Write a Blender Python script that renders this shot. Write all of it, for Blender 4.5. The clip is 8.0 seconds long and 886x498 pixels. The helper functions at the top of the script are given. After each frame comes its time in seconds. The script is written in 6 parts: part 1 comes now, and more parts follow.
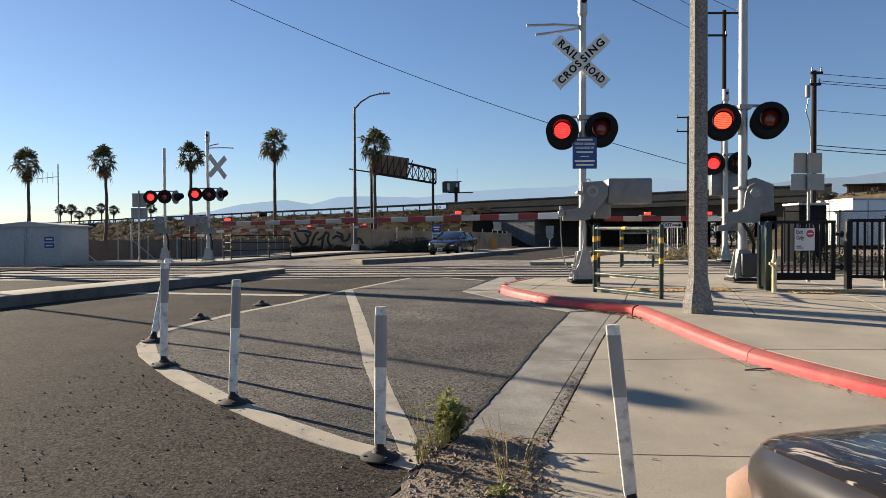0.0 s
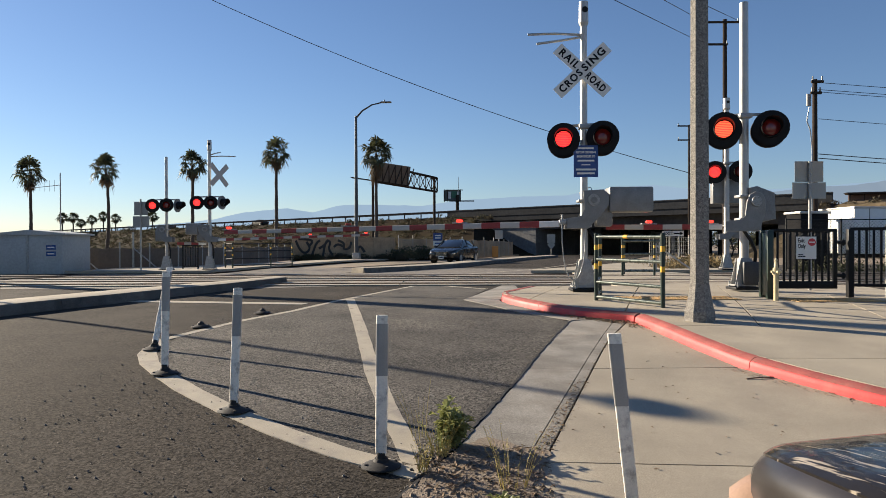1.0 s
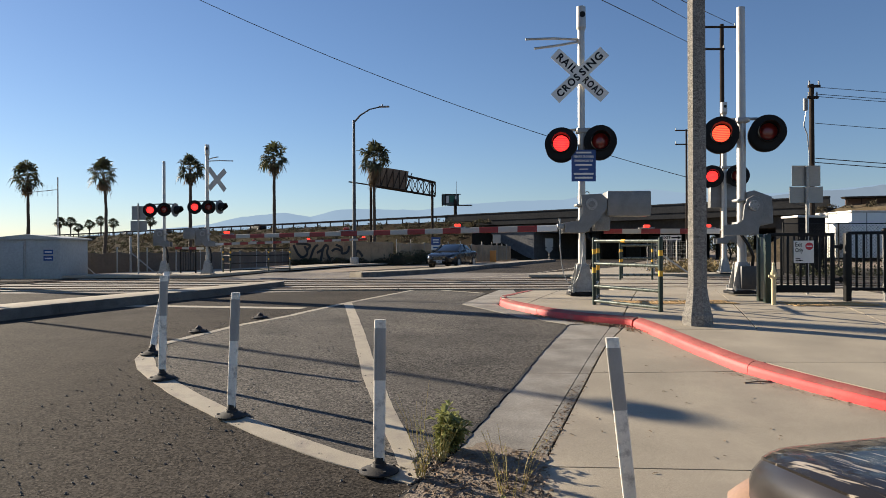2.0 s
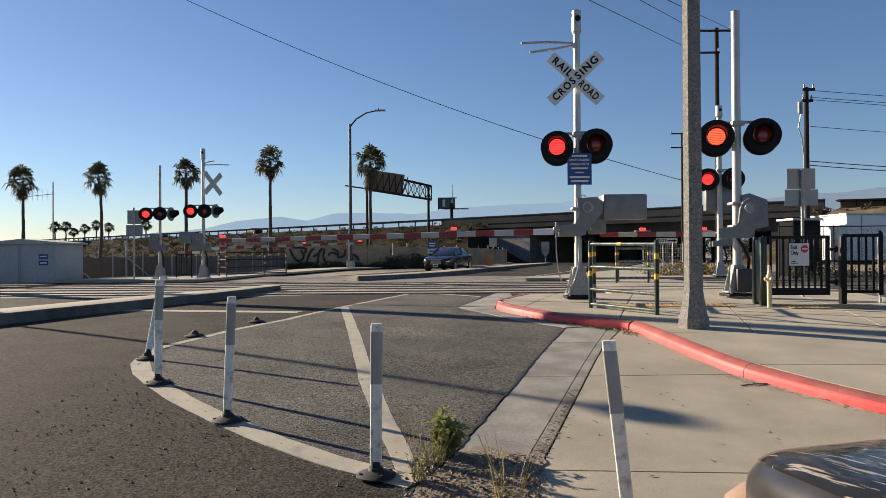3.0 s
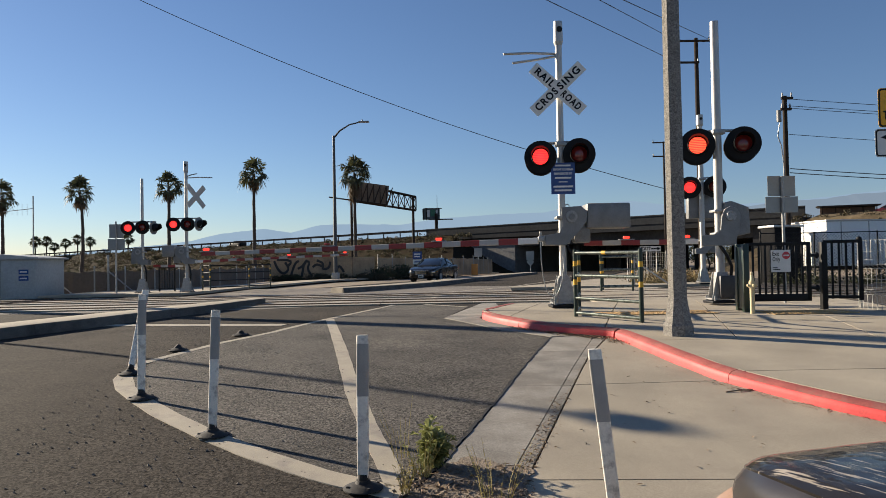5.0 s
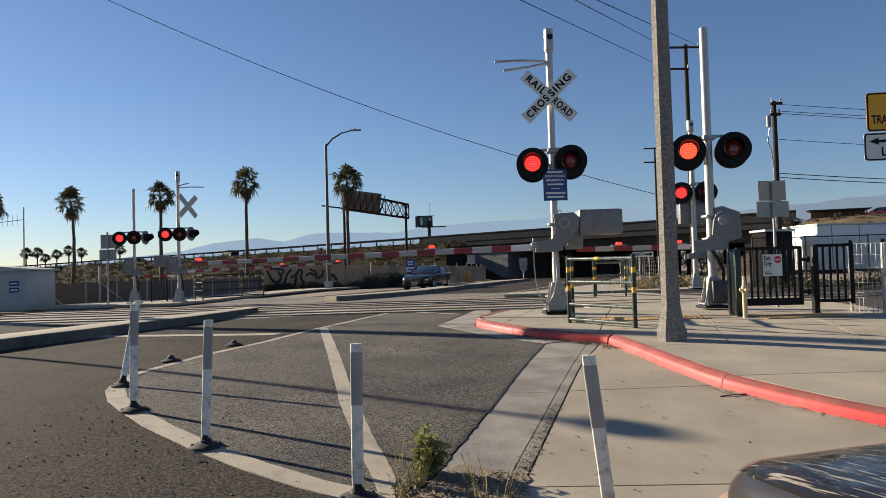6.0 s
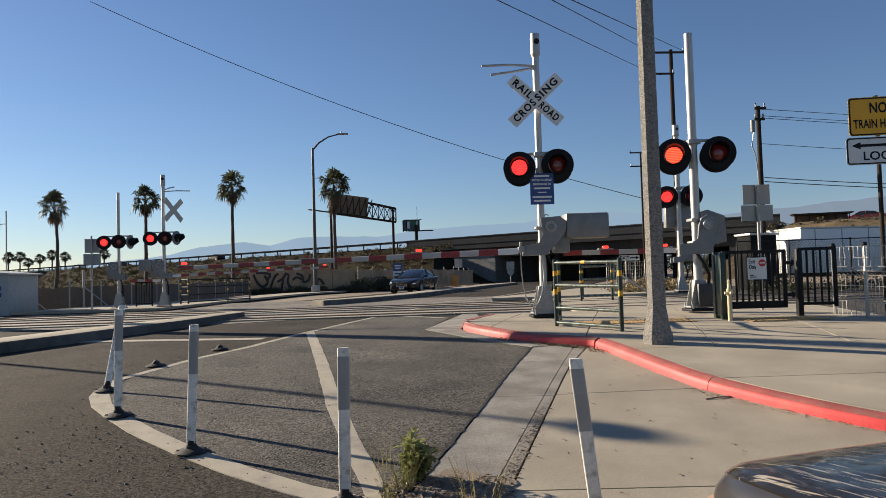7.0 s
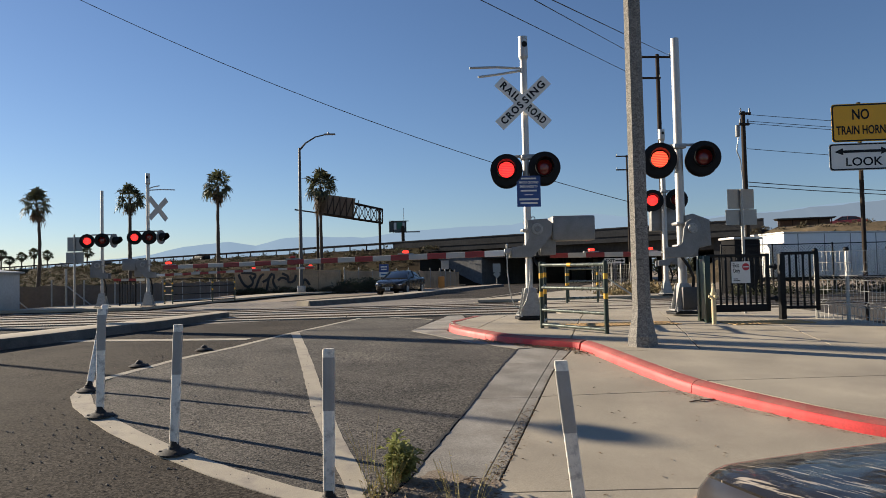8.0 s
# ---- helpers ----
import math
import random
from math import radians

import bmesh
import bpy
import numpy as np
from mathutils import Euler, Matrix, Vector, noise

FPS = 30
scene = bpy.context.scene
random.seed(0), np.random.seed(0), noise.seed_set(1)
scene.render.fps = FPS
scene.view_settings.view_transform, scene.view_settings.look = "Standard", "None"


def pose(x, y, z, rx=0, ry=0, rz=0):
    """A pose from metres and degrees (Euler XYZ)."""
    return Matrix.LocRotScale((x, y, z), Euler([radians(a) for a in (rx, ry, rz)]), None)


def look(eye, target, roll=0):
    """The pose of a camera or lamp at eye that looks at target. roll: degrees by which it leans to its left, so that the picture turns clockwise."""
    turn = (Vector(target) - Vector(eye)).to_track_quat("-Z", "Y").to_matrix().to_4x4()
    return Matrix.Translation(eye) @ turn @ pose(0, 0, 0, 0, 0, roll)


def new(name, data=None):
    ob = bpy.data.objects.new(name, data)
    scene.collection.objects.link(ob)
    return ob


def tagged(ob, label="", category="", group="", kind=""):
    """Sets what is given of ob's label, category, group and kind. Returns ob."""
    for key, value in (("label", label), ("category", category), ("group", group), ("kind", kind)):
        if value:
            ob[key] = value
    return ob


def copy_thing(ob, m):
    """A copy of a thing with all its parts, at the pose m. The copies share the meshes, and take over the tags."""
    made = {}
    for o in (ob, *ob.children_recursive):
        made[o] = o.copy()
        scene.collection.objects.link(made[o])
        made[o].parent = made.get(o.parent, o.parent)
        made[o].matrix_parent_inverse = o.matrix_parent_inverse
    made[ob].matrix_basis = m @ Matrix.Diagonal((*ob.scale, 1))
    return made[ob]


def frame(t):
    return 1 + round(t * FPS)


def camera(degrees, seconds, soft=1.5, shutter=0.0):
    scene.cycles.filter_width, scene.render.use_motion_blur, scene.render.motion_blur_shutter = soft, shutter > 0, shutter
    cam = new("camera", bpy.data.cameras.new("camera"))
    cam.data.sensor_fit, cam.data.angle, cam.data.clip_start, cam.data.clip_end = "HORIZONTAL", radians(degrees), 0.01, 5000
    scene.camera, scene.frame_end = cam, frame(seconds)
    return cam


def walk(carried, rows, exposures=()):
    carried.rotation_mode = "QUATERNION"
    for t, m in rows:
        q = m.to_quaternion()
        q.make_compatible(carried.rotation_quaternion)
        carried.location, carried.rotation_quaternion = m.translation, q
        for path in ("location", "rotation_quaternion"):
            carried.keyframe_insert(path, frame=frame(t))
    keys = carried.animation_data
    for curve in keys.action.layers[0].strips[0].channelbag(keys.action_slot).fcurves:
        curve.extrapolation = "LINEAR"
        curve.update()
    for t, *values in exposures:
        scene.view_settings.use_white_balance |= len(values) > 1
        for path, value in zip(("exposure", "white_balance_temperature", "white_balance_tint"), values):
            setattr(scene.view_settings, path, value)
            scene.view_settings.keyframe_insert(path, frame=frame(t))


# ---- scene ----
cam = camera(64.8, 8.0, soft=0.6)
walk(cam, [
    (0, pose(0.0040, -0.0080, 1.6465, 89.016, 0.212, 0.027)),
    (0.5, pose(0.0040, -0.0080, 1.6465, 89.433, 0.207, 0.174)),
    (1, pose(0.0040, -0.0080, 1.6465, 89.701, 0.200, 0.138)),
    (1.5, pose(0.0040, -0.0080, 1.6465, 89.883, 0.220, 0.081)),
    (3, pose(0.0040, -0.0080, 1.6465, 90.343, 0.380, -0.329)),
    (3.5, pose(0.0040, -0.0080, 1.6465, 90.424, 0.549, -0.490)),
    (4, pose(0.0040, -0.0080, 1.6465, 90.506, 0.714, -0.769)),
    (4.5, pose(0.0040, -0.0080, 1.6465, 90.822, 0.778, -1.246)),
    (6, pose(0.0040, -0.0080, 1.6465, 91.790, 1.606, -2.092)),
    (6.5, pose(0.0040, -0.0080, 1.6465, 91.970, 1.734, -2.494)),
    (7, pose(0.0040, -0.0080, 1.6465, 92.075, 1.715, -3.139)),
    (7.5, pose(0.0040, -0.0080, 1.6465, 92.115, 1.531, -3.789)),
    (8, pose(0.0040, -0.0080, 1.6465, 92.167, 1.284, -4.264)),
], [(0.0, 1.24), (1.0, 1.20), (3.0, 1.10), (8.0, 1.02)])

# ---- world and sun ----
SUN_TO = Vector((-0.848, 0.530, 0.0)).normalized()
SUN_EL = radians(19.5)
world = bpy.data.worlds.new("world")
scene.world = world
world.use_nodes = True
wn = world.node_tree.nodes
sky = wn.new("ShaderNodeTexSky")
sky.sky_type = "NISHITA"
sky.sun_disc = False
sky.sun_elevation = SUN_EL
sky.sun_rotation = math.atan2(SUN_TO.x, SUN_TO.y)
sky.altitude = 0
sky.air_density = 1.0
sky.dust_density = 0.12
sky.ozone_density = 3.7
wn["Background"].inputs["Strength"].default_value = 0.047
tint = wn.new("ShaderNodeVectorMath")
tint.operation = "MULTIPLY"
tint.inputs[1].default_value = (1.0, 1.0, 1.10)
world.node_tree.links.new(sky.outputs[0], tint.inputs[0])
world.node_tree.links.new(tint.outputs[0], wn["Background"].inputs["Color"])
sun_data = bpy.data.lights.new("sun", "SUN")
sun_data.energy = 5.0
sun_data.angle = radians(0.53)
sun_data.color = (1.0, 0.86, 0.67)
sun = new("sun", sun_data)
sun.matrix_world = look(SUN_TO * 60 * math.cos(SUN_EL) + Vector((0, 0, 60 * math.sin(SUN_EL))), (0, 0, 0))


# ---- materials ----
def mat(name, color, rough=0.6, metal=0.0, var=0.25, scale=6.0, fine=90.0, bump=0.0, coat=0.0, stain=None,
        stain_amount=0.0, stain_scale=1.5, random_piece=0.0, speck=0.0, speck_scale=110.0, spec=0.5):
    """A procedural surface: base colour with coarse and fine variation, stains of their own shape, and relief."""
    m = bpy.data.materials.new(name)
    m.use_nodes = True
    nt = m.node_tree
    n, l = nt.nodes, nt.links
    b = n["Principled BSDF"]
    tc = n.new("ShaderNodeTexCoord")
    big = n.new("ShaderNodeTexNoise")
    big.inputs["Scale"].default_value = scale
    big.inputs["Detail"].default_value = 4
    small = n.new("ShaderNodeTexNoise")
    small.inputs["Scale"].default_value = fine
    small.inputs["Detail"].default_value = 3
    geo = n.new("ShaderNodeNewGeometry")
    for t in (big, small):
        l.new(geo.outputs["Position"], t.inputs["Vector"])
    mixn = n.new("ShaderNodeMath")
    mixn.operation = "ADD"
    l.new(big.outputs["Fac"], mixn.inputs[0])
    l.new(small.outputs["Fac"], mixn.inputs[1])
    ramp = n.new("ShaderNodeMapRange")
    ramp.inputs["From Min"].default_value = 0.6
    ramp.inputs["From Max"].default_value = 1.4
    ramp.inputs["To Min"].default_value = 1 - var
    ramp.inputs["To Max"].default_value = 1 + var
    l.new(mixn.outputs[0], ramp.inputs["Value"])
    value = ramp.outputs[0]
    if random_piece:
        oi = n.new("ShaderNodeObjectInfo")
        mr = n.new("ShaderNodeMapRange")
        mr.inputs["To Min"].default_value = 1 - random_piece
        mr.inputs["To Max"].default_value = 1 + random_piece
        l.new(oi.outputs["Random"], mr.inputs["Value"])
        mul = n.new("ShaderNodeMath")
        mul.operation = "MULTIPLY"
        l.new(value, mul.inputs[0])
        l.new(mr.outputs[0], mul.inputs[1])
        value = mul.outputs[0]
    if speck:
        vo = n.new("ShaderNodeTexVoronoi")
        vo.inputs["Scale"].default_value = speck_scale
        l.new(geo.outputs["Position"], vo.inputs["Vector"])
        sp = n.new("ShaderNodeSeparateColor")
        l.new(vo.outputs["Color"], sp.inputs[0])
        vr = n.new("ShaderNodeMapRange")
        vr.inputs["To Min"].default_value = 1 - speck
        vr.inputs["To Max"].default_value = 1 + speck
        l.new(sp.outputs[0], vr.inputs["Value"])
        vm = n.new("ShaderNodeMath")
        vm.operation = "MULTIPLY"
        l.new(value, vm.inputs[0])
        l.new(vr.outputs[0], vm.inputs[1])
        value = vm.outputs[0]
    sc = n.new("ShaderNodeVectorMath")
    sc.operation = "SCALE"
    sc.inputs[0].default_value = color[:3]
    l.new(value, sc.inputs["Scale"])
    out = sc.outputs[0]
    if stain:
        sn = n.new("ShaderNodeTexNoise")
        sn.inputs["Scale"].default_value = stain_scale
        sn.inputs["Detail"].default_value = 6
        sn.inputs["Roughness"].default_value = 0.65
        l.new(geo.outputs["Position"], sn.inputs["Vector"])
        sr = n.new("ShaderNodeMapRange")
        sr.inputs["From Min"].default_value = 0.5
        sr.inputs["From Max"].default_value = 0.68
        sr.inputs["To Max"].default_value = stain_amount
        l.new(sn.outputs["Fac"], sr.inputs["Value"])
        mx = n.new("ShaderNodeMix")
        mx.data_type = "RGBA"
        l.new(sr.outputs[0], mx.inputs["Factor"])
        l.new(out, mx.inputs["A"])
        mx.inputs["B"].default_value = (*stain, 1)
        out = mx.outputs["Result"]
    l.new(out, b.inputs["Base Color"])
    rr = n.new("ShaderNodeMapRange")
    rr.inputs["To Min"].default_value = max(0.02, rough - 0.12)
    rr.inputs["To Max"].default_value = min(1, rough + 0.12)
    l.new(big.outputs["Fac"], rr.inputs["Value"])
    l.new(rr.outputs[0], b.inputs["Roughness"])
    b.inputs["Metallic"].default_value = metal
    b.inputs["Specular IOR Level"].default_value = spec
    b.inputs["Coat Weight"].default_value = coat
    if bump:
        bp = n.new("ShaderNodeBump")
        bp.inputs["Strength"].default_value = 1.0
        bp.inputs["Distance"].default_value = bump
        l.new(mixn.outputs[0], bp.inputs["Height"])
        l.new(bp.outputs[0], b.inputs["Normal"])
    return m


def glow(name, color, strength, rib=None):
    """A lit lens; rib is the colour of its bright horizontal ribs."""
    m = bpy.data.materials.new(name)
    m.use_nodes = True
    b = m.node_tree.nodes["Principled BSDF"]
    b.inputs["Base Color"].default_value = (*color, 1)
    b.inputs["Emission Color"].default_value = (*color, 1)
    b.inputs["Emission Strength"].default_value = strength
    b.inputs["Roughness"].default_value = 0.25
    if rib:
        n, l = m.node_tree.nodes, m.node_tree.links
        geo = n.new("ShaderNodeNewGeometry")
        wave = n.new("ShaderNodeTexWave")
        wave.bands_direction = "Z"
        wave.inputs["Scale"].default_value = 10.0
        wave.inputs["Distortion"].default_value = 0.6
        l.new(geo.outputs["Position"], wave.inputs["Vector"])
        mx = n.new("ShaderNodeMix")
        mx.data_type = "RGBA"
        l.new(wave.outputs["Fac"], mx.inputs["Factor"])
        mx.inputs["A"].default_value = (*color, 1)
        mx.inputs["B"].default_value = (*rib, 1)
        l.new(mx.outputs["Result"], b.inputs["Emission Color"])
    return m


ASPHALT = mat("asphalt", (0.049, 0.0424, 0.0354), 0.93, var=0.6, scale=0.7, fine=60, bump=0.005, stain=(0.074, 0.064, 0.053), stain_amount=0.6, stain_scale=0.35, speck=0.75, speck_scale=68, spec=0.08)
ASPHALT_NEW = mat("asphalt_dark", (0.074, 0.0668, 0.0576), 0.92, var=0.85, scale=1.1, fine=55, bump=0.008, stain=(0.098, 0.088, 0.075), stain_amount=0.5, stain_scale=0.8, speck=0.85, speck_scale=68, spec=0.3)
CONCRETE = mat("concrete", (0.352, 0.307, 0.234), 0.85, var=0.3, scale=1.3, fine=120, bump=0.0011, stain=(0.2614, 0.2257, 0.1782), stain_amount=0.6, stain_scale=0.9, random_piece=0.06, speck=0.14, speck_scale=260)
CROSSING = mat("crossing_concrete", (0.255, 0.224, 0.178), 0.88, var=0.5, scale=0.9, fine=90, bump=0.0016, stain=(0.13, 0.115, 0.095), stain_amount=0.7, stain_scale=0.8, random_piece=0.15, speck=0.15, speck_scale=200)
CONCRETE_OLD = mat("old_concrete", (0.24, 0.223, 0.194), 0.88, var=0.6, scale=2.0, fine=90, bump=0.0016, stain=(0.1637, 0.1441, 0.1187), stain_amount=0.75, stain_scale=1.6, random_piece=0.07, speck=0.12, speck_scale=150)
EXPOSED = mat("exposed_aggregate", (0.20, 0.187, 0.166), 0.9, var=0.5, scale=30, fine=160, bump=0.0012, speck=0.5, speck_scale=95)
RED_KERB = mat("red_kerb_paint", (0.52, 0.038, 0.038), 0.6, var=0.3, scale=3, fine=70, bump=0.0008, stain=(0.3422, 0.08556, 0.07273), stain_amount=0.7, stain_scale=2.5)
RED_WORN = mat("worn_red_paint", (0.31, 0.085, 0.076), 0.85, var=0.4, scale=5, fine=90, bump=0.002, stain=(0.198, 0.1485, 0.1215), stain_amount=0.6, stain_scale=3, spec=0.3)
PAINT = mat("road_paint", (0.3799, 0.3359, 0.2599), 0.75, var=0.16, scale=5, fine=110, bump=0.002, stain=(0.2239, 0.2, 0.176), stain_amount=0.75, stain_scale=4)
DIRT = mat("dry_dirt", (0.209, 0.1664, 0.1238), 0.95, var=0.4, scale=3, fine=60, bump=0.012, stain=(0.1161, 0.08514, 0.05805), stain_amount=0.8, stain_scale=5)
GROUND = mat("dusty_ground", (0.2322, 0.1806, 0.129), 0.95, var=0.35, scale=0.4, fine=12, bump=0.02, stain=(0.1376, 0.1204, 0.0731), stain_amount=0.8, stain_scale=0.15)
# Bank soil darkened in its base colour to hold the slope's shaded side.
SLOPE = mat("shaded_dry_slope", (0.030, 0.0228, 0.0148), 0.95, var=0.5, scale=0.35, fine=5, bump=0.03, stain=(0.042, 0.038, 0.020), stain_amount=0.9, stain_scale=0.2, spec=0.03)
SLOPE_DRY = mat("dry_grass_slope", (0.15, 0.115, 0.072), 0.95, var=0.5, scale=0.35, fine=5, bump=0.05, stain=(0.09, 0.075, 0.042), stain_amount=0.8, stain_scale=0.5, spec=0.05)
BALLAST = mat("ballast", (0.0731, 0.06579, 0.05848), 0.92, var=0.65, scale=14, fine=45, bump=0.03, spec=0.2)
ALU = mat("brushed_aluminium", (0.44, 0.43, 0.41), 0.5, metal=0.6, var=0.15, scale=5, fine=60, bump=0.0005)
GREY = mat("grey_enamel", (0.2063, 0.2084, 0.2063), 0.5, metal=0.2, var=0.25, scale=5, fine=50, stain=(0.1628, 0.1574, 0.1466), stain_amount=0.5, stain_scale=6)
GALV = mat("galvanised_steel", (0.33, 0.33, 0.32), 0.5, metal=0.5, var=0.3, scale=14, fine=60)
BLACK = mat("black_paint", (0.007, 0.007, 0.0075), 0.55, var=0.2, scale=6, fine=50, spec=0.25)
RUBBER = mat("black_rubber", (0.017, 0.016, 0.0155), 0.75, var=0.3, scale=12, fine=80, bump=0.002, stain=(0.06, 0.051, 0.043), stain_amount=0.35, stain_scale=9)
GREEN = mat("dark_green_paint", (0.009, 0.024, 0.016), 0.4, var=0.15, scale=7, fine=60)
# Railing green made paler and greyer: the bars' sky reflection put into the colour.
GREEN_BRIGHT = mat("sky_sheen_green_rail", (0.13, 0.15, 0.13), 0.28, metal=0.5, var=0.15, scale=7, fine=60)
YELLOW = mat("yellow_band", (0.75, 0.40, 0.03), 0.5, var=0.12, scale=9, fine=60)
TACTILE = mat("tactile_yellow", (0.468, 0.297, 0.126), 0.7, var=0.2, scale=6, fine=60, stain=(0.297, 0.216, 0.108), stain_amount=0.6, stain_scale=5)
POST = mat("white_plastic", (0.84, 0.79, 0.69), 0.5, var=0.12, scale=5, fine=60, stain=(0.2, 0.165, 0.14), stain_amount=0.6, stain_scale=17)
POST_BAND = mat("reflective_sheet", (0.35, 0.335, 0.31), 0.4, var=0.1, scale=9, fine=140)
SIGN_WHITE = mat("white_sign_sheet", (0.74, 0.73, 0.69), 0.45, var=0.06, scale=6, fine=60)
SIGN_BACK = mat("sign_back", (0.28, 0.285, 0.28), 0.42, metal=0.5, var=0.1, scale=6, fine=40)
SIGN_YELLOW = mat("yellow_sign_sheet", (0.83, 0.41, 0.01), 0.45, var=0.07, scale=5, fine=60)
SIGN_BLUE = mat("blue_sign_sheet", (0.015, 0.055, 0.22), 0.4, var=0.1, scale=6, fine=60)
RED_SHEET = mat("red_sheet", (0.25, 0.026, 0.026), 0.4, var=0.12, scale=6, fine=60)
GREY_SHEET = mat("grey_sheet", (0.44, 0.42, 0.385), 0.45, var=0.1, scale=6, fine=60)
LENS_OFF = mat("dark_red_lens", (0.24, 0.022, 0.018), 0.15, var=0.2, scale=20, fine=120, coat=0.5)
LENS_ON = glow("lit_red_lens", (1.0, 0.012, 0.025), 0.98, (1.0, 0.05, 0.03))
LENS_HOT = glow("bright_red_lens", (1.0, 0.02, 0.02), 1.0, (1.0, 0.13, 0.045))
LAMP_ON = glow("lit_arm_lamp", (1.0, 0.035, 0.02), 1.15)
LAMP_OFF = mat("arm_lamp_lens", (0.35, 0.05, 0.03), 0.25, var=0.1)
WOOD_POLE = mat("weathered_pole_wood", (0.042, 0.033, 0.027), 0.9, var=0.35, scale=3, fine=40, bump=0.004, spec=0.08)
WIRE = mat("cable", (0.03, 0.03, 0.032), 0.6, var=0.1)
BARK = mat("palm_bark", (0.06, 0.049, 0.039), 0.9, var=0.5, scale=3, fine=14, bump=0.03)
FROND = mat("palm_frond", (0.06, 0.066, 0.032), 0.6, var=0.35, scale=0.7, fine=9)
DEAD_FROND = mat("dead_frond", (0.11, 0.08, 0.048), 0.8, var=0.35, scale=0.8, fine=9)
SHRUB = mat("dry_shrub", (0.064, 0.052, 0.027), 0.85, var=0.45, scale=0.3, fine=4)
SHRUB_GREEN = mat("grey_green_shrub", (0.05117, 0.05482, 0.02778), 0.85, var=0.45, scale=0.3, fine=4)
DRY_GRASS = mat("dry_yellow_grass", (0.22, 0.165, 0.075), 0.85, var=0.45, scale=0.6, fine=6)
LEAF = mat("weed_leaf", (0.24, 0.255, 0.095), 0.5, var=0.4, scale=14, fine=70)
STRAW = mat("dry_straw", (0.425, 0.357, 0.136), 0.7, var=0.3, scale=12, fine=70)
LITTER = mat("dead_leaf_litter", (0.216, 0.1485, 0.09), 0.85, var=0.5, scale=20, fine=80)
SCREEN = mat("brown_fence_screen", (0.125, 0.098, 0.077), 0.85, var=0.25, scale=1.1, fine=9, stain=(0.153, 0.1148, 0.08415), stain_amount=0.7, stain_scale=0.7)
TAN_WALL = mat("tan_wall", (0.40, 0.275, 0.165), 0.85, var=0.3, scale=0.9, fine=9, stain=(0.20, 0.135, 0.082), stain_amount=0.85, stain_scale=0.6)
SPRAY = mat("faded_spray_paint", (0.035, 0.03, 0.028), 0.7, var=0.3, scale=2, fine=12)
# Bridge and girders darker than concrete: shade put into colour; abutment kept lighter.
BRIDGE = mat("shaded_bridge_concrete", (0.046, 0.048, 0.051), 0.92, var=0.3, scale=0.25, fine=3, stain=(0.03888, 0.03758, 0.03629), stain_amount=0.6, stain_scale=0.12, spec=0.0)
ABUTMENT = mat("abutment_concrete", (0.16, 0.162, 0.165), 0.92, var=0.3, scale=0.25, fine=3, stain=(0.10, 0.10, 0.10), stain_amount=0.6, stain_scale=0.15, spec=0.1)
GIRDER = mat("shaded_girder_concrete", (0.06, 0.058, 0.056), 0.92, var=0.3, scale=0.3, fine=3, spec=0.1)
WHITE_PANEL = mat("white_trailer_skin", (0.80, 0.79, 0.755), 0.45, var=0.05, scale=1, fine=12)
SHED = mat("pale_blue_grey_shed", (0.38, 0.395, 0.39), 0.6, var=0.2, scale=0.8, fine=12)
DARK_GLASS = mat("dark_glass", (0.012, 0.014, 0.017), 0.06, var=0.1, coat=0.4)
CAR_BLACK = mat("satin_black_paint", (0.007, 0.007, 0.0075), 0.5, var=0.2, scale=6, fine=50, spec=0.25)
CAR_GLOSS = mat("gloss_black_car_paint", (0.005, 0.005, 0.006), 0.28, var=0.1, scale=4, fine=50, coat=0.35)
LAMP_STEEL = mat("dark_lamp_steel", (0.068, 0.070, 0.073), 0.5, metal=0.4, var=0.25, scale=5, fine=40)
ZINC = mat("bright_zinc_wire", (0.46, 0.45, 0.42), 0.5, metal=0.2, var=0.15, scale=12, fine=60)
RAIL_DARK = mat("dark_weathered_rail", (0.02, 0.02, 0.021), 1.0, var=0.3, scale=2, fine=20, spec=0.0)
# Scuffed kerb concrete, its base darkened to put backlit shade into the colour.
ISLAND = mat("backlit_scuffed_concrete", (0.129, 0.1144, 0.09632), 0.92, var=0.5, scale=2.0, fine=80, bump=0.005, stain=(0.0645, 0.05762, 0.04988), stain_amount=0.75, stain_scale=1.8, random_piece=0.1, speck=0.15, speck_scale=120, spec=0.2)
ROAD_PALE = mat("pale_asphalt", (0.152, 0.1325, 0.1108), 0.9, var=0.5, scale=0.6, fine=50, bump=0.006, stain=(0.105, 0.0926, 0.0783), stain_amount=0.6, stain_scale=0.5, speck=0.4, speck_scale=80)
CAR_GREY = mat("grey_brown_car_paint", (0.036, 0.031, 0.029), 0.32, metal=0.2, var=0.25, scale=5, fine=300, coat=0.1)


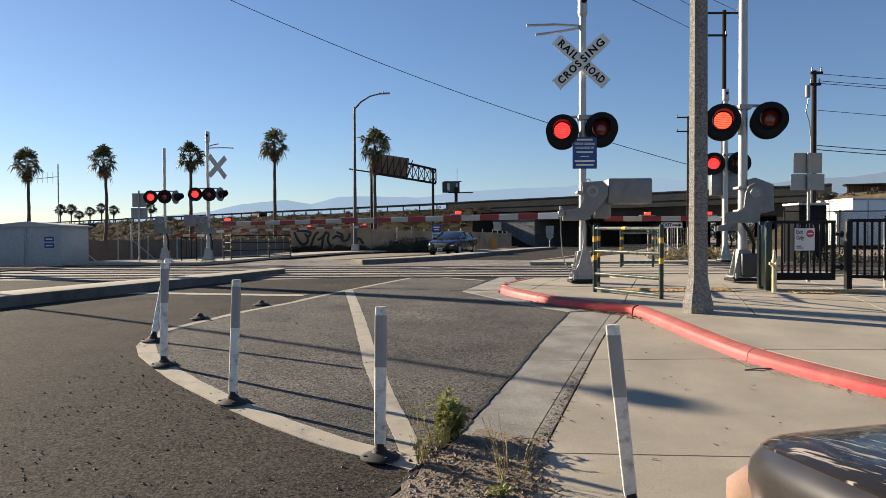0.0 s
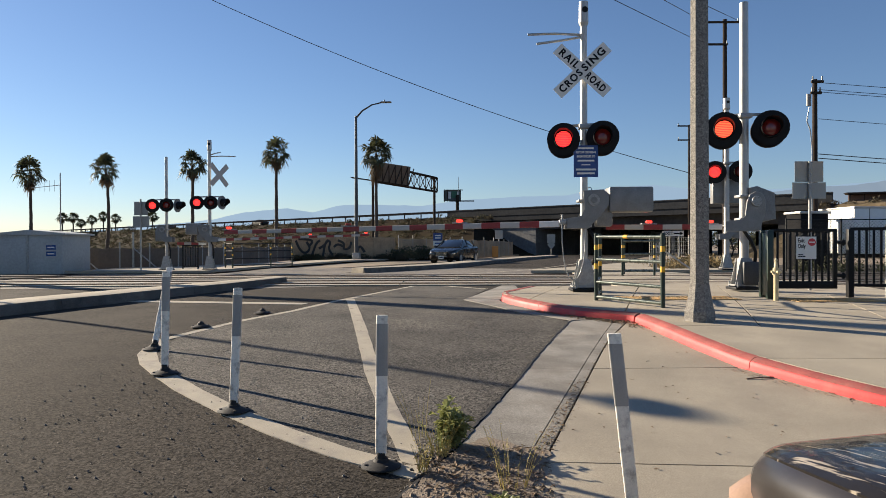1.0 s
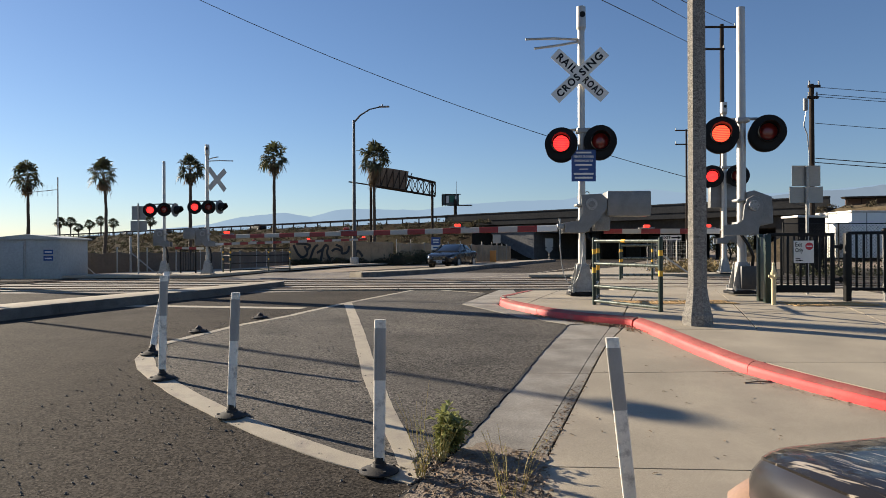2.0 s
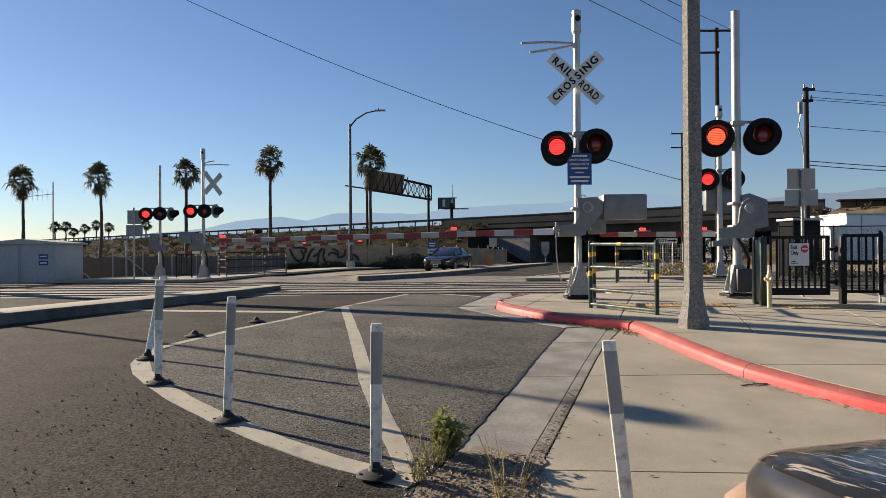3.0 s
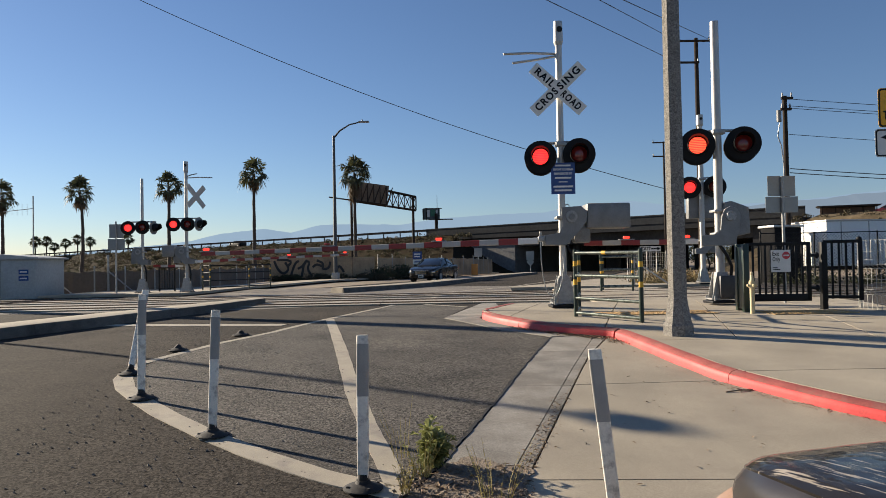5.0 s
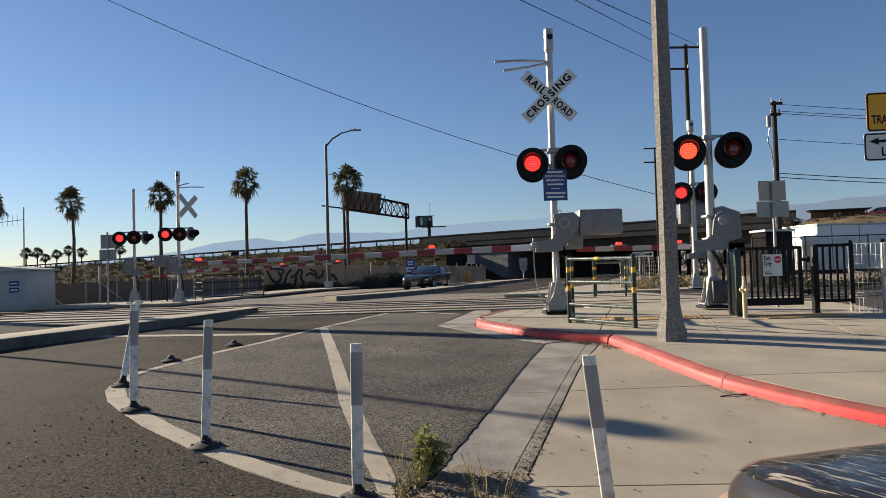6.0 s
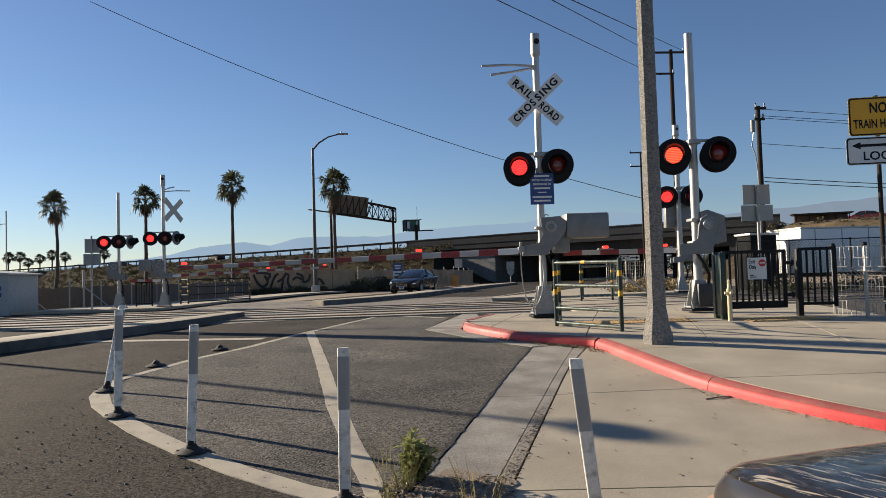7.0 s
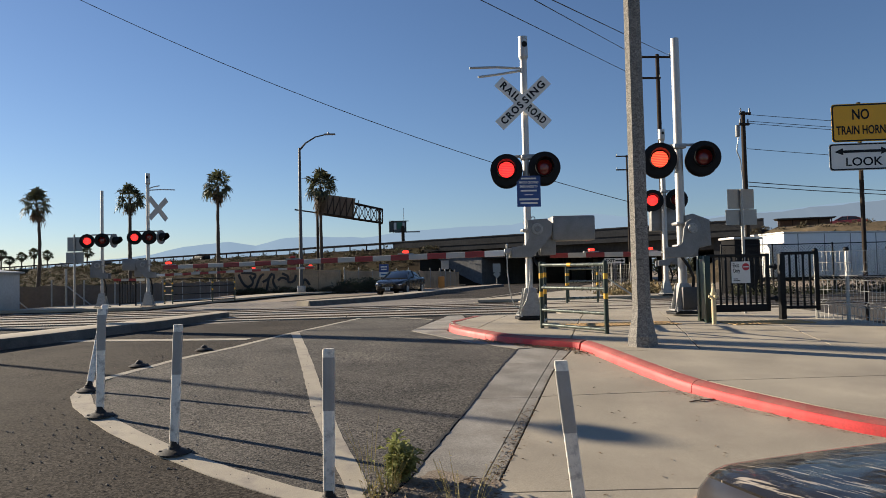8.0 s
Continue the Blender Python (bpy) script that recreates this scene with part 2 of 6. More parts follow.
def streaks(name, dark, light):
    """Dark glossy paint, wavy, with a few long pale streaks painted in as reflections."""
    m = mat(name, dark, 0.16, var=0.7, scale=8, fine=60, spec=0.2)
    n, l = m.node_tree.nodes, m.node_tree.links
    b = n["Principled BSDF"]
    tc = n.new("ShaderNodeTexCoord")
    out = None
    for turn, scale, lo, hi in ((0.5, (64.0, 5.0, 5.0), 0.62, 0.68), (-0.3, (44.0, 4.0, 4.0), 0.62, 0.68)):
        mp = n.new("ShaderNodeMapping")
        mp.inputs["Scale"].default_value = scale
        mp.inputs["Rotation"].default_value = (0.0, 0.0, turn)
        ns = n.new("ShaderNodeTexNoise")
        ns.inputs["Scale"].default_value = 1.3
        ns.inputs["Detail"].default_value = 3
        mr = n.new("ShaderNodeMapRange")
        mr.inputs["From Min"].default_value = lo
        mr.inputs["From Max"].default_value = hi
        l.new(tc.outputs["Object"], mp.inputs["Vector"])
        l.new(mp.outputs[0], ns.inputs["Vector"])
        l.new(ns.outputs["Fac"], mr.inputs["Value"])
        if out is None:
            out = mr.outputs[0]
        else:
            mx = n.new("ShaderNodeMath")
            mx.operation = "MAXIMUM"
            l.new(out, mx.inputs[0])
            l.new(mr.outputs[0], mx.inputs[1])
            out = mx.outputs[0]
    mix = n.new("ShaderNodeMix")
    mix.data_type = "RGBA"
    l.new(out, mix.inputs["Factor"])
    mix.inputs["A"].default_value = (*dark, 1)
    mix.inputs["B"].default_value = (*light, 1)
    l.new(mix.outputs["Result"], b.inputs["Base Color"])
    wave = n.new("ShaderNodeTexNoise")
    wave.inputs["Scale"].default_value = 5.0
    wave.inputs["Detail"].default_value = 2
    bp = n.new("ShaderNodeBump")
    bp.inputs["Distance"].default_value = 0.012
    l.new(tc.outputs["Object"], wave.inputs["Vector"])
    l.new(wave.outputs["Fac"], bp.inputs["Height"])
    l.new(bp.outputs[0], b.inputs["Normal"])
    return m


STREAKED_GLOSS = streaks("reflection_streak_gloss", (0.018, 0.016, 0.015), (0.30, 0.26, 0.21))
CHROME = mat("chrome", (0.7, 0.7, 0.7), 0.12, metal=1.0, var=0.04)
AMBER = mat("amber_lens", (0.75, 0.24, 0.03), 0.2, var=0.1, coat=0.5)
CREAM = mat("cream_pipe_paint", (0.55, 0.46, 0.27), 0.5, var=0.15, scale=8, fine=60)
RUST = mat("rusty_rail_steel", (0.2, 0.14, 0.1), 0.5, metal=0.5, var=0.25, scale=5, fine=40)


for m_, k_ in ((LEAF, 0.5), (STRAW, 0.35), (FROND, 0.25), (SHRUB, 0.18), (SHRUB_GREEN, 0.2), (DEAD_FROND, 0.3)):
    nt_ = m_.node_tree
    tr_ = nt_.nodes.new("ShaderNodeBsdfTranslucent")
    mx_ = nt_.nodes.new("ShaderNodeMixShader")
    pb_ = nt_.nodes["Principled BSDF"]
    nt_.links.new(pb_.inputs["Base Color"].links[0].from_socket, tr_.inputs["Color"])
    mx_.inputs["Fac"].default_value = k_
    nt_.links.new(pb_.outputs[0], mx_.inputs[1])
    nt_.links.new(tr_.outputs[0], mx_.inputs[2])
    nt_.links.new(mx_.outputs[0], nt_.nodes["Material Output"].inputs["Surface"])


# ---- mesh helpers ----
class Shape:
    """A bmesh that primitives are added to."""

    def __init__(self):
        self.bm = bmesh.new()

    def box(self, c, s, m=None, bevel=0.0):
        r = bmesh.ops.create_cube(self.bm, size=1.0)
        vs = r["verts"]
        mm = Matrix.Translation(c) @ (m or Matrix()) @ Matrix.Diagonal((*s, 1))
        bmesh.ops.transform(self.bm, matrix=mm, verts=vs)
        if bevel:
            es = list({e for v in vs for e in v.link_edges})
            bmesh.ops.bevel(self.bm, geom=es, offset=bevel, segments=2, affect="EDGES", profile=0.5)
        return self

    def cyl(self, a, b, r0, r1=None, seg=12):
        a, b = Vector(a), Vector(b)
        d = b - a
        q = d.to_track_quat("Z", "Y").to_matrix().to_4x4()
        r = bmesh.ops.create_cone(self.bm, cap_ends=True, segments=seg, radius1=r0, radius2=r0 if r1 is None else r1, depth=d.length)
        bmesh.ops.transform(self.bm, matrix=Matrix.Translation((a + b) / 2) @ q, verts=r["verts"])
        return self

    def ball(self, c, s, seg=12):
        r = bmesh.ops.create_uvsphere(self.bm, u_segments=seg, v_segments=max(6, seg // 2), radius=1)
        bmesh.ops.transform(self.bm, matrix=Matrix.Translation(c) @ Matrix.Diagonal((*s, 1)), verts=r["verts"])
        return self

    def tube(self, pts, r, seg=8):
        """A bent pipe."""
        pts = [Vector(p) for p in pts]
        rings = []
        up = Vector((0.13, 0.29, 1)).normalized()
        for i, p in enumerate(pts):
            d = (pts[min(i + 1, len(pts) - 1)] - pts[max(i - 1, 0)]).normalized()
            u = d.cross(up)
            if u.length < 0.05:
                u = d.cross(Vector((1, 0, 0)))
            u.normalize()
            v = d.cross(u)
            rr = r[i] if isinstance(r, (list, tuple)) else r
            rings.append([self.bm.verts.new(p + (u * math.cos(t) + v * math.sin(t)) * rr) for t in [2 * math.pi * k / seg for k in range(seg)]])
        for a, b in zip(rings, rings[1:]):
            for k in range(seg):
                self.bm.faces.new((a[k], a[(k + 1) % seg], b[(k + 1) % seg], b[k]))
        self.bm.faces.new(rings[0][::-1])
        self.bm.faces.new(rings[-1])
        return self

    def prism(self, pts, lo, hi, m=None, bevel=0.0):
        """A flat outline (x, y) made solid from z = lo to z = hi, then posed by m."""
        m = m or Matrix()
        a = [self.bm.verts.new(m @ Vector((x, y, lo))) for x, y in pts]
        b = [self.bm.verts.new(m @ Vector((x, y, hi))) for x, y in pts]
        n = len(pts)
        fs = [self.bm.faces.new(a[::-1]), self.bm.faces.new(b)]
        for k in range(n):
            fs.append(self.bm.faces.new((a[k], a[(k + 1) % n], b[(k + 1) % n], b[k])))
        if bevel:
            es = list({e for f in fs[:2] for e in f.edges})
            bmesh.ops.bevel(self.bm, geom=es, offset=bevel, segments=2, affect="EDGES", profile=0.5)
        return self

    def loft(self, rings, close=True):
        """Skin over rings of equal count."""
        vs = [[self.bm.verts.new(p) for p in r] for r in rings]
        for a, b in zip(vs, vs[1:]):
            n = len(a)
            for k in range(n if close else n - 1):
                self.bm.faces.new((a[k], a[(k + 1) % n], b[(k + 1) % n], b[k]))
        if close:
            self.bm.faces.new(vs[0][::-1])
            self.bm.faces.new(vs[-1])
        return self


def mesh_of(name, bm, material, smooth=True):
    bmesh.ops.recalc_face_normals(bm, faces=bm.faces)
    me = bpy.data.meshes.new(name)
    bm.to_mesh(me)
    bm.free()
    me.materials.append(material)
    if smooth:
        me.shade_smooth()
        me.set_sharp_from_angle(angle=radians(38))
    return me


def part(name, shape, material, parent, label="", smooth=True):
    """One mesh under a thing or under a part."""
    bm = shape.bm if isinstance(shape, Shape) else shape
    ob = new(name, mesh_of(name, bm, material, smooth))
    ob.parent = parent
    if label:
        tagged(ob, label)
    return ob


def thing(name, m, label, category, group="", kind=""):
    ob = new(name)
    ob.matrix_world = m
    return tagged(ob, label, category, group, kind)


def solo(name, shape, material, label, category, group="", kind="", m=None, smooth=True):
    bm = shape.bm if isinstance(shape, Shape) else shape
    ob = new(name, mesh_of(name, bm, material, smooth))
    if m is not None:
        ob.matrix_world = m
    return tagged(ob, label, category, group, kind)


def lettering(name, text, size, m, material, parent, width=None, depth=0.0015, bold=0.0, spacing=1.0):
    """Raised letters in the built-in font, centred, as one mesh."""
    cu = bpy.data.curves.new(name, "FONT")
    cu.body = text
    cu.size = size
    cu.align_x = "CENTER"
    cu.align_y = "CENTER"
    cu.extrude = depth
    cu.offset = bold
    cu.resolution_u = 3
    cu.space_character = spacing
    tmp = new(name, cu)
    me = bpy.data.meshes.new_from_object(tmp.evaluated_get(bpy.context.evaluated_depsgraph_get()))
    bpy.data.objects.remove(tmp)
    if width:
        xs = [v.co.x for v in me.vertices]
        k = width / (max(xs) - min(xs))
        for v in me.vertices:
            v.co.x *= k
    me.materials.clear()
    me.materials.append(material)
    ob = new(name, me)
    ob.parent = parent
    ob.matrix_parent_inverse = Matrix()
    ob.matrix_basis = m
    return ob


# ---- the lie of the land: a climb to the tracks, then nearly level ----
PROFILE = ((-400, -0.6), (-12, -0.6), (0, 0.0), (5, 0.38), (7, 0.53), (8, 0.585), (9.5, 0.635), (11, 0.66), (12.5, 0.67), (22, 0.62),
           (30, 0.56), (50, 0.55), (75, 0.4), (100, 0.2), (130, 0.1), (4500, 0.1))


def rise(y):
    return float(np.interp(y, [a for a, _ in PROFILE], [b for _, b in PROFILE]))


def drape(outline, lift, depth=0.06, cuts=True):
    """A slab whose top follows the land, lift above it."""
    bm = bmesh.new()
    f = bm.faces.new([bm.verts.new((x, y, 0)) for x, y in outline])
    ys = [y for _, y in outline]
    for ky, _ in PROFILE:
        if min(ys) + 0.01 < ky < max(ys) - 0.01:
            bmesh.ops.bisect_plane(bm, geom=bm.verts[:] + bm.edges[:] + bm.faces[:], plane_co=(0, ky, 0), plane_no=(0, 1, 0))
    bmesh.ops.triangulate(bm, faces=[q for q in bm.faces if len(q.verts) > 4])
    r = bmesh.ops.extrude_face_region(bm, geom=bm.faces[:])
    top = {g for g in r["geom"] if isinstance(g, bmesh.types.BMVert)}
    for v in bm.verts:
        v.co.z = rise(v.co.y) + (lift if v in top else lift - depth)
    return bm


def clip(poly, px, py, nx, ny):
    """The side of an outline where (p - point) . n <= 0."""
    out = []
    for (ax, ay), (bx, by) in zip(poly, poly[1:] + poly[:1]):
        da, db = (ax - px) * nx + (ay - py) * ny, (bx - px) * nx + (by - py) * ny
        if da <= 0:
            out.append((ax, ay))
        if (da < 0 < db) or (db < 0 < da):
            k = da / (da - db)
            out.append((ax + (bx - ax) * k, ay + (by - ay) * k))
    return out


def ribbon(pts, width, lift=0.005, depth=0.012, wob=0.0, step=0.15):
    """A painted line along points on the land."""
    rnd = random.Random(len(pts) * 7 + int(abs(pts[0][0]) * 100))
    dense = []
    for (ax, ay), (bx, by) in zip(pts, pts[1:]):
        n = max(1, int(math.hypot(bx - ax, by - ay) / step))
        dense += [(ax + (bx - ax) * k / n, ay + (by - ay) * k / n) for k in range(n)]
    dense.append(pts[-1])
    rings = []
    for i, (x, y) in enumerate(dense):
        ax, ay = dense[max(i - 1, 0)]
        bx, by = dense[min(i + 1, len(dense) - 1)]
        d = math.hypot(bx - ax, by - ay)
        nx, ny = -(by - ay) / d, (bx - ax) / d
        w0, w1 = width / 2 + rnd.uniform(-wob, wob), width / 2 + rnd.uniform(-wob, wob)
        l, r = (x + nx * w0, y + ny * w0), (x - nx * w1, y - ny * w1)
        rings.append([(*l, rise(l[1]) + lift), (*r, rise(r[1]) + lift), (*r, rise(r[1]) + lift - depth), (*l, rise(l[1]) + lift - depth)])
    return Shape().loft(rings)


# ---- ground ----
bm = bmesh.new()
xs = [-2500, -300, -60, -20, 0, 20, 60, 300, 2500]
ys = [y for y, _ in PROFILE]
grid = [[bm.verts.new((x, y, rise(y) - 0.05)) for x in xs] for y in ys]
for a, b in zip(grid, grid[1:]):
    for k in range(len(xs) - 1):
        bm.faces.new((a[k], a[k + 1], b[k + 1], b[k]))
solo("ground", bm, GROUND, "dusty open ground", "ground", kind="structure", smooth=False)

solo("road", drape([(-40, -40), (30, -40), (30, 3.2), (5.6, 3.2), (3.2, 5.4), (2.5, 7.5), (2.3, 9.5), (1.2, 11.2), (0.7, 12.6), (1.5, 14.6), (14, 14.6),
                    (14, 25.6), (9.5, 25.6), (9.6, 38), (17, 62), (27, 90), (40, 140), (20, 140), (12, 90), (6.5, 66), (-0.5, 46),
                    (-5.5, 34), (-9, 27), (-22, 26), (-40, 25)], 0.0), ASPHALT, "worn grey asphalt road", "road", kind="structure", smooth=False)

solo("road_patch", drape([(-0.2, 4.05), (-0.7, 4.42), (-1.59, 5.26), (-2.5, 6.3), (-3.05, 7.15), (-3.1, 8.4), (-2.6, 9.8), (-1.75, 12.9), (-0.45, 18.2),
                          (0.96, 15.7), (0.34, 12.4), (1.12, 10.22), (1.67, 9.25), (0.61, 5.98), (0.15, 4.67)], 0.004, 0.04), ASPHALT_NEW,
     "darker rough asphalt inside the painted gore", "road", kind="structure", smooth=False)


def marking(pts, width, label="worn white painted road line", wob=0.005):
    return solo("road_marking", ribbon(pts, width, 0.0065, 0.012, wob), PAINT, label, "road marking", kind="structure", smooth=False)


marking([(-0.14, 4.06), (-0.67, 4.40), (-1.12, 4.77), (-1.59, 5.22), (-2.08, 5.74), (-2.51, 6.26), (-2.86, 6.75), (-3.06, 7.15), (-3.14, 7.5)], 0.175, "wide worn cream line round the gore")
marking([(-3.12, 7.52), (-3.2, 7.9), (-3.05, 8.45), (-2.72, 9.5), (-2.3, 10.6), (-1.75, 12.9), (-1.2, 15.3), (-0.5, 18.2), (0.9, 23.2)], 0.11)
marking([(-1.74, 12.8), (-1.1, 9.0), (-0.68, 6.5), (-0.42, 5.25), (-0.18, 4.2)], 0.15)
marking([(-5.6, 12.4), (-2.35, 11.75)], 0.32, "worn white stop line")
marking([(-0.42, 17.75), (0.94, 15.8)], 0.12)
marking([(0.9, 25.6), (4.0, 31.2), (7.3, 39.5), (12, 55)], 0.13)
marking([(-13.5, 25.9), (-8.6, 25.9)], 0.3)
marking([(2.2, 26.1), (8.4, 26.1)], 0.3)

solo("road_marking", ribbon([(1.14, 12.78), (1.45, 13.6), (1.82, 14.52)], 0.11, 0.131, 0.03, 0.012), RED_WORN, "faded red line where the kerb drops away", "road marking", kind="structure", smooth=False)

# ---- kerbs, gutters and pavements ----
def slabs(name, outline, lift, joints, material, label, depth=0.1, gap=0.008):
    """A pavement cut into separate slabs along straight joints (x, y, nx, ny)."""
    bed = [outline]
    for px, py, nx, ny in joints:
        k = math.hypot(nx, ny)
        nx, ny = nx / k, ny / k
        nextbed = []
        for poly in bed:
            for s in (1, -1):
                c = clip(poly, px - nx * gap * s, py - ny * gap * s, nx * s, ny * s)
                if len(c) > 2:
                    nextbed.append(c)
        bed = nextbed
    holder = thing(name, Matrix(), label, "pavement", kind="structure")
    for poly in bed:
        area = sum(a[0] * b[1] - b[0] * a[1] for a, b in zip(poly, poly[1:] + poly[:1])) / 2
        if abs(area) > 0.01:
            part("slab", drape(poly, lift, depth), material, holder, smooth=False)
    return holder


KERB = [(6.3, 2.3), (4.92, 3.65), (3.59, 4.85), (3.28, 5.31), (3.0, 5.84), (2.74, 6.45), (2.61, 7.2), (2.53, 8.1), (2.49, 8.8), (2.4, 9.18), (2.08, 9.40), (1.71, 9.82),
        (1.36, 10.65), (1.08, 11.5), (0.98, 12.2), (1.05, 12.9)]
slabs("gutter", [(0.08, 4.42), (0.16, 4.67), (0.62, 5.98), (1.66, 9.24), (2.05, 9.36), (2.36, 9.1), (1.82, 7.78), (0.93, 5.2), (0.64, 4.36)], 0.012,
      [(0.9, 6.45, 0.05, 1), (1.3, 8.1, 0.05, 1), (1.21, 6.29, 3.38, -1.18)], CONCRETE_OLD, "grey concrete gutter beside the asphalt edge", gap=0.004)
slabs("gutter", [(1.69, 9.34), (1.12, 10.24), (0.34, 12.4), (1.83, 19.05), (1.62, 14.75), (1.85, 14.6), (1.08, 13.0), (0.96, 12.2), (1.05, 11.5), (1.33, 10.63), (1.68, 9.8), (2.05, 9.38)], 0.012,
      [(1.2, 10.4, 0.4, 1), (0.6, 12.2, 0, 1)], CONCRETE_OLD, "grey concrete gutter along the red kerb")
slabs("driveway_apron", [(0.66, 4.36), (0.95, 5.2), (1.84, 7.78), (2.38, 9.08), (2.47, 8.8), (2.51, 8.1), (2.59, 7.2), (2.72, 6.45), (3.0, 5.87), (3.3, 5.37), (3.62, 4.93), (4.98, 3.75),
                         (6.38, 2.6), (6.4, -4), (-0.6, -4), (-0.6, 2.2), (0.3, 3.3)], 0.016,
      [(1.6, 6.44, -0.02, 1), (1.0, 4.18, 0.06, 1), (1.0, 2.0, 0, 1), (1.0, -0.5, 0, 1)], CONCRETE, "light concrete driveway apron with saw-cut joints")
def ragged(pts, step, amount, seed):
    """An outline with an uneven edge."""
    r = random.Random(seed)
    return [(x + r.uniform(-amount, amount), y + r.uniform(-amount, amount)) for x, y in dense_line(pts + pts[:1], step)[:-1]]


def dense_line(pts, step):
    out = []
    for (ax, ay), (bx, by) in zip(pts, pts[1:]):
        n = max(1, round(math.hypot(bx - ax, by - ay) / step))
        out += [(ax + (bx - ax) * k / n, ay + (by - ay) * k / n) for k in range(n)]
    return out + [pts[-1]]


solo("dirt_patch", drape(ragged([(-0.42, 3.1), (-0.22, 3.75), (-0.05, 4.15), (0.12, 4.5), (0.3, 4.62), (0.5, 4.45), (0.66, 4.38), (0.62, 4.2), (0.5, 3.9), (0.42, 3.2), (0.1, 2.4), (-0.5, 2.3)], 0.07, 0.022, 4), 0.024, 0.06), DIRT,
     "dry dirt and litter at the broken road edge", "dirt", kind="structure", smooth=False)

INNER = [(x + 0.13, y + 0.08) if i < 10 else (x + 0.06, y + 0.14) for i, (x, y) in enumerate(KERB)]
WALK = INNER + [(1.9, 14.6), (8.6, 14.6), (7.75, 11.3), (7.05, 8.9), (6.6, 6.5), (7.0, 2.4)]
oblique = [(3.65 + 1.62 * k, 8.1, 0.954, -0.30) for k in range(-3, 5)]
slabs("pavement", clip(WALK, 0, 8.058, 0, -1), 0.125, oblique + [(3.65, y, 0.02, 1) for y in (9.75, 11.5, 13.1)], CONCRETE, "raised light concrete pavement beside the crossing", 0.16)
slabs("pavement", clip(WALK, 0, 8.042, 0, 1), 0.125, [(3.65, 6.35, 0.02, 1)], CONCRETE, "raised light concrete pavement strip along the red kerb", 0.16)


def kerbstone(line, s0, s1, outer, material_face, material_top, holder, height=0.125, width=0.128):
    """A rounded kerb length between two stretches of a line: face and top as separate paints."""
    seg = line[s0:s1 + 1]
    face, top = [], []
    for i, (x, y) in enumerate(seg):
        k = s0 + i
        ax, ay = line[max(k - 1, 0)]
        bx, by = line[min(k + 1, len(line) - 1)]
        d = math.hypot(bx - ax, by - ay)
        nx, ny = outer * (by - ay) / d, -outer * (bx - ax) / d
        if i == 0:
            x, y = x + (bx - ax) / d * 0.004, y + (by - ay) / d * 0.004
        if i == len(seg) - 1:
            x, y = x - (bx - ax) / d * 0.004, y - (by - ay) / d * 0.004
        z = rise(y)
        h = height * (0.25 if k == len(line) - 1 and outer > 0 else 1)

        def at(off, zz):
            return (x - nx * off, y - ny * off, z + zz)
        f = h / 0.125
        face.append([at(0, -0.03), at(0.010, 0.05 * f), at(0.017, 0.086 * f), at(0.027, 0.096 * f), at(0.05, 0.06 * f), at(0.05, -0.03)])
        top.append([at(0.0275, 0.0965 * f), at(0.05, 0.114 * f), at(0.085, 0.125 * f), at(width, 0.129 * f), at(width, -0.03), at(0.052, -0.03), at(0.052, 0.06 * f)])
    a = part("kerbstone", Shape().loft(face), material_face, holder)
    part("kerb_top", Shape().loft(top), material_top, a, "scuffed dull red top")


def smooth_line(pts, rounds=2):
    for _ in range(rounds):
        out = [pts[0]]
        for (ax, ay), (bx, by) in zip(pts, pts[1:]):
            out += [(ax * 0.75 + bx * 0.25, ay * 0.75 + by * 0.25), (ax * 0.25 + bx * 0.75, ay * 0.25 + by * 0.75)]
        pts = out + [pts[-1]]
    return pts


red_kerb = thing("red_kerb", Matrix(), "red-painted concrete kerb with a worn top", "kerb", kind="structure")
KL = smooth_line(KERB[:9], 2) + [(2.46, 9.05)]
KR = [(2.455, 9.08)] + smooth_line([(2.4, 9.18)] + KERB[10:], 2)
for line in (KL, KR):
    n = len(line) - 1
    stops = [0, min(range(n), key=lambda i: abs(line[i][1] - 6.45)), n] if line is KL else [0, n // 2, n]
    for a, b in zip(stops, stops[1:]):
        kerbstone(line, a, b, -1, RED_KERB, RED_WORN, red_kerb)


def median(name, near, far, height, label, step=3.0):
    """A raised traffic island with sloping sides."""
    holder = thing(name, Matrix(), label, "traffic island", kind="structure")
    near, far = dense_line(near, 1.0), dense_line(far, 1.0)
    n = min(len(near), len(far))
    near = [near[round(k * (len(near) - 1) / (n - 1))] for k in range(n)]
    far = [far[round(k * (len(far) - 1) / (n - 1))] for k in range(n)]
    k = 0
    while k < n - 1:
        e = min(n - 1, k + int(step))
        rings, caps = [], []
        for i in range(k, e + 1):
            (ax, ay), (bx, by) = near[i], far[i]
            t = 0.006 * (1 if i == k else -1 if i == e else 0)
            def at(f, zz):
                x, y = ax + (bx - ax) * f, ay + (by - ay) * f + t
                return (x, y, rise(y) + zz)
            rings.append([at(0, -0.03), at(0.04, height * 0.8), at(0.07, height * 0.95), at(0.12, height * 0.6), at(0.12, -0.03)])
            caps.append([at(0.0715, height * 0.953), at(0.12, height), at(0.86, height), at(0.95, height * 0.9), at(1, -0.03), at(0.124, -0.03), at(0.124, height * 0.6)])
        # Face coloured darker for backlighting; the sunlit top keeps plain concrete.
        stone = part("kerbstone", Shape().loft(rings), ISLAND, holder, "scuffed kerb face, darkened for its backlit shade")
        part("kerb_top", Shape().loft(caps), CONCRETE, stone, "pale worn concrete top")
        k = e
    return holder


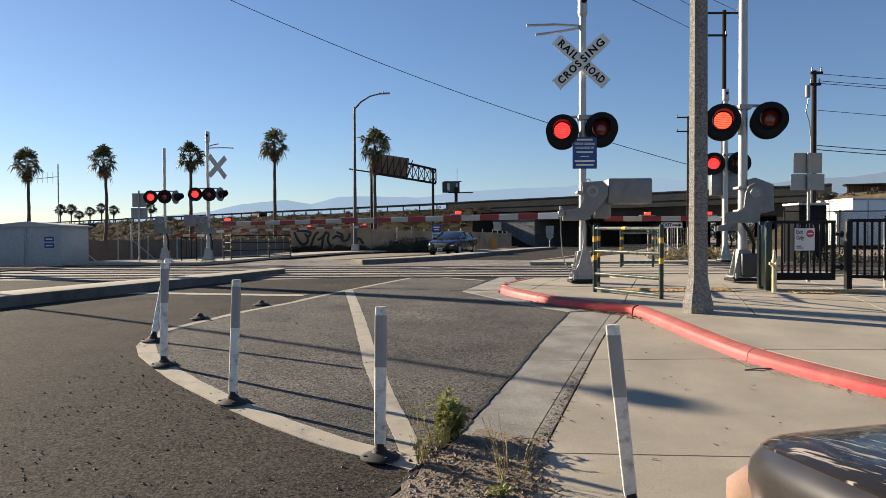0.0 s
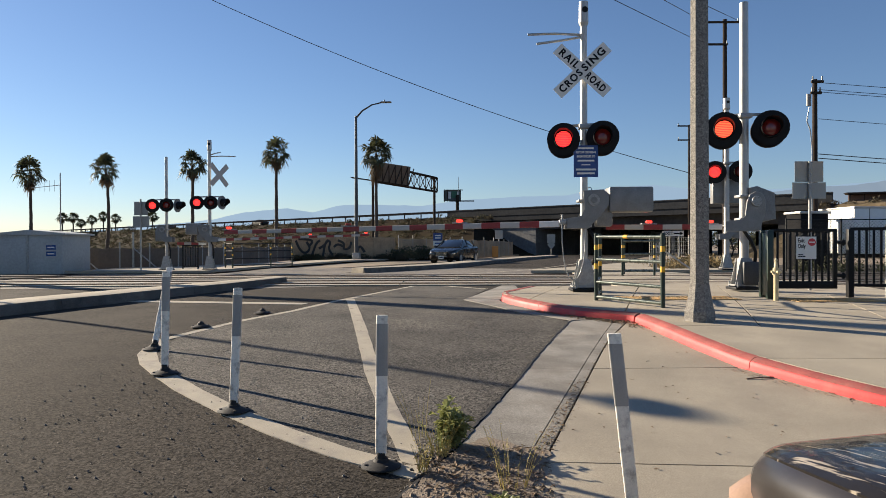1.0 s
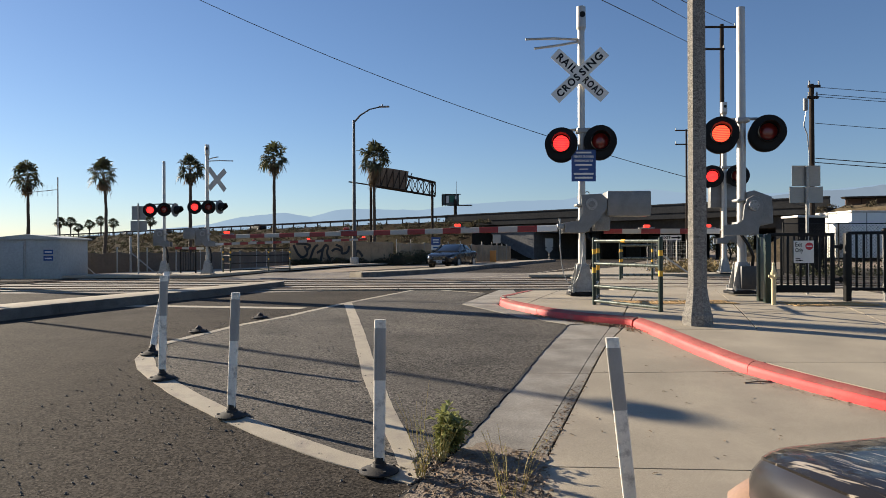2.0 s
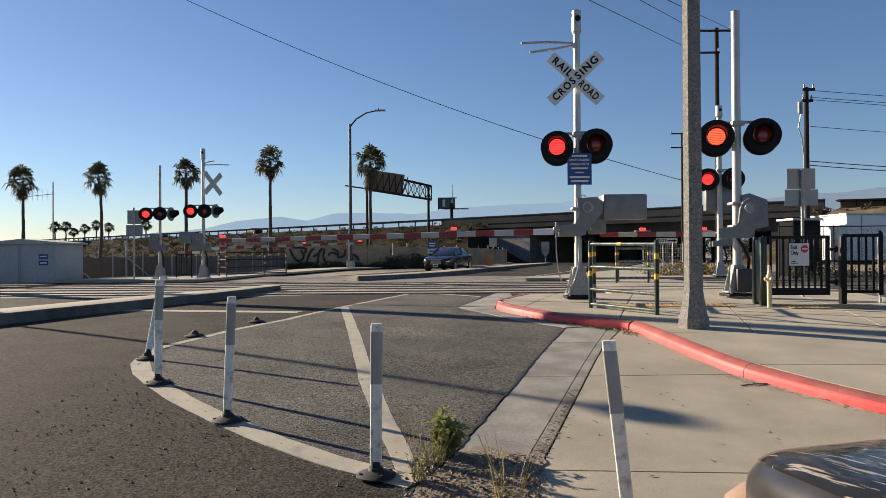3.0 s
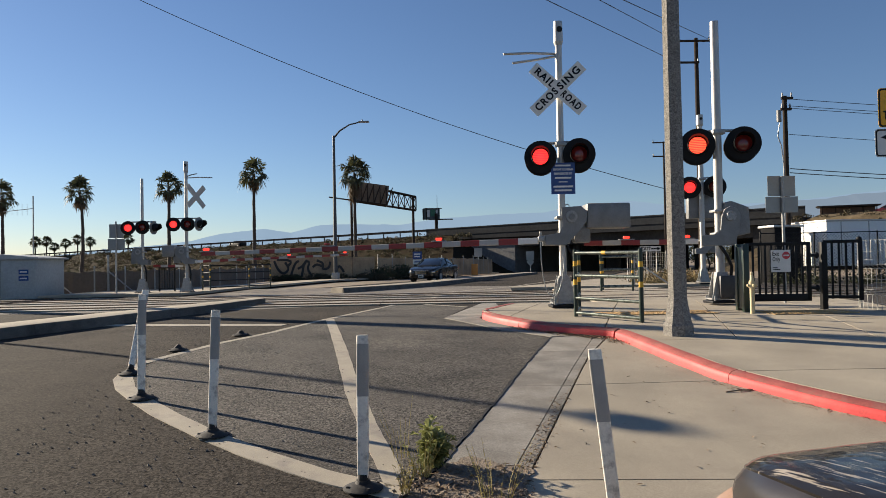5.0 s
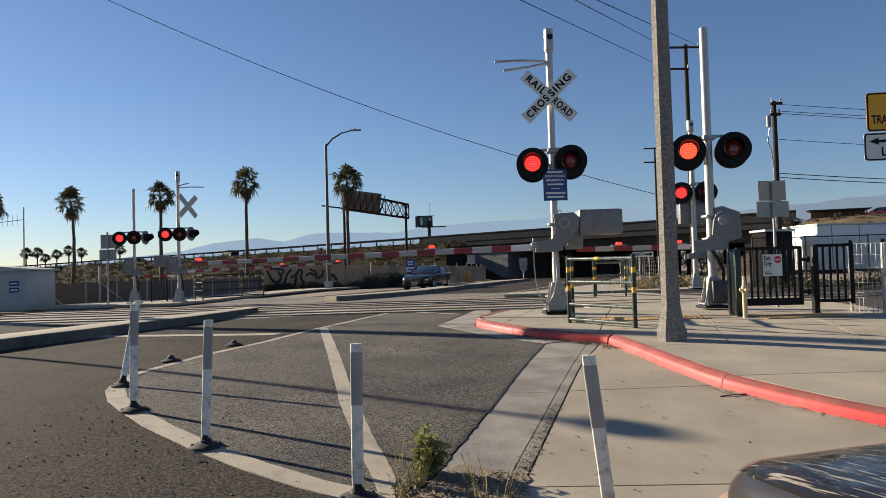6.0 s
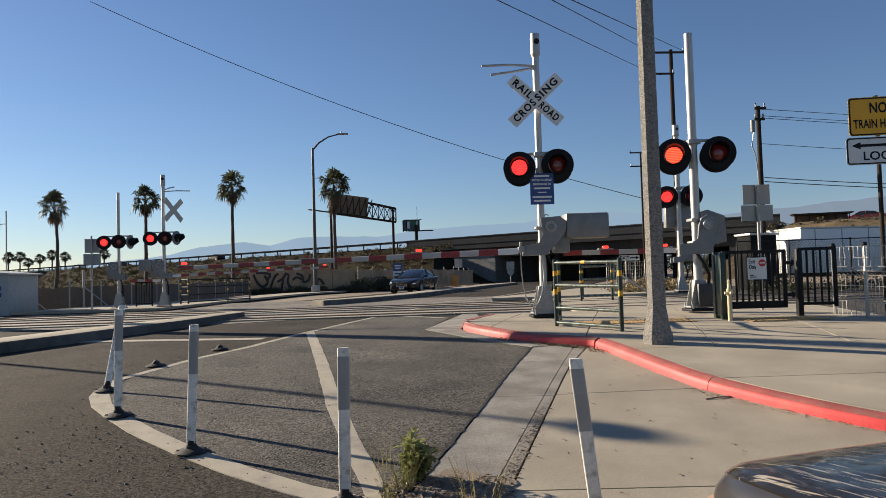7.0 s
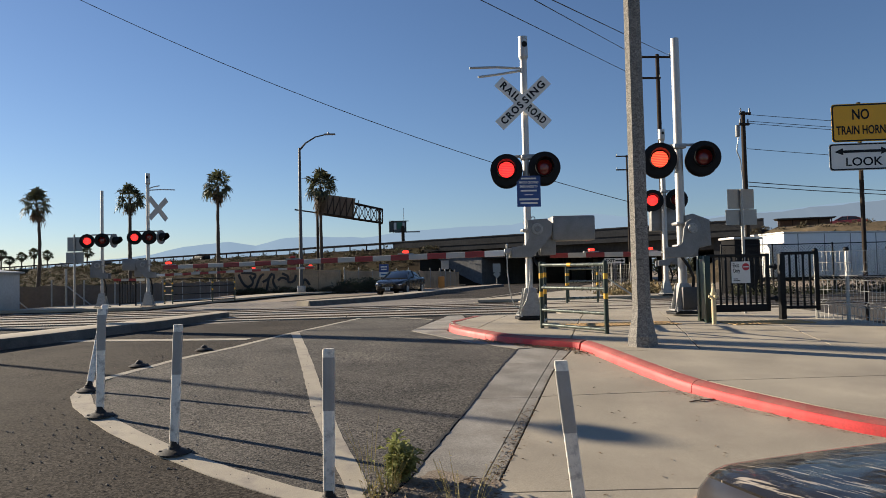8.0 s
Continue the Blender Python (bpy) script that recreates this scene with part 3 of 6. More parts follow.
median("traffic_island", [(-8.6, 5.0), (-6.37, 10.01), (-5.63, 11.9), (-4.80, 15.3), (-4.27, 18.9)], [(-9.5, 5.2), (-7.25, 10.2), (-6.5, 12.2), (-5.6, 15.8), (-4.75, 19.4)], 0.17,
       "long grey concrete traffic island with a tapered end")
median("traffic_island", [(-3.1, 27.0), (0.43, 33.5), (5.4, 49), (11.25, 69)], [(-3.7, 27.6), (-0.9, 34), (4.0, 49.5), (9.9, 69.4)], 0.2,
       "grey concrete traffic island beyond the tracks")
slabs("pavement", [(-14.5, 26.6), (-9.2, 26.6), (-8.6, 34), (-6.4, 46), (-0.6, 58), (9.6, 90), (7.4, 90), (-3, 60), (-8.6, 47), (-11, 37), (-14.5, 31)], 0.13,
      [(0, y, 0, 1) for y in (30, 34, 38, 43, 49, 56, 64, 74)], CONCRETE, "pale concrete pavement along the far road edge")
slabs("pavement", [(3.2, 25.8), (12.2, 25.8), (13, 29), (10.4, 38), (9.7, 38), (3.4, 27)], 0.12, [(0, y, 0, 1) for y in (27.5, 30, 33)] + [(6.4, 26, 1, 0)], CONCRETE,
      "pale concrete pavement beyond the tracks")

# ---- railway ----
solo("gravel_yard", drape([(7.05, 2.4), (6.65, 6.5), (7.1, 8.9), (7.8, 11.3), (8.65, 14.6), (60, 14.6), (60, 2.4)], 0.06), BALLAST, "dark crushed stone and dirt behind the fence", "gravel", kind="structure", smooth=False)
solo("ballast_bed", drape([(9.6, 14.7), (60, 14.7), (60, 36), (10.6, 36), (9.6, 25.4)], 0.03), BALLAST, "grey crushed stone track bed", "ballast", kind="structure", smooth=False)
solo("ballast_bed", drape([(-60, 14.7), (-13.6, 14.7), (-13.6, 25.4), (-60, 25.4)], 0.03), BALLAST, "grey crushed stone track bed", "ballast", kind="structure", smooth=False)
solo("road_patch", drape([(-13.5, 16.4), (-4.0, 16.4), (-1.0, 18.0), (2.0, 16.9), (9.5, 16.4), (9.5, 25.2), (-13.5, 25.2)], 0.006, 0.04), ROAD_PALE, "paler asphalt between the tracks", "road", kind="structure", smooth=False)
solo("road_patch", drape([(-8.8, 25.22), (3.1, 25.22), (5.6, 31.5), (-0.4, 33.2), (-3.0, 26.8), (-3.9, 27.6), (-1.4, 33.8), (-8.4, 34)], 0.006, 0.04), ROAD_PALE, "paler asphalt past the tracks", "road", kind="structure", smooth=False)
for yc in (18.5, 22.7):
    track = thing("railway_track", Matrix(), "steel railway track set in concrete crossing panels", "railway track", "railway tracks")
    for s in (-0.72, 0.72):
        z = rise(yc + s)
        sh = Shape()
        sh.box((0, yc + s, z + 0.03), (120, 0.07, 0.06))
        sh.box((0, yc + s, z - 0.02), (120, 0.14, 0.03))
        part("rail", sh, RUST, track, "worn steel rail", smooth=False)
    for y0, y1 in ((yc - 1.35, yc - 0.84), (yc - 0.62, yc + 0.62), (yc + 0.84, yc + 1.35)):
        for k in range(10):
            x0 = -12.6 + k * 2.3
            part("crossing_panel", drape([(x0, y0), (x0 + 2.28, y0), (x0 + 2.28, y1), (x0, y1)], 0.035, 0.08), CROSSING, track, smooth=False)
slabs("pavement", [(3.9, 14.62), (8.4, 14.62), (8.4, 16.6), (8.4, 25.7), (4.7, 25.7)], 0.045, [(0, y, 0, 1) for y in (16.05, 17.15, 19.85, 21.35, 24.05)] + [(5.7, 20, 1, 0.02), (7.1, 20, 1, 0.02)], CONCRETE,
      "pale concrete walkway across the tracks", 0.05)
for x0, x1, y in ((2.78, 4.62, 11.15), (5.3, 6.6, 10.75)):
    pad = thing("tactile_paving", pose((x0 + x1) / 2, y, rise(y) + 0.126), "worn yellow tactile paving with raised domes", "tactile paving", "tactile paving strips")
    part("plate", Shape().box((0, 0, 0.004), (x1 - x0, 0.62, 0.008)), TACTILE, pad, smooth=False)
    sh = bmesh.new()
    for a in range(int((x1 - x0) / 0.075)):
        for b in range(8):
            r = bmesh.ops.create_cone(sh, cap_ends=True, segments=6, radius1=0.024, radius2=0.014, depth=0.01)
            bmesh.ops.translate(sh, vec=(-(x1 - x0) / 2 + 0.05 + a * 0.075, -0.27 + b * 0.077, 0.012), verts=r["verts"])
    tagged(part("dome_relief", sh, TACTILE, pad), kind="stuff")

# ---- freeway on its bank, with the bridge over the road ----
FO, FU, FN = Vector((-0.3, 110, 0)), Vector((0.733, -0.680, 0)), Vector((-0.680, -0.733, 0))


def fw(s, n, z):
    p = FO + FU * s + FN * n
    return (p.x, p.y, z)


BANK = ((17, 0.0), (13.5, 0.6), (9, 2.3), (5, 4.2), (2.5, 5.4), (0.5, 6.0))


def bank(s0, s1, name, label, k0=0.0, k1=0.0, soil=SLOPE):
    """A length of embankment; k0 and k1 draw its foot out past its ends."""
    rnd = random.Random(5)
    rings = []
    k = int((s1 - s0) / 5)
    for i in range(k + 1):
        row = []
        for n, z in BANK + ((-69, 6.0), (-90, 0.0)):
            a, b = s0 + k0 * max(n, 0), s1 + k1 * max(n, 0)
            s = a + (b - a) * i / k
            jig = 0.35 if 1 < n < 16 else 0
            row.append(Vector(fw(s + rnd.uniform(-1, 1) * jig, n + rnd.uniform(-1, 1) * jig, z + rnd.uniform(-1, 1) * jig)))
        rings.append(row)
    return solo(name, Shape().loft(rings), soil, label, "embankment", kind="structure", smooth=False)


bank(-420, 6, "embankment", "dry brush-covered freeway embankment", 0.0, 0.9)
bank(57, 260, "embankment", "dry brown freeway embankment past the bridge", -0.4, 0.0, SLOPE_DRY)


def fw_box(s0, s1, n0, n1, z0, z1):
    sh = Shape()
    return sh.loft([[fw(s, n0, z0), fw(s, n1, z0), fw(s, n1, z1), fw(s, n0, z1)] for s in (s0, s1)])


bridge = thing("freeway_bridge", Matrix(), "long concrete freeway bridge over the road", "bridge", kind="structure")
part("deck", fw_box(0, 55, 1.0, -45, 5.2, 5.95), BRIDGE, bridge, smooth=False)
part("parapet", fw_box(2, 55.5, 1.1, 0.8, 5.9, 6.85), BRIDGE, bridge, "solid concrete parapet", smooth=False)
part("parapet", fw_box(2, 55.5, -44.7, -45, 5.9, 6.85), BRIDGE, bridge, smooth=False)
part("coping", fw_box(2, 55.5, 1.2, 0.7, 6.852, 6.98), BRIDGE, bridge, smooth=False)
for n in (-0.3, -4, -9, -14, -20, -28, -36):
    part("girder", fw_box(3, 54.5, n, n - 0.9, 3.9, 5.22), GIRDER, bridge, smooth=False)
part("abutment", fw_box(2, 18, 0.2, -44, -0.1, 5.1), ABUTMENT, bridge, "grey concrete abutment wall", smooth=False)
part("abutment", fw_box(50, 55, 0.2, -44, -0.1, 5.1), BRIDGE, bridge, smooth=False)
for s in (26, 40):
    for n in (-3, -10, -17, -24, -31, -40):
        a = fw(s, n, 0)
        part("column", Shape().cyl((a[0], a[1], 0), (a[0], a[1], 4.4), 0.55, 0.55, 16), BRIDGE, bridge)

rail = thing("guard_rail", Matrix(), "steel guard rail on dark posts along the freeway", "guard rail", kind="structure")
part("rail_beam", fw_box(-300, 2, 1.2, 1.1, 6.6, 6.95), RAIL_DARK, rail, smooth=False)
post_mesh = mesh_of("post", Shape().box((0, 0, 0.35), (0.18, 0.18, 1.0)).bm, RAIL_DARK)
for k in range(77):
    o = new("post", post_mesh)
    o.parent = rail
    o.location = fw(-k * 3.8, 1.0, 6.0)

# ---- far hills ----
def hills(name, dist, spots, rough, material, label):
    rnd = random.Random(len(spots))
    xs, zs = [a for a, _ in spots], [b for _, b in spots]
    bm = bmesh.new()
    lo, mid, hi = [], [], []
    n = 220
    for i in range(n + 1):
        x = xs[0] + (xs[-1] - xs[0]) * i / n
        z = float(np.interp(x, xs, zs)) + rough * (noise.noise((x * 0.006, 3.1, dist)) + 0.5 * noise.noise((x * 0.02, 7.7, dist)))
        lo.append(bm.verts.new((x, dist - 500, -30)))
        mid.append(bm.verts.new((x + rnd.uniform(-8, 8), dist - 200, z * 0.5 + rough * noise.noise((x * 0.012, 9, 2)))))
        hi.append(bm.verts.new((x, dist, z)))
    for a, b in ((lo, mid), (mid, hi)):
        for k in range(n):
            bm.faces.new((a[k], a[k + 1], b[k + 1], b[k]))
    return solo(name, bm, material, label, "hills", kind="structure")


# Distance haze put into the colour: the hills emit a pale blue.
def haze_glow_mat(name, color, k):
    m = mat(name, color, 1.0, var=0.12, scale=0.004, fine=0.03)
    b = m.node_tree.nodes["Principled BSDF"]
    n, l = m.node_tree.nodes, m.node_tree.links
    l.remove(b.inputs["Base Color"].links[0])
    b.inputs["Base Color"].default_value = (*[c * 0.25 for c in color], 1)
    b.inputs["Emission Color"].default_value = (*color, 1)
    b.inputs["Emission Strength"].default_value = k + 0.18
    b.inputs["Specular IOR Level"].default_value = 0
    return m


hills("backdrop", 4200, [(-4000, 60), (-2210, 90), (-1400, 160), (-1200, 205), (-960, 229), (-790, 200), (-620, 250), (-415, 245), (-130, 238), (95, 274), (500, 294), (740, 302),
                       (1010, 347), (1250, 359), (1600, 328), (1800, 322), (2400, 360), (2800, 400), (4200, 500)], 6, haze_glow_mat("hazy_ridge", (0.205, 0.28, 0.36), 0.52), "hazy blue mountain ridge on the horizon")
hills("backdrop", 3600, [(800, 0), (1300, 205), (1600, 255), (1830, 290), (2070, 303), (2330, 328), (3000, 385), (3600, 430)], 9, haze_glow_mat("hazy_foothill", (0.19, 0.24, 0.295), 0.42), "nearer hazy blue-grey foothills")

# ---- crossing signals ----
WALK_LIFT = 0.125


def lamp_unit(parent, x, z, lit, y=-0.16, scale=1.0, yaw=0.0, back=True, clear=False, hot=False):
    """A flashing lamp: black background disc, hood and red lens, with its twin that faces away behind it."""
    m = pose(x, y, z, 0, 0, yaw)
    k = scale

    def moved(sh):
        bmesh.ops.transform(sh.bm, matrix=m, verts=sh.bm.verts)
        return sh
    disc = part("background", moved(Shape().cyl((0, 0, 0), (0, 0.035, 0), 0.318 * k, 0.31 * k, 40)), GREY if clear else BLACK, parent, "round grey backing plate" if clear else "round matt black backing plate")
    hood = Shape()
    rings = []
    for d, cut in ((0.0, 0), (0.10, 0), (0.2, 0), (0.30, 1)):
        ring = []
        for a in range(24):
            t = 2 * math.pi * a / 24
            low = max(0.0, -math.sin(t))
            ring.append((0.182 * k * math.cos(t), -d * k * (1 - 0.7 * low), 0.182 * k * math.sin(t)))
        rings.append(ring)
    inner = [[(q[0] * 0.96, q[1], q[2] * 0.96) for q in r] for r in rings[::-1]]
    hood.loft(rings + inner, close=False)
    for r0, r1 in zip((rings + inner), (rings + inner)[1:]):
        hood.bm.faces.new([hood.bm.verts.new(p) for p in (r0[-1], r0[0], r1[0], r1[-1])])
    part("hood", moved(hood), BLACK, disc, "short black visor")
    lens = Shape()
    rings = []
    for r, d in ((0.158, 0.0), (0.154, -0.02), (0.124, -0.036), (0.068, -0.045), (0.02, -0.049)):
        rings.append([(r * k * math.cos(2 * math.pi * a / 28), d * k, r * k * math.sin(2 * math.pi * a / 28)) for a in range(28)])
    lens.loft(rings)
    # Clear lamps: the lens's pale grey colour stands in for sun glare.
    part("lens", moved(lens), (LENS_HOT if hot else LENS_ON) if lit else GREY_SHEET if clear else LENS_OFF, disc, "lit red round lens" if lit else "round lens coloured pale for sun glare" if clear else "unlit dark red round lens")
    part("lens_rim", moved(Shape().cyl((0, -0.012, 0), (0, 0.0, 0), 0.176 * k, 0.176 * k, 28)), BLACK, disc)
    if back:
        body = Shape().cyl((0, 0.03, 0), (0, 0.20, 0), 0.15 * k, 0.12 * k, 20)
        body.cyl((0, 0.42, 0.0), (0, 0.455, 0.0), 0.31 * k, 0.318 * k, 40)
        body.cyl((0, 0.26, 0), (0, 0.43, 0), 0.12 * k, 0.15 * k, 20)
        part("rear_lamp", moved(body), BLACK, parent, "black back-to-back lamp housing")


def crossbuck(parent, x, y, z, half, yaw=0.0, words=True):
    """Two crossed white blades with black words."""
    for name, ang, off, text in (("blade", -43, 0.0, ("RAIL", "ROAD")), ("blade", 43, -0.012, ("CROS", "SING"))):
        m = pose(x, y, z, 0, 0, yaw) @ pose(0, off, 0, 0, -ang, 0)
        sh = Shape().box((0, 0, 0), (2 * half, 0.006, 0.226), bevel=0.0)
        bmesh.ops.transform(sh.bm, matrix=m, verts=sh.bm.verts)
        b = part(name, sh, SIGN_WHITE if words else GREY_SHEET, parent, "white sheet-metal blade with black capitals" if words else "bare grey metal blade", smooth=False)
        if words:
            cut = 0.1 if text[0] == "RAIL" else 0.02
            span = half - 0.07 - cut
            for s, w in ((-1, text[0]), (1, text[1])):
                lettering("lettering", w, 0.185, m @ pose(s * (cut + span / 2) * 1.0, -0.0045, 0.0, 90, 0, 0), BLACK, b, width=span * 0.97, bold=0.006, spacing=1.22)


def gate_arm(name, root, tip, lamps, h0, h1, stripes, label):
    """A striped boom with lamps along its top."""
    root, tip = Vector(root), Vector(tip)
    arm = thing(name, Matrix.Translation(root), label, "crossing gate")
    d = tip - root
    u = d.normalized()
    side = u.cross(Vector((0, 0, 1))).normalized()
    n = stripes
    for k in range(n):
        a, b = d * (k / n), d * ((k + 1) / n)
        ha, hb = h0 + (h1 - h0) * k / n, h0 + (h1 - h0) * (k + 1) / n
        rings = []
        for p, h in ((a, ha), (b, hb)):
            rings.append([p + side * sx * 0.03 + Vector((0, 0, sz * h / 2)) for sx, sz in ((-1, -0.8), (-0.7, -1), (0.7, -1), (1, -0.8), (1, 0.8), (0.7, 1), (-0.7, 1), (-1, 0.8))])
        part("stripe", Shape().loft(rings), SIGN_WHITE if k == 0 else (RED_SHEET if k % 2 else GREY_SHEET), arm, smooth=False)
    for f, lit in lamps:
        p = d * f + Vector((0, 0, (h0 + (h1 - h0) * f) / 2))
        body = Shape().box(p + Vector((0, 0, 0.012)), (0.30, 0.07, 0.024), bevel=0.006)
        lampbase = part("arm_lamp", body, GALV, arm, "small lamp clamped on the boom")
        part("arm_lens", Shape().box(p + Vector((0, 0, 0.052)), (0.12, 0.08, 0.05), bevel=0.018), LAMP_ON if lit else LAMP_OFF, lampbase, "lit red lens" if lit else "dull red lens")
    return arm


def signal_mast(base, height, radius, lamps, label, lamp_scale=1.0, yaw=0.0, cross=None, cross_half=0.58, words=True, blue=False, cap=True, arm_bracket=None, rear=True, hot=False):
    s = thing("crossing_signal", Matrix.Translation(base), label, "railway signal", "crossing signals")
    part("mast", Shape().cyl((0, 0, 0.45), (0, 0, height), radius, radius * 0.92, 20), ALU, s, "round aluminium mast")
    foot = Shape().loft([[(x * w, y * w, z) for x, y in ((-1, -1), (1, -1), (1, 1), (-1, 1))] for z, w in ((0.05, 0.115), (0.12, 0.115), (0.5, 0.09), (0.55, 0.08))])
    for sx in (-1, 1):
        foot.prism([(sx * 0.09, 0.55), (sx * 0.10, 0.55), (sx * 0.2, 0.08), (sx * 0.2, 0.05), (sx * 0.09, 0.05)][::sx], -0.012, 0.0, pose(0, -0.10, 0, 90, 0, 0))
        foot.prism([(sx * 0.09, 0.55), (sx * 0.10, 0.55), (sx * 0.2, 0.08), (sx * 0.2, 0.05), (sx * 0.09, 0.05)][::sx], -0.012, 0.0, pose(0, 0.11, 0, 90, 0, 0))
    foot.box((0, 0, 0.06), (0.46, 0.3, 0.025))
    f = part("foot", foot, GALV, s, "tapered grey junction base with side webs", smooth=False)
    part("base_plate", Shape().box((0, 0, 0.0), (0.5, 0.46, 0.05), bevel=0.01), BLACK, f, "dark steel base plate")
    for x in (-0.19, 0.19):
        for y in (-0.19, 0.19):
            part("bolt", Shape().cyl((x, y, 0.02), (x, y, 0.12), 0.018, seg=6), GALV, f)
    if cap:
        part("cap", Shape().cyl((0, 0, height - 0.38), (0, 0, height - 0.32), radius * 1.0, radius * 1.3, 20).cyl((0, 0, height - 0.32), (0, 0, height + 0.06), radius * 1.3, radius * 1.22, 20), ALU, s, "wider pole-top sleeve")
        part("bell_opening", Shape().cyl((0.01, -radius * 1.32, height - 0.1), (0.01, -radius * 1.1, height - 0.1), 0.055, seg=16), BLACK, s)
    zs = [q[1] for q in lamps]
    xs = [q[0] for q in lamps]
    zc = sum(zs) / len(zs)
    bar = Shape().tube([(min(xs), 0.05, zs[0] + 0.28 * lamp_scale), (0, 0.05, zc + 0.29 * lamp_scale), (max(xs), 0.05, zs[-1] + 0.28 * lamp_scale)], 0.028)
    bar.box((0, 0, zc + 0.25 * lamp_scale), (radius * 2.8, radius * 2.8, 0.09), bevel=0.015)
    part("crossarm", bar, GALV, s, "horizontal pipe that carries the lamps")
    for x, z, lit, *aim in lamps:
        lamp_unit(s, x, z, lit, scale=lamp_scale, yaw=aim[0] if aim else yaw, back=rear and not aim, clear=bool(aim), hot=hot)
    if cross is not None:
        crossbuck(s, cross[0], cross[1], cross[2], cross_half, yaw=cross[3], words=words)
    if arm_bracket:
        for z0, x1, z1 in arm_bracket:
            part("bracket", Shape().tube([(0, 0, z0), (x1 * 0.5, 0, (z0 + z1) / 2 + (0.02 if z1 >= z0 else -0.01)), (x1, 0, z1)], 0.022), ALU, s)
    if blue:
        p = part("notice", Shape().box((0.005, -0.16, 2.33), (0.44, 0.006, 0.575), bevel=0.0), SIGN_BLUE, s, "blue emergency notice with white text", smooth=False)
        part("text_bar", Shape().box((0.005, -0.165, 2.565), (0.28, 0.003, 0.03)), SIGN_WHITE, p)
        for t, z, w in (("REPORT CROSSING", 2.49, 0.36), ("EMERGENCIES TO", 2.415, 0.33)):
            lettering("lettering", t, 0.055, pose(0.005, -0.1645, z, 90, 0, 0), SIGN_WHITE, p, width=w, bold=0.0015)
        for z, w, h in ((2.34, 0.30, 0.03), (2.265, 0.16, 0.016), (2.18, 0.36, 0.034), (2.11, 0.32, 0.032)):
            part("text_bar", Shape().box((0.005, -0.165, z), (w, 0.003, h)), SIGN_WHITE, p)
    return s


def gate_drive(base, label, flip=1.0, weight=0.8):
    """The motor case, side arm and counterweight of a crossing gate, clamped to its mast."""
    g = thing("gate_mechanism", Matrix.Translation(base), label, "gate mechanism", "gate mechanisms")
    up = pose(0, -0.13, 0, 90, 0, 0)
    outline = [(-0.05, 1.80), (0.32, 1.82), (0.43, 1.73), (0.42, 1.54), (0.26, 1.34), (0.04, 1.11), (-0.34, 1.11), (-0.34, 1.30), (-0.07, 1.33), (0.0, 1.46)]
    outline = [(x * flip, z) for x, z in outline]
    if flip < 0:
        outline = outline[::-1]
    part("side_arm", Shape().prism(outline, 0.0, 0.05, up, bevel=0.012), GREY, g, "bent grey steel side arm", smooth=False)
    part("side_arm", Shape().prism(outline, -0.32, -0.27, up, bevel=0.012), GREY, g, smooth=False)
    if weight:
        part("counterweight", Shape().box(((0.43 + weight / 2) * flip, 0.03, 1.64), (weight, 0.42, 0.46), bevel=0.035), GREY, g, "rounded grey counterweight case")
    part("motor_case", Shape().box((0.36 * flip, 0.04, 1.38), (0.30, 0.22, 0.46), bevel=0.03), GREY, g, "grey motor housing")
    hub = part("hub", Shape().cyl((0.14 * flip, -0.21, 1.63), (0.14 * flip, -0.13, 1.63), 0.105, 0.115, 20), GALV, g, "round pivot hub")
    part("hub_cap", Shape().cyl((0.14 * flip, -0.235, 1.63), (0.14 * flip, -0.2, 1.63), 0.055, 0.06, 16), GREY, hub)
    for k in range(6):
        a = k * math.pi / 3
        part("bolt", Shape().cyl((0.14 * flip + 0.085 * math.cos(a), -0.225, 1.63 + 0.085 * math.sin(a)), (0.14 * flip + 0.085 * math.cos(a), -0.2, 1.63 + 0.085 * math.sin(a)), 0.012, seg=6), GALV, hub)
    for z in (1.16, 1.62):
        part("clamp", Shape().box((0, 0, z), (0.24, 0.24, 0.05), bevel=0.01), GALV, g, "steel mast clamp")
    part("lifting_eye", Shape().tube([(0.10 * flip + 0.04 * math.cos(t), 0, 1.83 + 0.04 * math.sin(t)) for t in [k * math.pi / 5 for k in range(-1, 7)]], 0.008, 6), GALV, g)
    part("conduit", Shape().tube([(0.05, -0.02, 1.15), (0.16, -0.1, 0.95), (0.2, -0.12, 0.7), (0.16, -0.06, 0.45)], 0.028), BLACK, g, "black flexible cable conduit")
    return g


B1 = (2.56, 12.8, 0.83)
signal_mast(B1, 5.2, 0.068, [(-0.40, 2.73, True), (0.31, 2.77, False)], "aluminium crossing signal with crossbuck and red flashers by the kerb", 0.93, yaw=-10,
            cross=(-0.05, -0.12, 3.98, -6), cross_half=0.612, blue=True, arm_bracket=((4.66, -1.02, 4.67), (4.63, -0.86, 4.5)))
gate_drive(B1, "grey gate mechanism with counterweight on the signal mast")
gate_arm("crossing_gate", (2.1, 12.72, 2.03), (-4.85, 15.4, 1.95), [(0.985, True), (0.585, False), (0.26, True)], 0.115, 0.085, 20, "red and grey striped lowered crossing gate boom")
solo("gate_cable", Shape().tube([(2.12, 12.6, 2.02), (2.125, 12.6, 1.7), (2.15, 12.6, 1.4), (2.195, 12.6, 1.18), (2.26, 12.6, 1.05), (2.33, 12.6, 1.02), (2.4, 12.6, 1.05), (2.46, 12.61, 1.15), (2.51, 12.62, 1.32), (2.54, 12.64, 1.52), (2.55, 12.7, 1.75)], 0.011, 6), GALV, "thin pale cable looping from the gate arm", "cable")
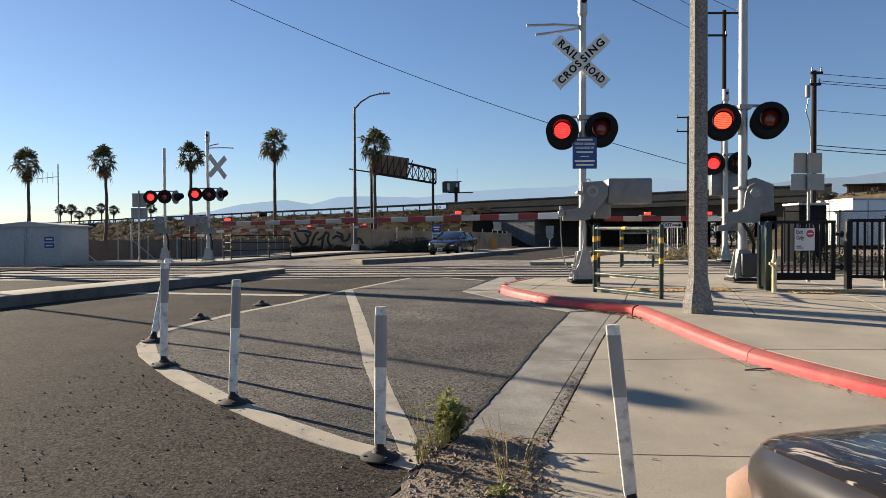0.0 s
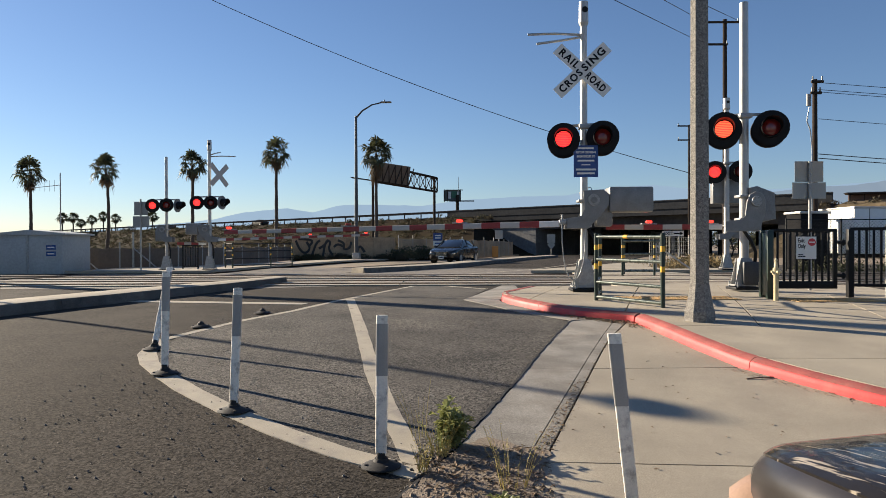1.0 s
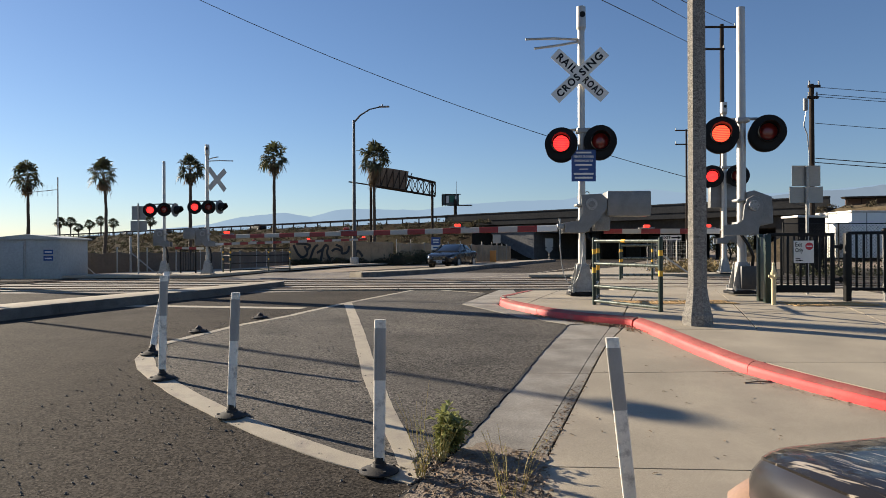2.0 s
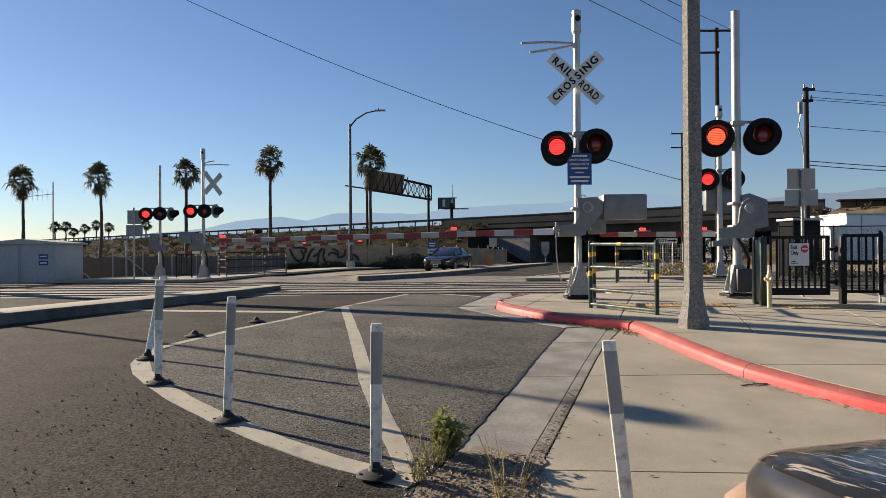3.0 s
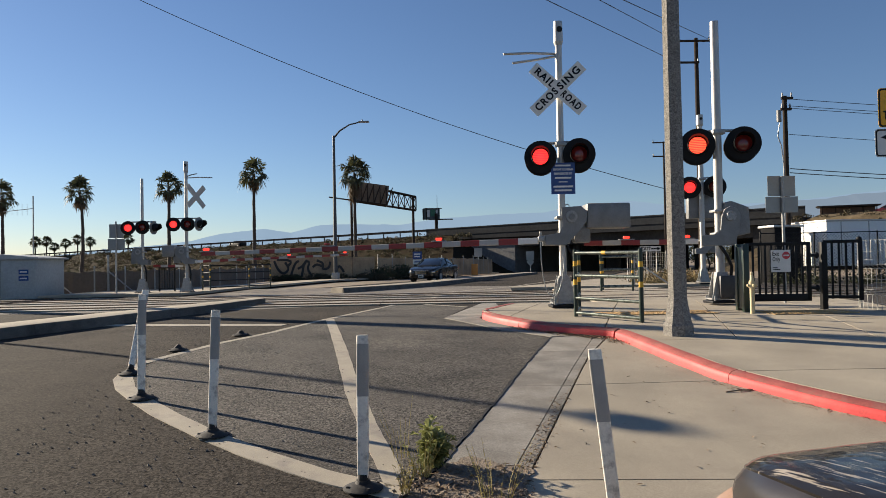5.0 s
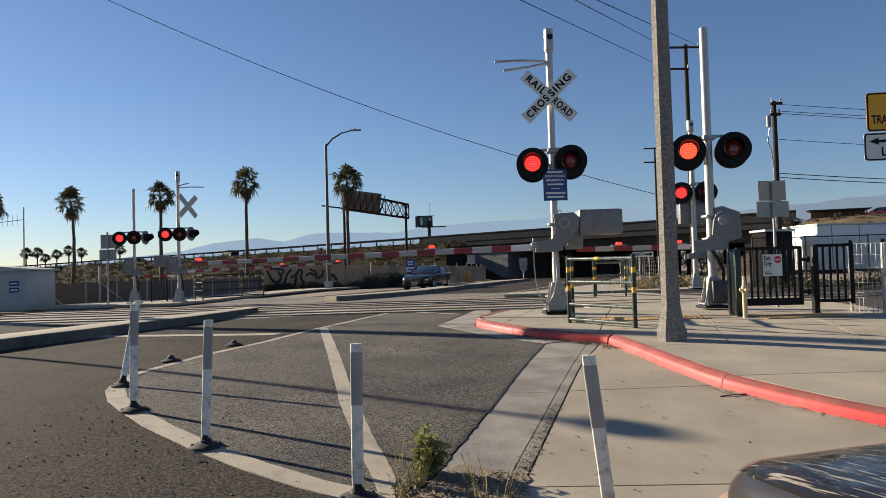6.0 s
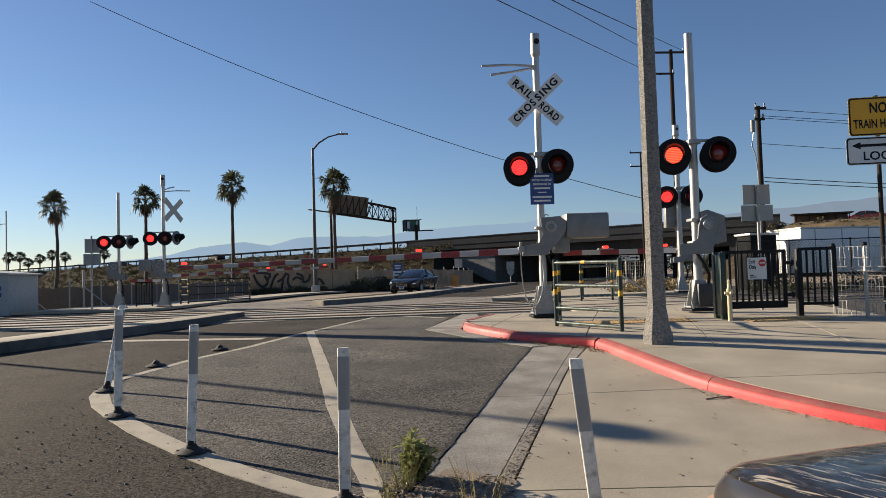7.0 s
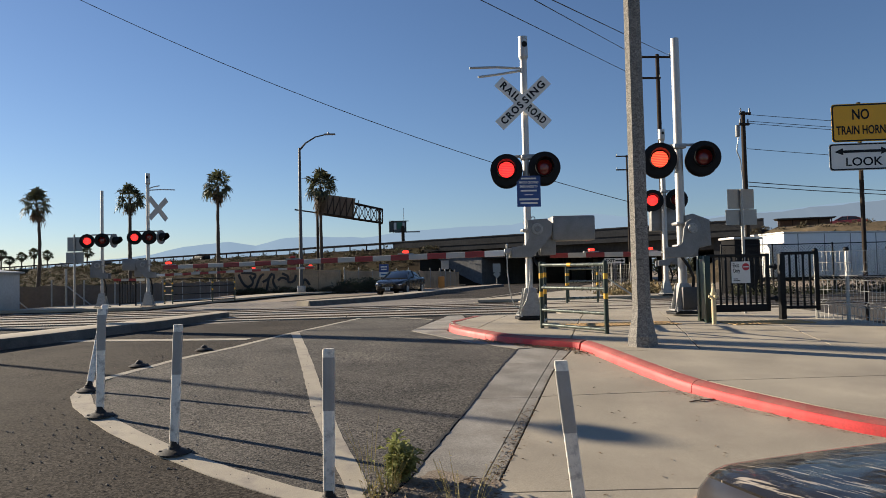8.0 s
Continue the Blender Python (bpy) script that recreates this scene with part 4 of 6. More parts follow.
part("shear_bracket", Shape().box((0.06, 0, 0.03), (0.14, 0.12, 0.10), bevel=0.02).cyl((0.04, -0.03, 0.08), (0.04, -0.03, 0.17), 0.02), GALV, bpy.data.objects["crossing_gate"], "bolted arm bracket")

B2 = (5.47, 12.75, 0.85)
signal_mast(B2, 5.2, 0.082, [(-0.43, 2.87, True), (0.42, 2.90, False)], "aluminium crossing signal with two large flashers by the walkway gate", 0.98, yaw=-19, cap=False, hot=True)
g2 = thing("gate_mechanism", Matrix.Translation((B2[0] - 0.15, B2[1], B2[2] - 0.05)), "grey pedestrian gate mechanism with rounded side arm", "gate mechanism", "gate mechanisms")
up = pose(0, -0.16, 0, 90, 0, 0)
part("side_arm", Shape().prism([(0.12, 1.62), (0.17, 1.74), (0.28, 1.80), (0.40, 1.76), (0.46, 1.64), (0.44, 1.35), (0.36, 1.16), (0.2, 1.08), (-0.27, 1.08), (-0.27, 1.26), (0.02, 1.28), (0.1, 1.36)], 0, 0.05, up, bevel=0.012), GREY, g2, "rounded grey side arm", smooth=False)
part("counterweight", Shape().prism([(0.2, 1.86), (0.34, 1.90), (0.66, 1.78), (0.68, 1.30), (0.2, 1.2)], -0.45, -0.04, up, bevel=0.015), GREY, g2, "angular grey motor case", smooth=False)
hub = part("hub", Shape().cyl((0.28, -0.25, 1.62), (0.28, -0.2, 1.62), 0.09, 0.1, 18), GALV, g2)
for k in range(5):
    a = k * 2 * math.pi / 5
    part("bolt", Shape().cyl((0.28 + 0.065 * math.cos(a), -0.27, 1.62 + 0.065 * math.sin(a)), (0.28 + 0.065 * math.cos(a), -0.24, 1.62 + 0.065 * math.sin(a)), 0.013, seg=6), GREY, hub)
for z in (1.72, 1.3):
    part("clamp", Shape().box((0.15, 0, z), (0.26, 0.26, 0.05), bevel=0.01), GALV, g2)
part("junction_box", Shape().box((0.22, -0.05, 0.32), (0.3, 0.26, 0.42), bevel=0.02), LAMP_STEEL, g2, "small dark grey junction box")
part("conduit", Shape().tube([(0.1, -0.1, 1.1), (0.22, -0.14, 0.9), (0.3, -0.14, 0.7), (0.3, -0.1, 0.5)], 0.03), BLACK, g2, "black bent cable conduit")
arm2 = gate_arm("crossing_gate", (5.15, 12.95, 1.97), (3.15, 13.6, 1.99), [(0.62, True), (0.1, True)], 0.095, 0.095, 6, "short red and grey striped pedestrian gate boom")
ex = part("exit_sign", Shape().box((-0.83, 0.24, -0.115), (0.40, 0.006, 0.10)), SIGN_WHITE, arm2, "small white exit sign hung under the boom", smooth=False)
lettering("lettering", "EXIT", 0.085, pose(-0.92, 0.235, -0.115, 90, 0, 0), BLACK, ex, width=0.18, bold=0.002)
part("arrow", Shape().prism([(-0.10, -0.012), (0.02, -0.012), (0.02, -0.035), (0.08, 0), (0.02, 0.035), (0.02, 0.012), (-0.10, 0.012)], 0, 0.002, pose(-0.72, 0.236, -0.115, 90, 0, 0)), BLACK, ex)

B3 = (10.5, 26.0, 0.72)
signal_mast(B3, 6.3, 0.1, [(-0.5, 3.6, True), (0.45, 3.62, False)], "aluminium crossing signal with flashers past the tracks", 1.3, yaw=-18)
gate_drive(B3, "grey gate mechanism on the signal past the tracks", flip=1.0)
part("cabinet", Shape().box((0.05, 0.3, 2.9), (1.0, 0.3, 0.9), bevel=0.03), GREY, bpy.data.objects["crossing_signal.002"], "grey relay box behind the mast")

B4 = (-9.46, 28.1, 0.70)
signal_mast(B4, 5.15, 0.07, [(-0.46, 2.69, True), (0.1, 2.69, False), (0.56, 2.69, False, 72)], "aluminium crossing signal with three lamps across the road", 0.87, yaw=18, rear=False,
            cross=(0.36, 0.1, 3.82, 62), cross_half=0.6, words=False, arm_bracket=((4.55, 1.05, 4.55), (4.6, 0.45, 4.72)))
gate_drive(B4, "grey gate mechanism across the road", flip=-1.0, weight=0.5)
gate_arm("crossing_gate", (-9.1, 28.0, 1.90), (-2.95, 27.2, 2.06), [(0.98, True), (0.62, True), (0.26, False)], 0.10, 0.08, 18, "red and grey striped boom across the far lanes")
gate_arm("crossing_gate", (-9.7, 28.35, 1.74), (-10.9, 28.45, 1.76), [], 0.10, 0.10, 4, "short pale pedestrian boom across the road")
B5 = (-11.2, 28.1, 0.70)
signal_mast(B5, 4.55, 0.06, [(-0.5, 2.58, True), (0.06, 2.6, False), (0.52, 2.58, False, 80)], "thin aluminium crossing signal with three lamps", 0.86, yaw=18, cap=False, rear=False)
gate_drive(B5, "grey gate mechanism on the thin signal mast", flip=-0.8, weight=0.0)


# ---- lane delineator posts ----
def delineator(x, y, lean_x=0.0, lean_y=0.0, turn=0.0, broken=False, height=0.86):
    z = rise(y) + 0.01
    d = thing("delineator_post", pose(x, y, z, 0, 0, turn), "broken-off black rubber delineator base" if broken else "scuffed white plastic delineator post on a rubber base", "traffic post", "delineator posts")
    base = Shape().loft([[(r * math.cos(2 * math.pi * a / 20), r * math.sin(2 * math.pi * a / 20), h) for a in range(20)] for r, h in
                         ((0.12, 0.0), (0.12, 0.007), (0.105, 0.015), (0.068, 0.028), (0.048, 0.033), (0.04, 0.05))])
    b = part("base", base, RUBBER, d, "round black rubber base")
    for k in range(4):
        a = k * math.pi / 2 + 0.5
        part("bolt", Shape().cyl((0.095 * math.cos(a), 0.095 * math.sin(a), 0.01), (0.095 * math.cos(a), 0.095 * math.sin(a), 0.026), 0.010, seg=6), RUBBER, b)
    if broken:
        part("stub", Shape().cyl((0, 0, 0.03), (0.02, 0, 0.062), 0.042, 0.03, 8), RUBBER, d)
        return
    part("neck", Shape().cyl((0, 0, 0.045), (lean_x * 0.08, lean_y * 0.08, 0.085), 0.034, 0.03, 12), RUBBER, d)

    def section(h, w=1.0):
        cx, cy = lean_x * h, lean_y * h
        return [(cx + 0.036 * w * math.cos(t), cy + 0.019 * w * math.sin(t) - 0.008 * abs(math.cos(t)), h) for t in [2 * math.pi * a / 18 for a in range(18)]]
    part("tube", Shape().loft([section(h, w) for h, w in ((0.065, 0.86), (0.10, 0.98), (0.3, 1.0), (height - 0.34, 1.0), (height - 0.012, 1.0), (height, 0.94))]), POST, d, "flattened white plastic tube")
    rings = [section(h, 1.045) for h in (height - 0.36, height - 0.05)]
    part("band", Shape().loft(rings), POST_BAND, d, "grey reflective sheet")


delineator(-0.38, 4.16, 0.012, 0.0, -4, height=0.905)
delineator(-1.585, 5.23, 0.045, 0.0, -10, height=0.925)
delineator(-2.545, 6.33, 0.02, 0.0, 5, height=0.93)
delineator(-3.07, 7.36, 0.08, 0.30, 0, height=0.86)
delineator(0.943, 3.47, -0.10, 0.03, 8, height=0.93)
delineator(-3.09, 8.83, broken=True)
delineator(-2.68, 10.25, broken=True)

# ---- concrete street pole ----
pole = thing("street_pole", pose(3.09, 8.45, rise(8.45) + WALK_LIFT, 0, 0, 25), "octagonal exposed-aggregate concrete street pole", "street pole")


def octagon(r, z, ox=0.0):
    return [(ox + r * math.cos(math.pi / 8 + k * math.pi / 4), r * math.sin(math.pi / 8 + k * math.pi / 4), z) for k in range(8)]


part("shaft", Shape().loft([octagon(r, z) for r, z in ((0.118, 0.42), (0.114, 2.0), (0.106, 4.5), (0.092, 8.0))]), EXPOSED, pole, "tapering octagonal shaft", smooth=False)
part("plinth", Shape().loft([octagon(r, z) for r, z in ((0.19, -0.02), (0.188, 0.12), (0.172, 0.15), (0.132, 0.36), (0.123, 0.43))]), EXPOSED, pole, "flared concrete plinth", smooth=False)


# Added out of view: pole copy widened to cast the broad road shadow.
tagged(copy_thing(pole, pose(-13.05, 19.15, rise(19.15), 0, 0, 12) @ Matrix.Diagonal((2.7, 2.7, 1, 1))), "unseen thick pole added to cast a broad road shadow")


# ---- tubular railing by the kerb ----
def tube_rail(name, feet, height, bars, label, radius=0.032, caps=True, bands=True):
    r = thing(name, Matrix.Translation((feet[0][0], feet[0][1], rise(feet[0][1]) + WALK_LIFT)), label, "railing", "walkway railings")
    o = Vector((feet[0][0], feet[0][1], rise(feet[0][1]) + WALK_LIFT))
    pts = [Vector((x, y, rise(y) + WALK_LIFT)) - o for x, y in feet]
    for p in pts:
        q = part("post", Shape().cyl(p, p + Vector((0, 0, height)), radius, seg=14), GREEN, r, "dark green steel post")
        if bands:
            for h in (height * 0.80, height * 0.52):
                part("band", Shape().cyl(p + Vector((0, 0, h - 0.04)), p + Vector((0, 0, h + 0.04)), radius * 1.06, seg=14), YELLOW, q, "yellow reflective band")
        part("cap", Shape().ball(p + Vector((0, 0, height)), (radius, radius, radius * 0.6)), GREEN, q)
    return r, pts


R, P = tube_rail("railing", [(2.36, 10.85), (3.05, 9.75), (2.66, 11.95), (3.38, 10.8)], 1.03, 4, "dark green tubular walkway railing with yellow bands")
for h, m in ((0.99, GREEN_BRIGHT), (0.64, GREEN_BRIGHT), (0.29, GREEN_BRIGHT), (0.06, GREEN_BRIGHT)):
    for a, b in ((0, 1), (0, 2)):
        part("bar", Shape().cyl(P[a] + Vector((0, 0, h)), P[b] + Vector((0, 0, h)), 0.026, seg=12), m, R, "glossy grey-green horizontal pipe, paled for sky sheen")
part("band", Shape().cyl(P[0].lerp(P[1], 0.44) + Vector((0, 0, 0.99)), P[0].lerp(P[1], 0.50) + Vector((0, 0, 0.99)), 0.029, seg=12), YELLOW, R, "yellow reflective band")
R, P = tube_rail("railing", [(5.17, 20.3), (6.1, 20.3), (5.45, 21.2), (6.6, 21.1)], 1.05, 3, "dark green tubular railing between the tracks")
for h in (1.0, 0.62, 0.12):
    part("bar", Shape().cyl(P[0] + Vector((0, 0, h)), P[1] + Vector((0, 0, h)), 0.028, seg=10), GREEN_BRIGHT, R)
    part("bar", Shape().cyl(P[2] + Vector((0, 0, h)), P[3] + Vector((0, 0, h)), 0.028, seg=10), GREEN_BRIGHT, R)
R, P = tube_rail("railing", [(-9.75, 31.0), (-9.3, 30.6), (-8.1, 32.5), (-7.35, 33.6)], 1.1, 3, "dark tubular railing along the far pavement")
for h in (1.06, 0.74, 0.4, 0.1):
    part("bar", Shape().tube([p + Vector((0, 0, h)) for p in P], 0.026), BLACK, R)


# ---- walkway gates ----
def bar_gate(name, a, b, z0, z1, n, label, sign=False):
    """A black steel swing gate of upright bars between two bottom points."""
    a, b = Vector((*a, 0)), Vector((*b, 0))
    zb = rise(a.y) + WALK_LIFT
    g = thing(name, Matrix.Translation((a.x, a.y, zb)), label, "gate", "walkway gates")
    d = b - a
    ang = math.atan2(d.y, d.x)
    m = pose(0, 0, 0, 0, 0, math.degrees(ang))
    L = d.length

    def box(c, s, bevel=0.004):
        sh = Shape().box(c, s, bevel=bevel)
        bmesh.ops.transform(sh.bm, matrix=m, verts=sh.bm.verts)
        return sh
    part("top_rail", box((L / 2, 0, z1), (L, 0.045, 0.05)), BLACK, g)
    part("bottom_rail", box((L / 2, 0, z0 + 0.03), (L, 0.045, 0.12 if sign else 0.05)), BLACK, g)
    for x in (0.03, L - 0.03):
        part("stile", box((x, 0, (z0 + z1) / 2), (0.06, 0.05, z1 - z0 + 0.05)), BLACK, g)
    for k in range(1, n + 1):
        x = 0.03 + (L - 0.06) * k / (n + 1)
        part("bar", box((x, 0, (z0 + z1) / 2), (0.034, 0.024, z1 - z0)), BLACK, g)
    return g, m, L


G1, M1, L1 = bar_gate("swing_gate", (5.28, 11.35), (6.32, 11.25), 0.17, 1.08, 9, "black steel swing gate with an exit sign", sign=True)
es = Shape().box((0.56, -0.035, 0.80), (0.31, 0.005, 0.36))
bmesh.ops.transform(es.bm, matrix=M1, verts=es.bm.verts)
es = part("exit_sign", es, SIGN_WHITE, G1, "white exit-only sign with a red disc", smooth=False)
lettering("lettering", "Exit", 0.095, M1 @ pose(0.48, -0.0385, 0.915, 90, 0, 0), BLACK, es, width=0.105, bold=0.002)
lettering("lettering", "Only", 0.095, M1 @ pose(0.488, -0.0385, 0.825, 90, 0, 0), BLACK, es, width=0.12, bold=0.002)
sh = Shape().cyl((0.645, -0.042, 0.89), (0.645, -0.036, 0.89), 0.06, seg=24)
bmesh.ops.transform(sh.bm, matrix=M1, verts=sh.bm.verts)
part("disc", sh, mat("sign_red", (0.55, 0.03, 0.04), 0.4, var=0.05), es, "red no-entry disc")
for c, s, mm in (((0.645, -0.044, 0.89), (0.085, 0.003, 0.02), SIGN_WHITE), ((0.47, -0.039, 0.69), (0.07, 0.003, 0.014), BLACK), ((0.49, -0.039, 0.66), (0.11, 0.003, 0.014), BLACK)):
    sh = Shape().box(c, s)
    bmesh.ops.transform(sh.bm, matrix=M1, verts=sh.bm.verts)
    part("text_bar", sh, mm, es)
for z in (0.88, 0.35):
    sh = Shape().box((L1 + 0.06, 0, z), (0.14, 0.05, 0.05), bevel=0.01).ball((L1 + 0.1, 0, z), (0.036, 0.036, 0.055))
    bmesh.ops.transform(sh.bm, matrix=M1, verts=sh.bm.verts)
    part("hinge", sh, BLACK, G1, "heavy black spring hinge")
G2, M2, L2 = bar_gate("walkway_fence", (6.53, 11.25), (7.08, 11.08), 0.17, 1.1, 4, "black steel fence panel beside the swing gate")
sh = Shape().box((0.0, 0, 0.52), (0.09, 0.09, 1.16), bevel=0.006)
part("post", sh, BLACK, G2)
part("post", Shape().box((0.02, 0.03, 0.06), (0.05, 0.05, 0.3)), BLACK, G1)
gp = thing("gate_post", pose(5.16, 11.1, rise(11.1) + WALK_LIFT, 0, 0, -6), "thick dark green square gate posts", "gate post")
part("post", Shape().box((0, 0.28, 0.54), (0.1, 0.1, 1.1), bevel=0.006), GREEN, gp)
part("post", Shape().box((-0.02, -0.08, 0.53), (0.09, 0.1, 1.1), bevel=0.006), GREEN, gp)
part("panel", Shape().box((-0.01, 0.1, 0.54), (0.05, 0.3, 1.0), bevel=0.004), GREEN, gp)
bol = thing("standpipe", pose(5.09, 10.72, rise(10.72) + WALK_LIFT) @ Matrix.Diagonal((0.85, 0.85, 1, 1)), "cream-painted standpipe with a brass head", "standpipe")
part("pipe", Shape().cyl((0, 0, 0), (0, 0, 0.42), 0.042, seg=16), CREAM, bol)
part("head", Shape().cyl((0, 0, 0.40), (0, 0, 0.50), 0.06, 0.055, 16).cyl((0, 0, 0.5), (0, 0, 0.6), 0.04, 0.022, 12).ball((0, 0, 0.62), (0.026, 0.026, 0.03)), CREAM, bol, "turned brass-coloured head")
part("outlet", Shape().cyl((0, -0.1, 0.44), (0, 0, 0.44), 0.024, seg=10).cyl((-0.09, 0, 0.44), (0.09, 0, 0.44), 0.022, seg=10), CREAM, bol)


# ---- street lamps ----
def street_lamp(x, y, z, height, reach, label, turn=0.0, r=1.0):
    l = thing("street_lamp", pose(x, y, z, 0, 0, turn), label, "street lamp", "street lamps")
    part("pole", Shape().cyl((0, 0, 0.3), (0, 0, height), 0.14 * r, 0.085 * r, 14), LAMP_STEEL, l, "tapered dark grey steel pole")
    part("foot", Shape().box((0, 0, 0.25), (0.5, 0.5, 0.5), bevel=0.05), GALV, l)
    part("bracket_arm", Shape().tube([(0, 0, height - 0.15), (reach * 0.2, 0, height + 0.35), (reach * 0.5, 0, height + 0.75), (reach * 0.8, 0, height + 0.9)], [0.07, 0.06, 0.05, 0.045]), LAMP_STEEL, l, "curved bracket arm")
    head = part("lantern", Shape().box((reach * 0.95, 0, height + 0.92), (0.75, 0.3, 0.09), bevel=0.03), GREY, l, "flat grey lantern")
    part("photocell", Shape().cyl((reach * 0.9, 0, height + 0.96), (reach * 0.9, 0, height + 1.1), 0.05, 0.04, 10), GREY, head)
    return l


street_lamp(-6.19, 49.0, 0.65, 10.1, 2.25, "tall grey street lamp with a curved arm", -4)
# Unseen post, added so that its shadow and blob fall on the apron.
shadow_post = thing("street_lamp", pose(-12.4, 13.99, 0.6, 0, 0, -30), "unseen drum-topped post added to cast a shadow", "street lamp", "street lamps")
part("pole", Shape().cyl((0, 0, 0), (0, 0, 5.55), 0.06, 0.045, 14), LAMP_STEEL, shadow_post, "slim steel pole")
part("lantern", Shape().cyl((0, 0, 5.52), (0, 0, 5.62), 0.12, 0.24, 20).cyl((0, 0, 5.62), (0, 0, 5.74), 0.24, 0.16, 20), GREY, shadow_post, "drum head sized for the shadow's blob")


# ---- palms ----
def frond_into(bm, base, az, el, size, rnd, droop=0.3):
    """One fan frond: a stalk and a spread of folded leaflets whose tips hang."""
    d = Vector((math.cos(az) * math.cos(el), math.sin(az) * math.cos(el), math.sin(el)))
    side = d.cross(Vector((0, 0, 1)))
    if side.length < 0.05:
        side = Vector((1, 0, 0))
    side.normalize()
    side = Matrix.Rotation(rnd.uniform(-0.7, 0.7), 3, d) @ side
    up = side.cross(d)
    hub = base + d * size * 0.5
    w = 0.025
    vs = [bm.verts.new(p) for p in (base + side * w, base - side * w, hub - side * w, hub + side * w)]
    bm.faces.new(vs)
    n = 13
    for k in range(n):
        a = radians(-100 + 200 * k / (n - 1) + rnd.uniform(-5, 5))
        q = (d * math.cos(a) + side * math.sin(a) + up * rnd.uniform(-0.05, 0.2)).normalized()
        r = size * 0.55 * (0.8 + 0.2 * math.cos(a)) * rnd.uniform(0.8, 1.15)
        p1 = hub + q * r * 0.62
        p2 = hub + q * r + Vector((0, 0, -r * droop * rnd.uniform(0.4, 1.6)))
        s = q.cross(up).normalized() * size * 0.052
        v = [bm.verts.new(p) for p in (hub, p1 + s, p1 - s, p2)]
        bm.faces.new((v[0], v[1], v[2]))
        bm.faces.new((v[1], v[3], v[2]))


def palm(x, y, top, ground, seed, label, crown=1.75, skirt=10, bend=0.0):
    rnd = random.Random(seed)
    t = thing("palm_tree", pose(x, y, ground), label, "palm tree", "roadside palms")
    h = top - ground - crown * 0.95
    pts, rr = [], []
    for k in range(15):
        f = k / 14
        pts.append((bend * f * (1 - f) * 4 + rnd.uniform(-0.03, 0.03), rnd.uniform(-0.03, 0.03), h * f))
        rr.append((0.25 - 0.09 * f) * (1.35 if k == 0 else 1) * (1 + rnd.uniform(-0.09, 0.09)))
    part("trunk", Shape().tube(pts, rr, 10), BARK, t, "slim rough palm trunk")
    head = Vector(pts[-1])
    bm = bmesh.new()
    for k in range(34):
        az = k * 2.39996 + rnd.uniform(-0.3, 0.3)
        el = radians(82 - 112 * (k / 33) ** 0.9 + rnd.uniform(-14, 14))
        frond_into(bm, head + Vector((0, 0, 0.3 - 0.7 * k / 33)), az, el, crown * rnd.uniform(0.85, 1.3), rnd, 0.25 + 0.3 * k / 33)
    part("crown", bm, FROND, t, "fan-shaped green fronds", smooth=False)
    bm = bmesh.new()
    for k in range(skirt * 2):
        az = k * 2.39996 + rnd.uniform(-0.4, 0.4)
        el = radians(rnd.uniform(-84, -45))
        frond_into(bm, head + Vector((0, 0, -0.25 - rnd.random() * skirt * 0.09)), az, el, crown * rnd.uniform(0.5, 0.85), rnd, 0.7)
    part("skirt", bm, DEAD_FROND, t, "hanging dead brown fronds", smooth=False)
    return t


palm(-53.4, 90, 12.9, 0.2, 1, "tall fan palm with a dense round crown", 1.68, 12)
palm(-43.75, 90, 13.2, 0.2, 2, "tall slim fan palm with a ragged crown", 1.66, 10, 0.4)
pm = palm(-32.5, 90, 13.8, 0.2, 3, "tall fan palm behind the crossing signals", 1.68, 10)
palm(-21.7, 90, 15.3, 0.2, 4, "tall fan palm with a thin straight trunk", 1.74, 11)
palm(-8.8, 90, 15.4, 0.2, 6, "fan palm with a long skirt of dead fronds", 1.95, 22)
for x, y, z, s in ((-112.4, 205, 0.6, 0.8), (-109.2, 205, 1.4, 0.74), (-106.9, 205, 1.2, 0.62), (-103.7, 205, 1.2, 0.7), (-100.3, 205, 1.2, 0.78), (-98.6, 209, 1.0, 0.76), (-85.8, 205, 0.8, 0.82)):
    copy_thing(pm, pose(x, y, z, 0, 0, x * 7) @ Matrix.Diagonal((s * 1.3, s * 1.3, s, 1)))

# ---- mast with aerials, sign gantry and billboard by the freeway ----
ant = thing("aerial_mast", pose(-33.05, 60, 0.5), "thin grey mast with a side aerial", "aerial")
part("mast", Shape().cyl((0, 0, 0), (0, 0, 7.5), 0.06, 0.05, 10), GALV, ant)
part("boom", Shape().cyl((0, 0, 6.45), (-2.5, 0, 6.2), 0.03, 0.025, 8), GALV, ant)
for k in range(5):
    part("element", Shape().cyl((-0.5 - k * 0.42, 0, 5.9), (-0.5 - k * 0.42, 0, 6.85), 0.012, seg=6), GALV, ant)

gantry = thing("sign_gantry", Matrix.Translation((-10.4, 101, 5.0)), "dark steel truss sign gantry seen from behind", "sign gantry")


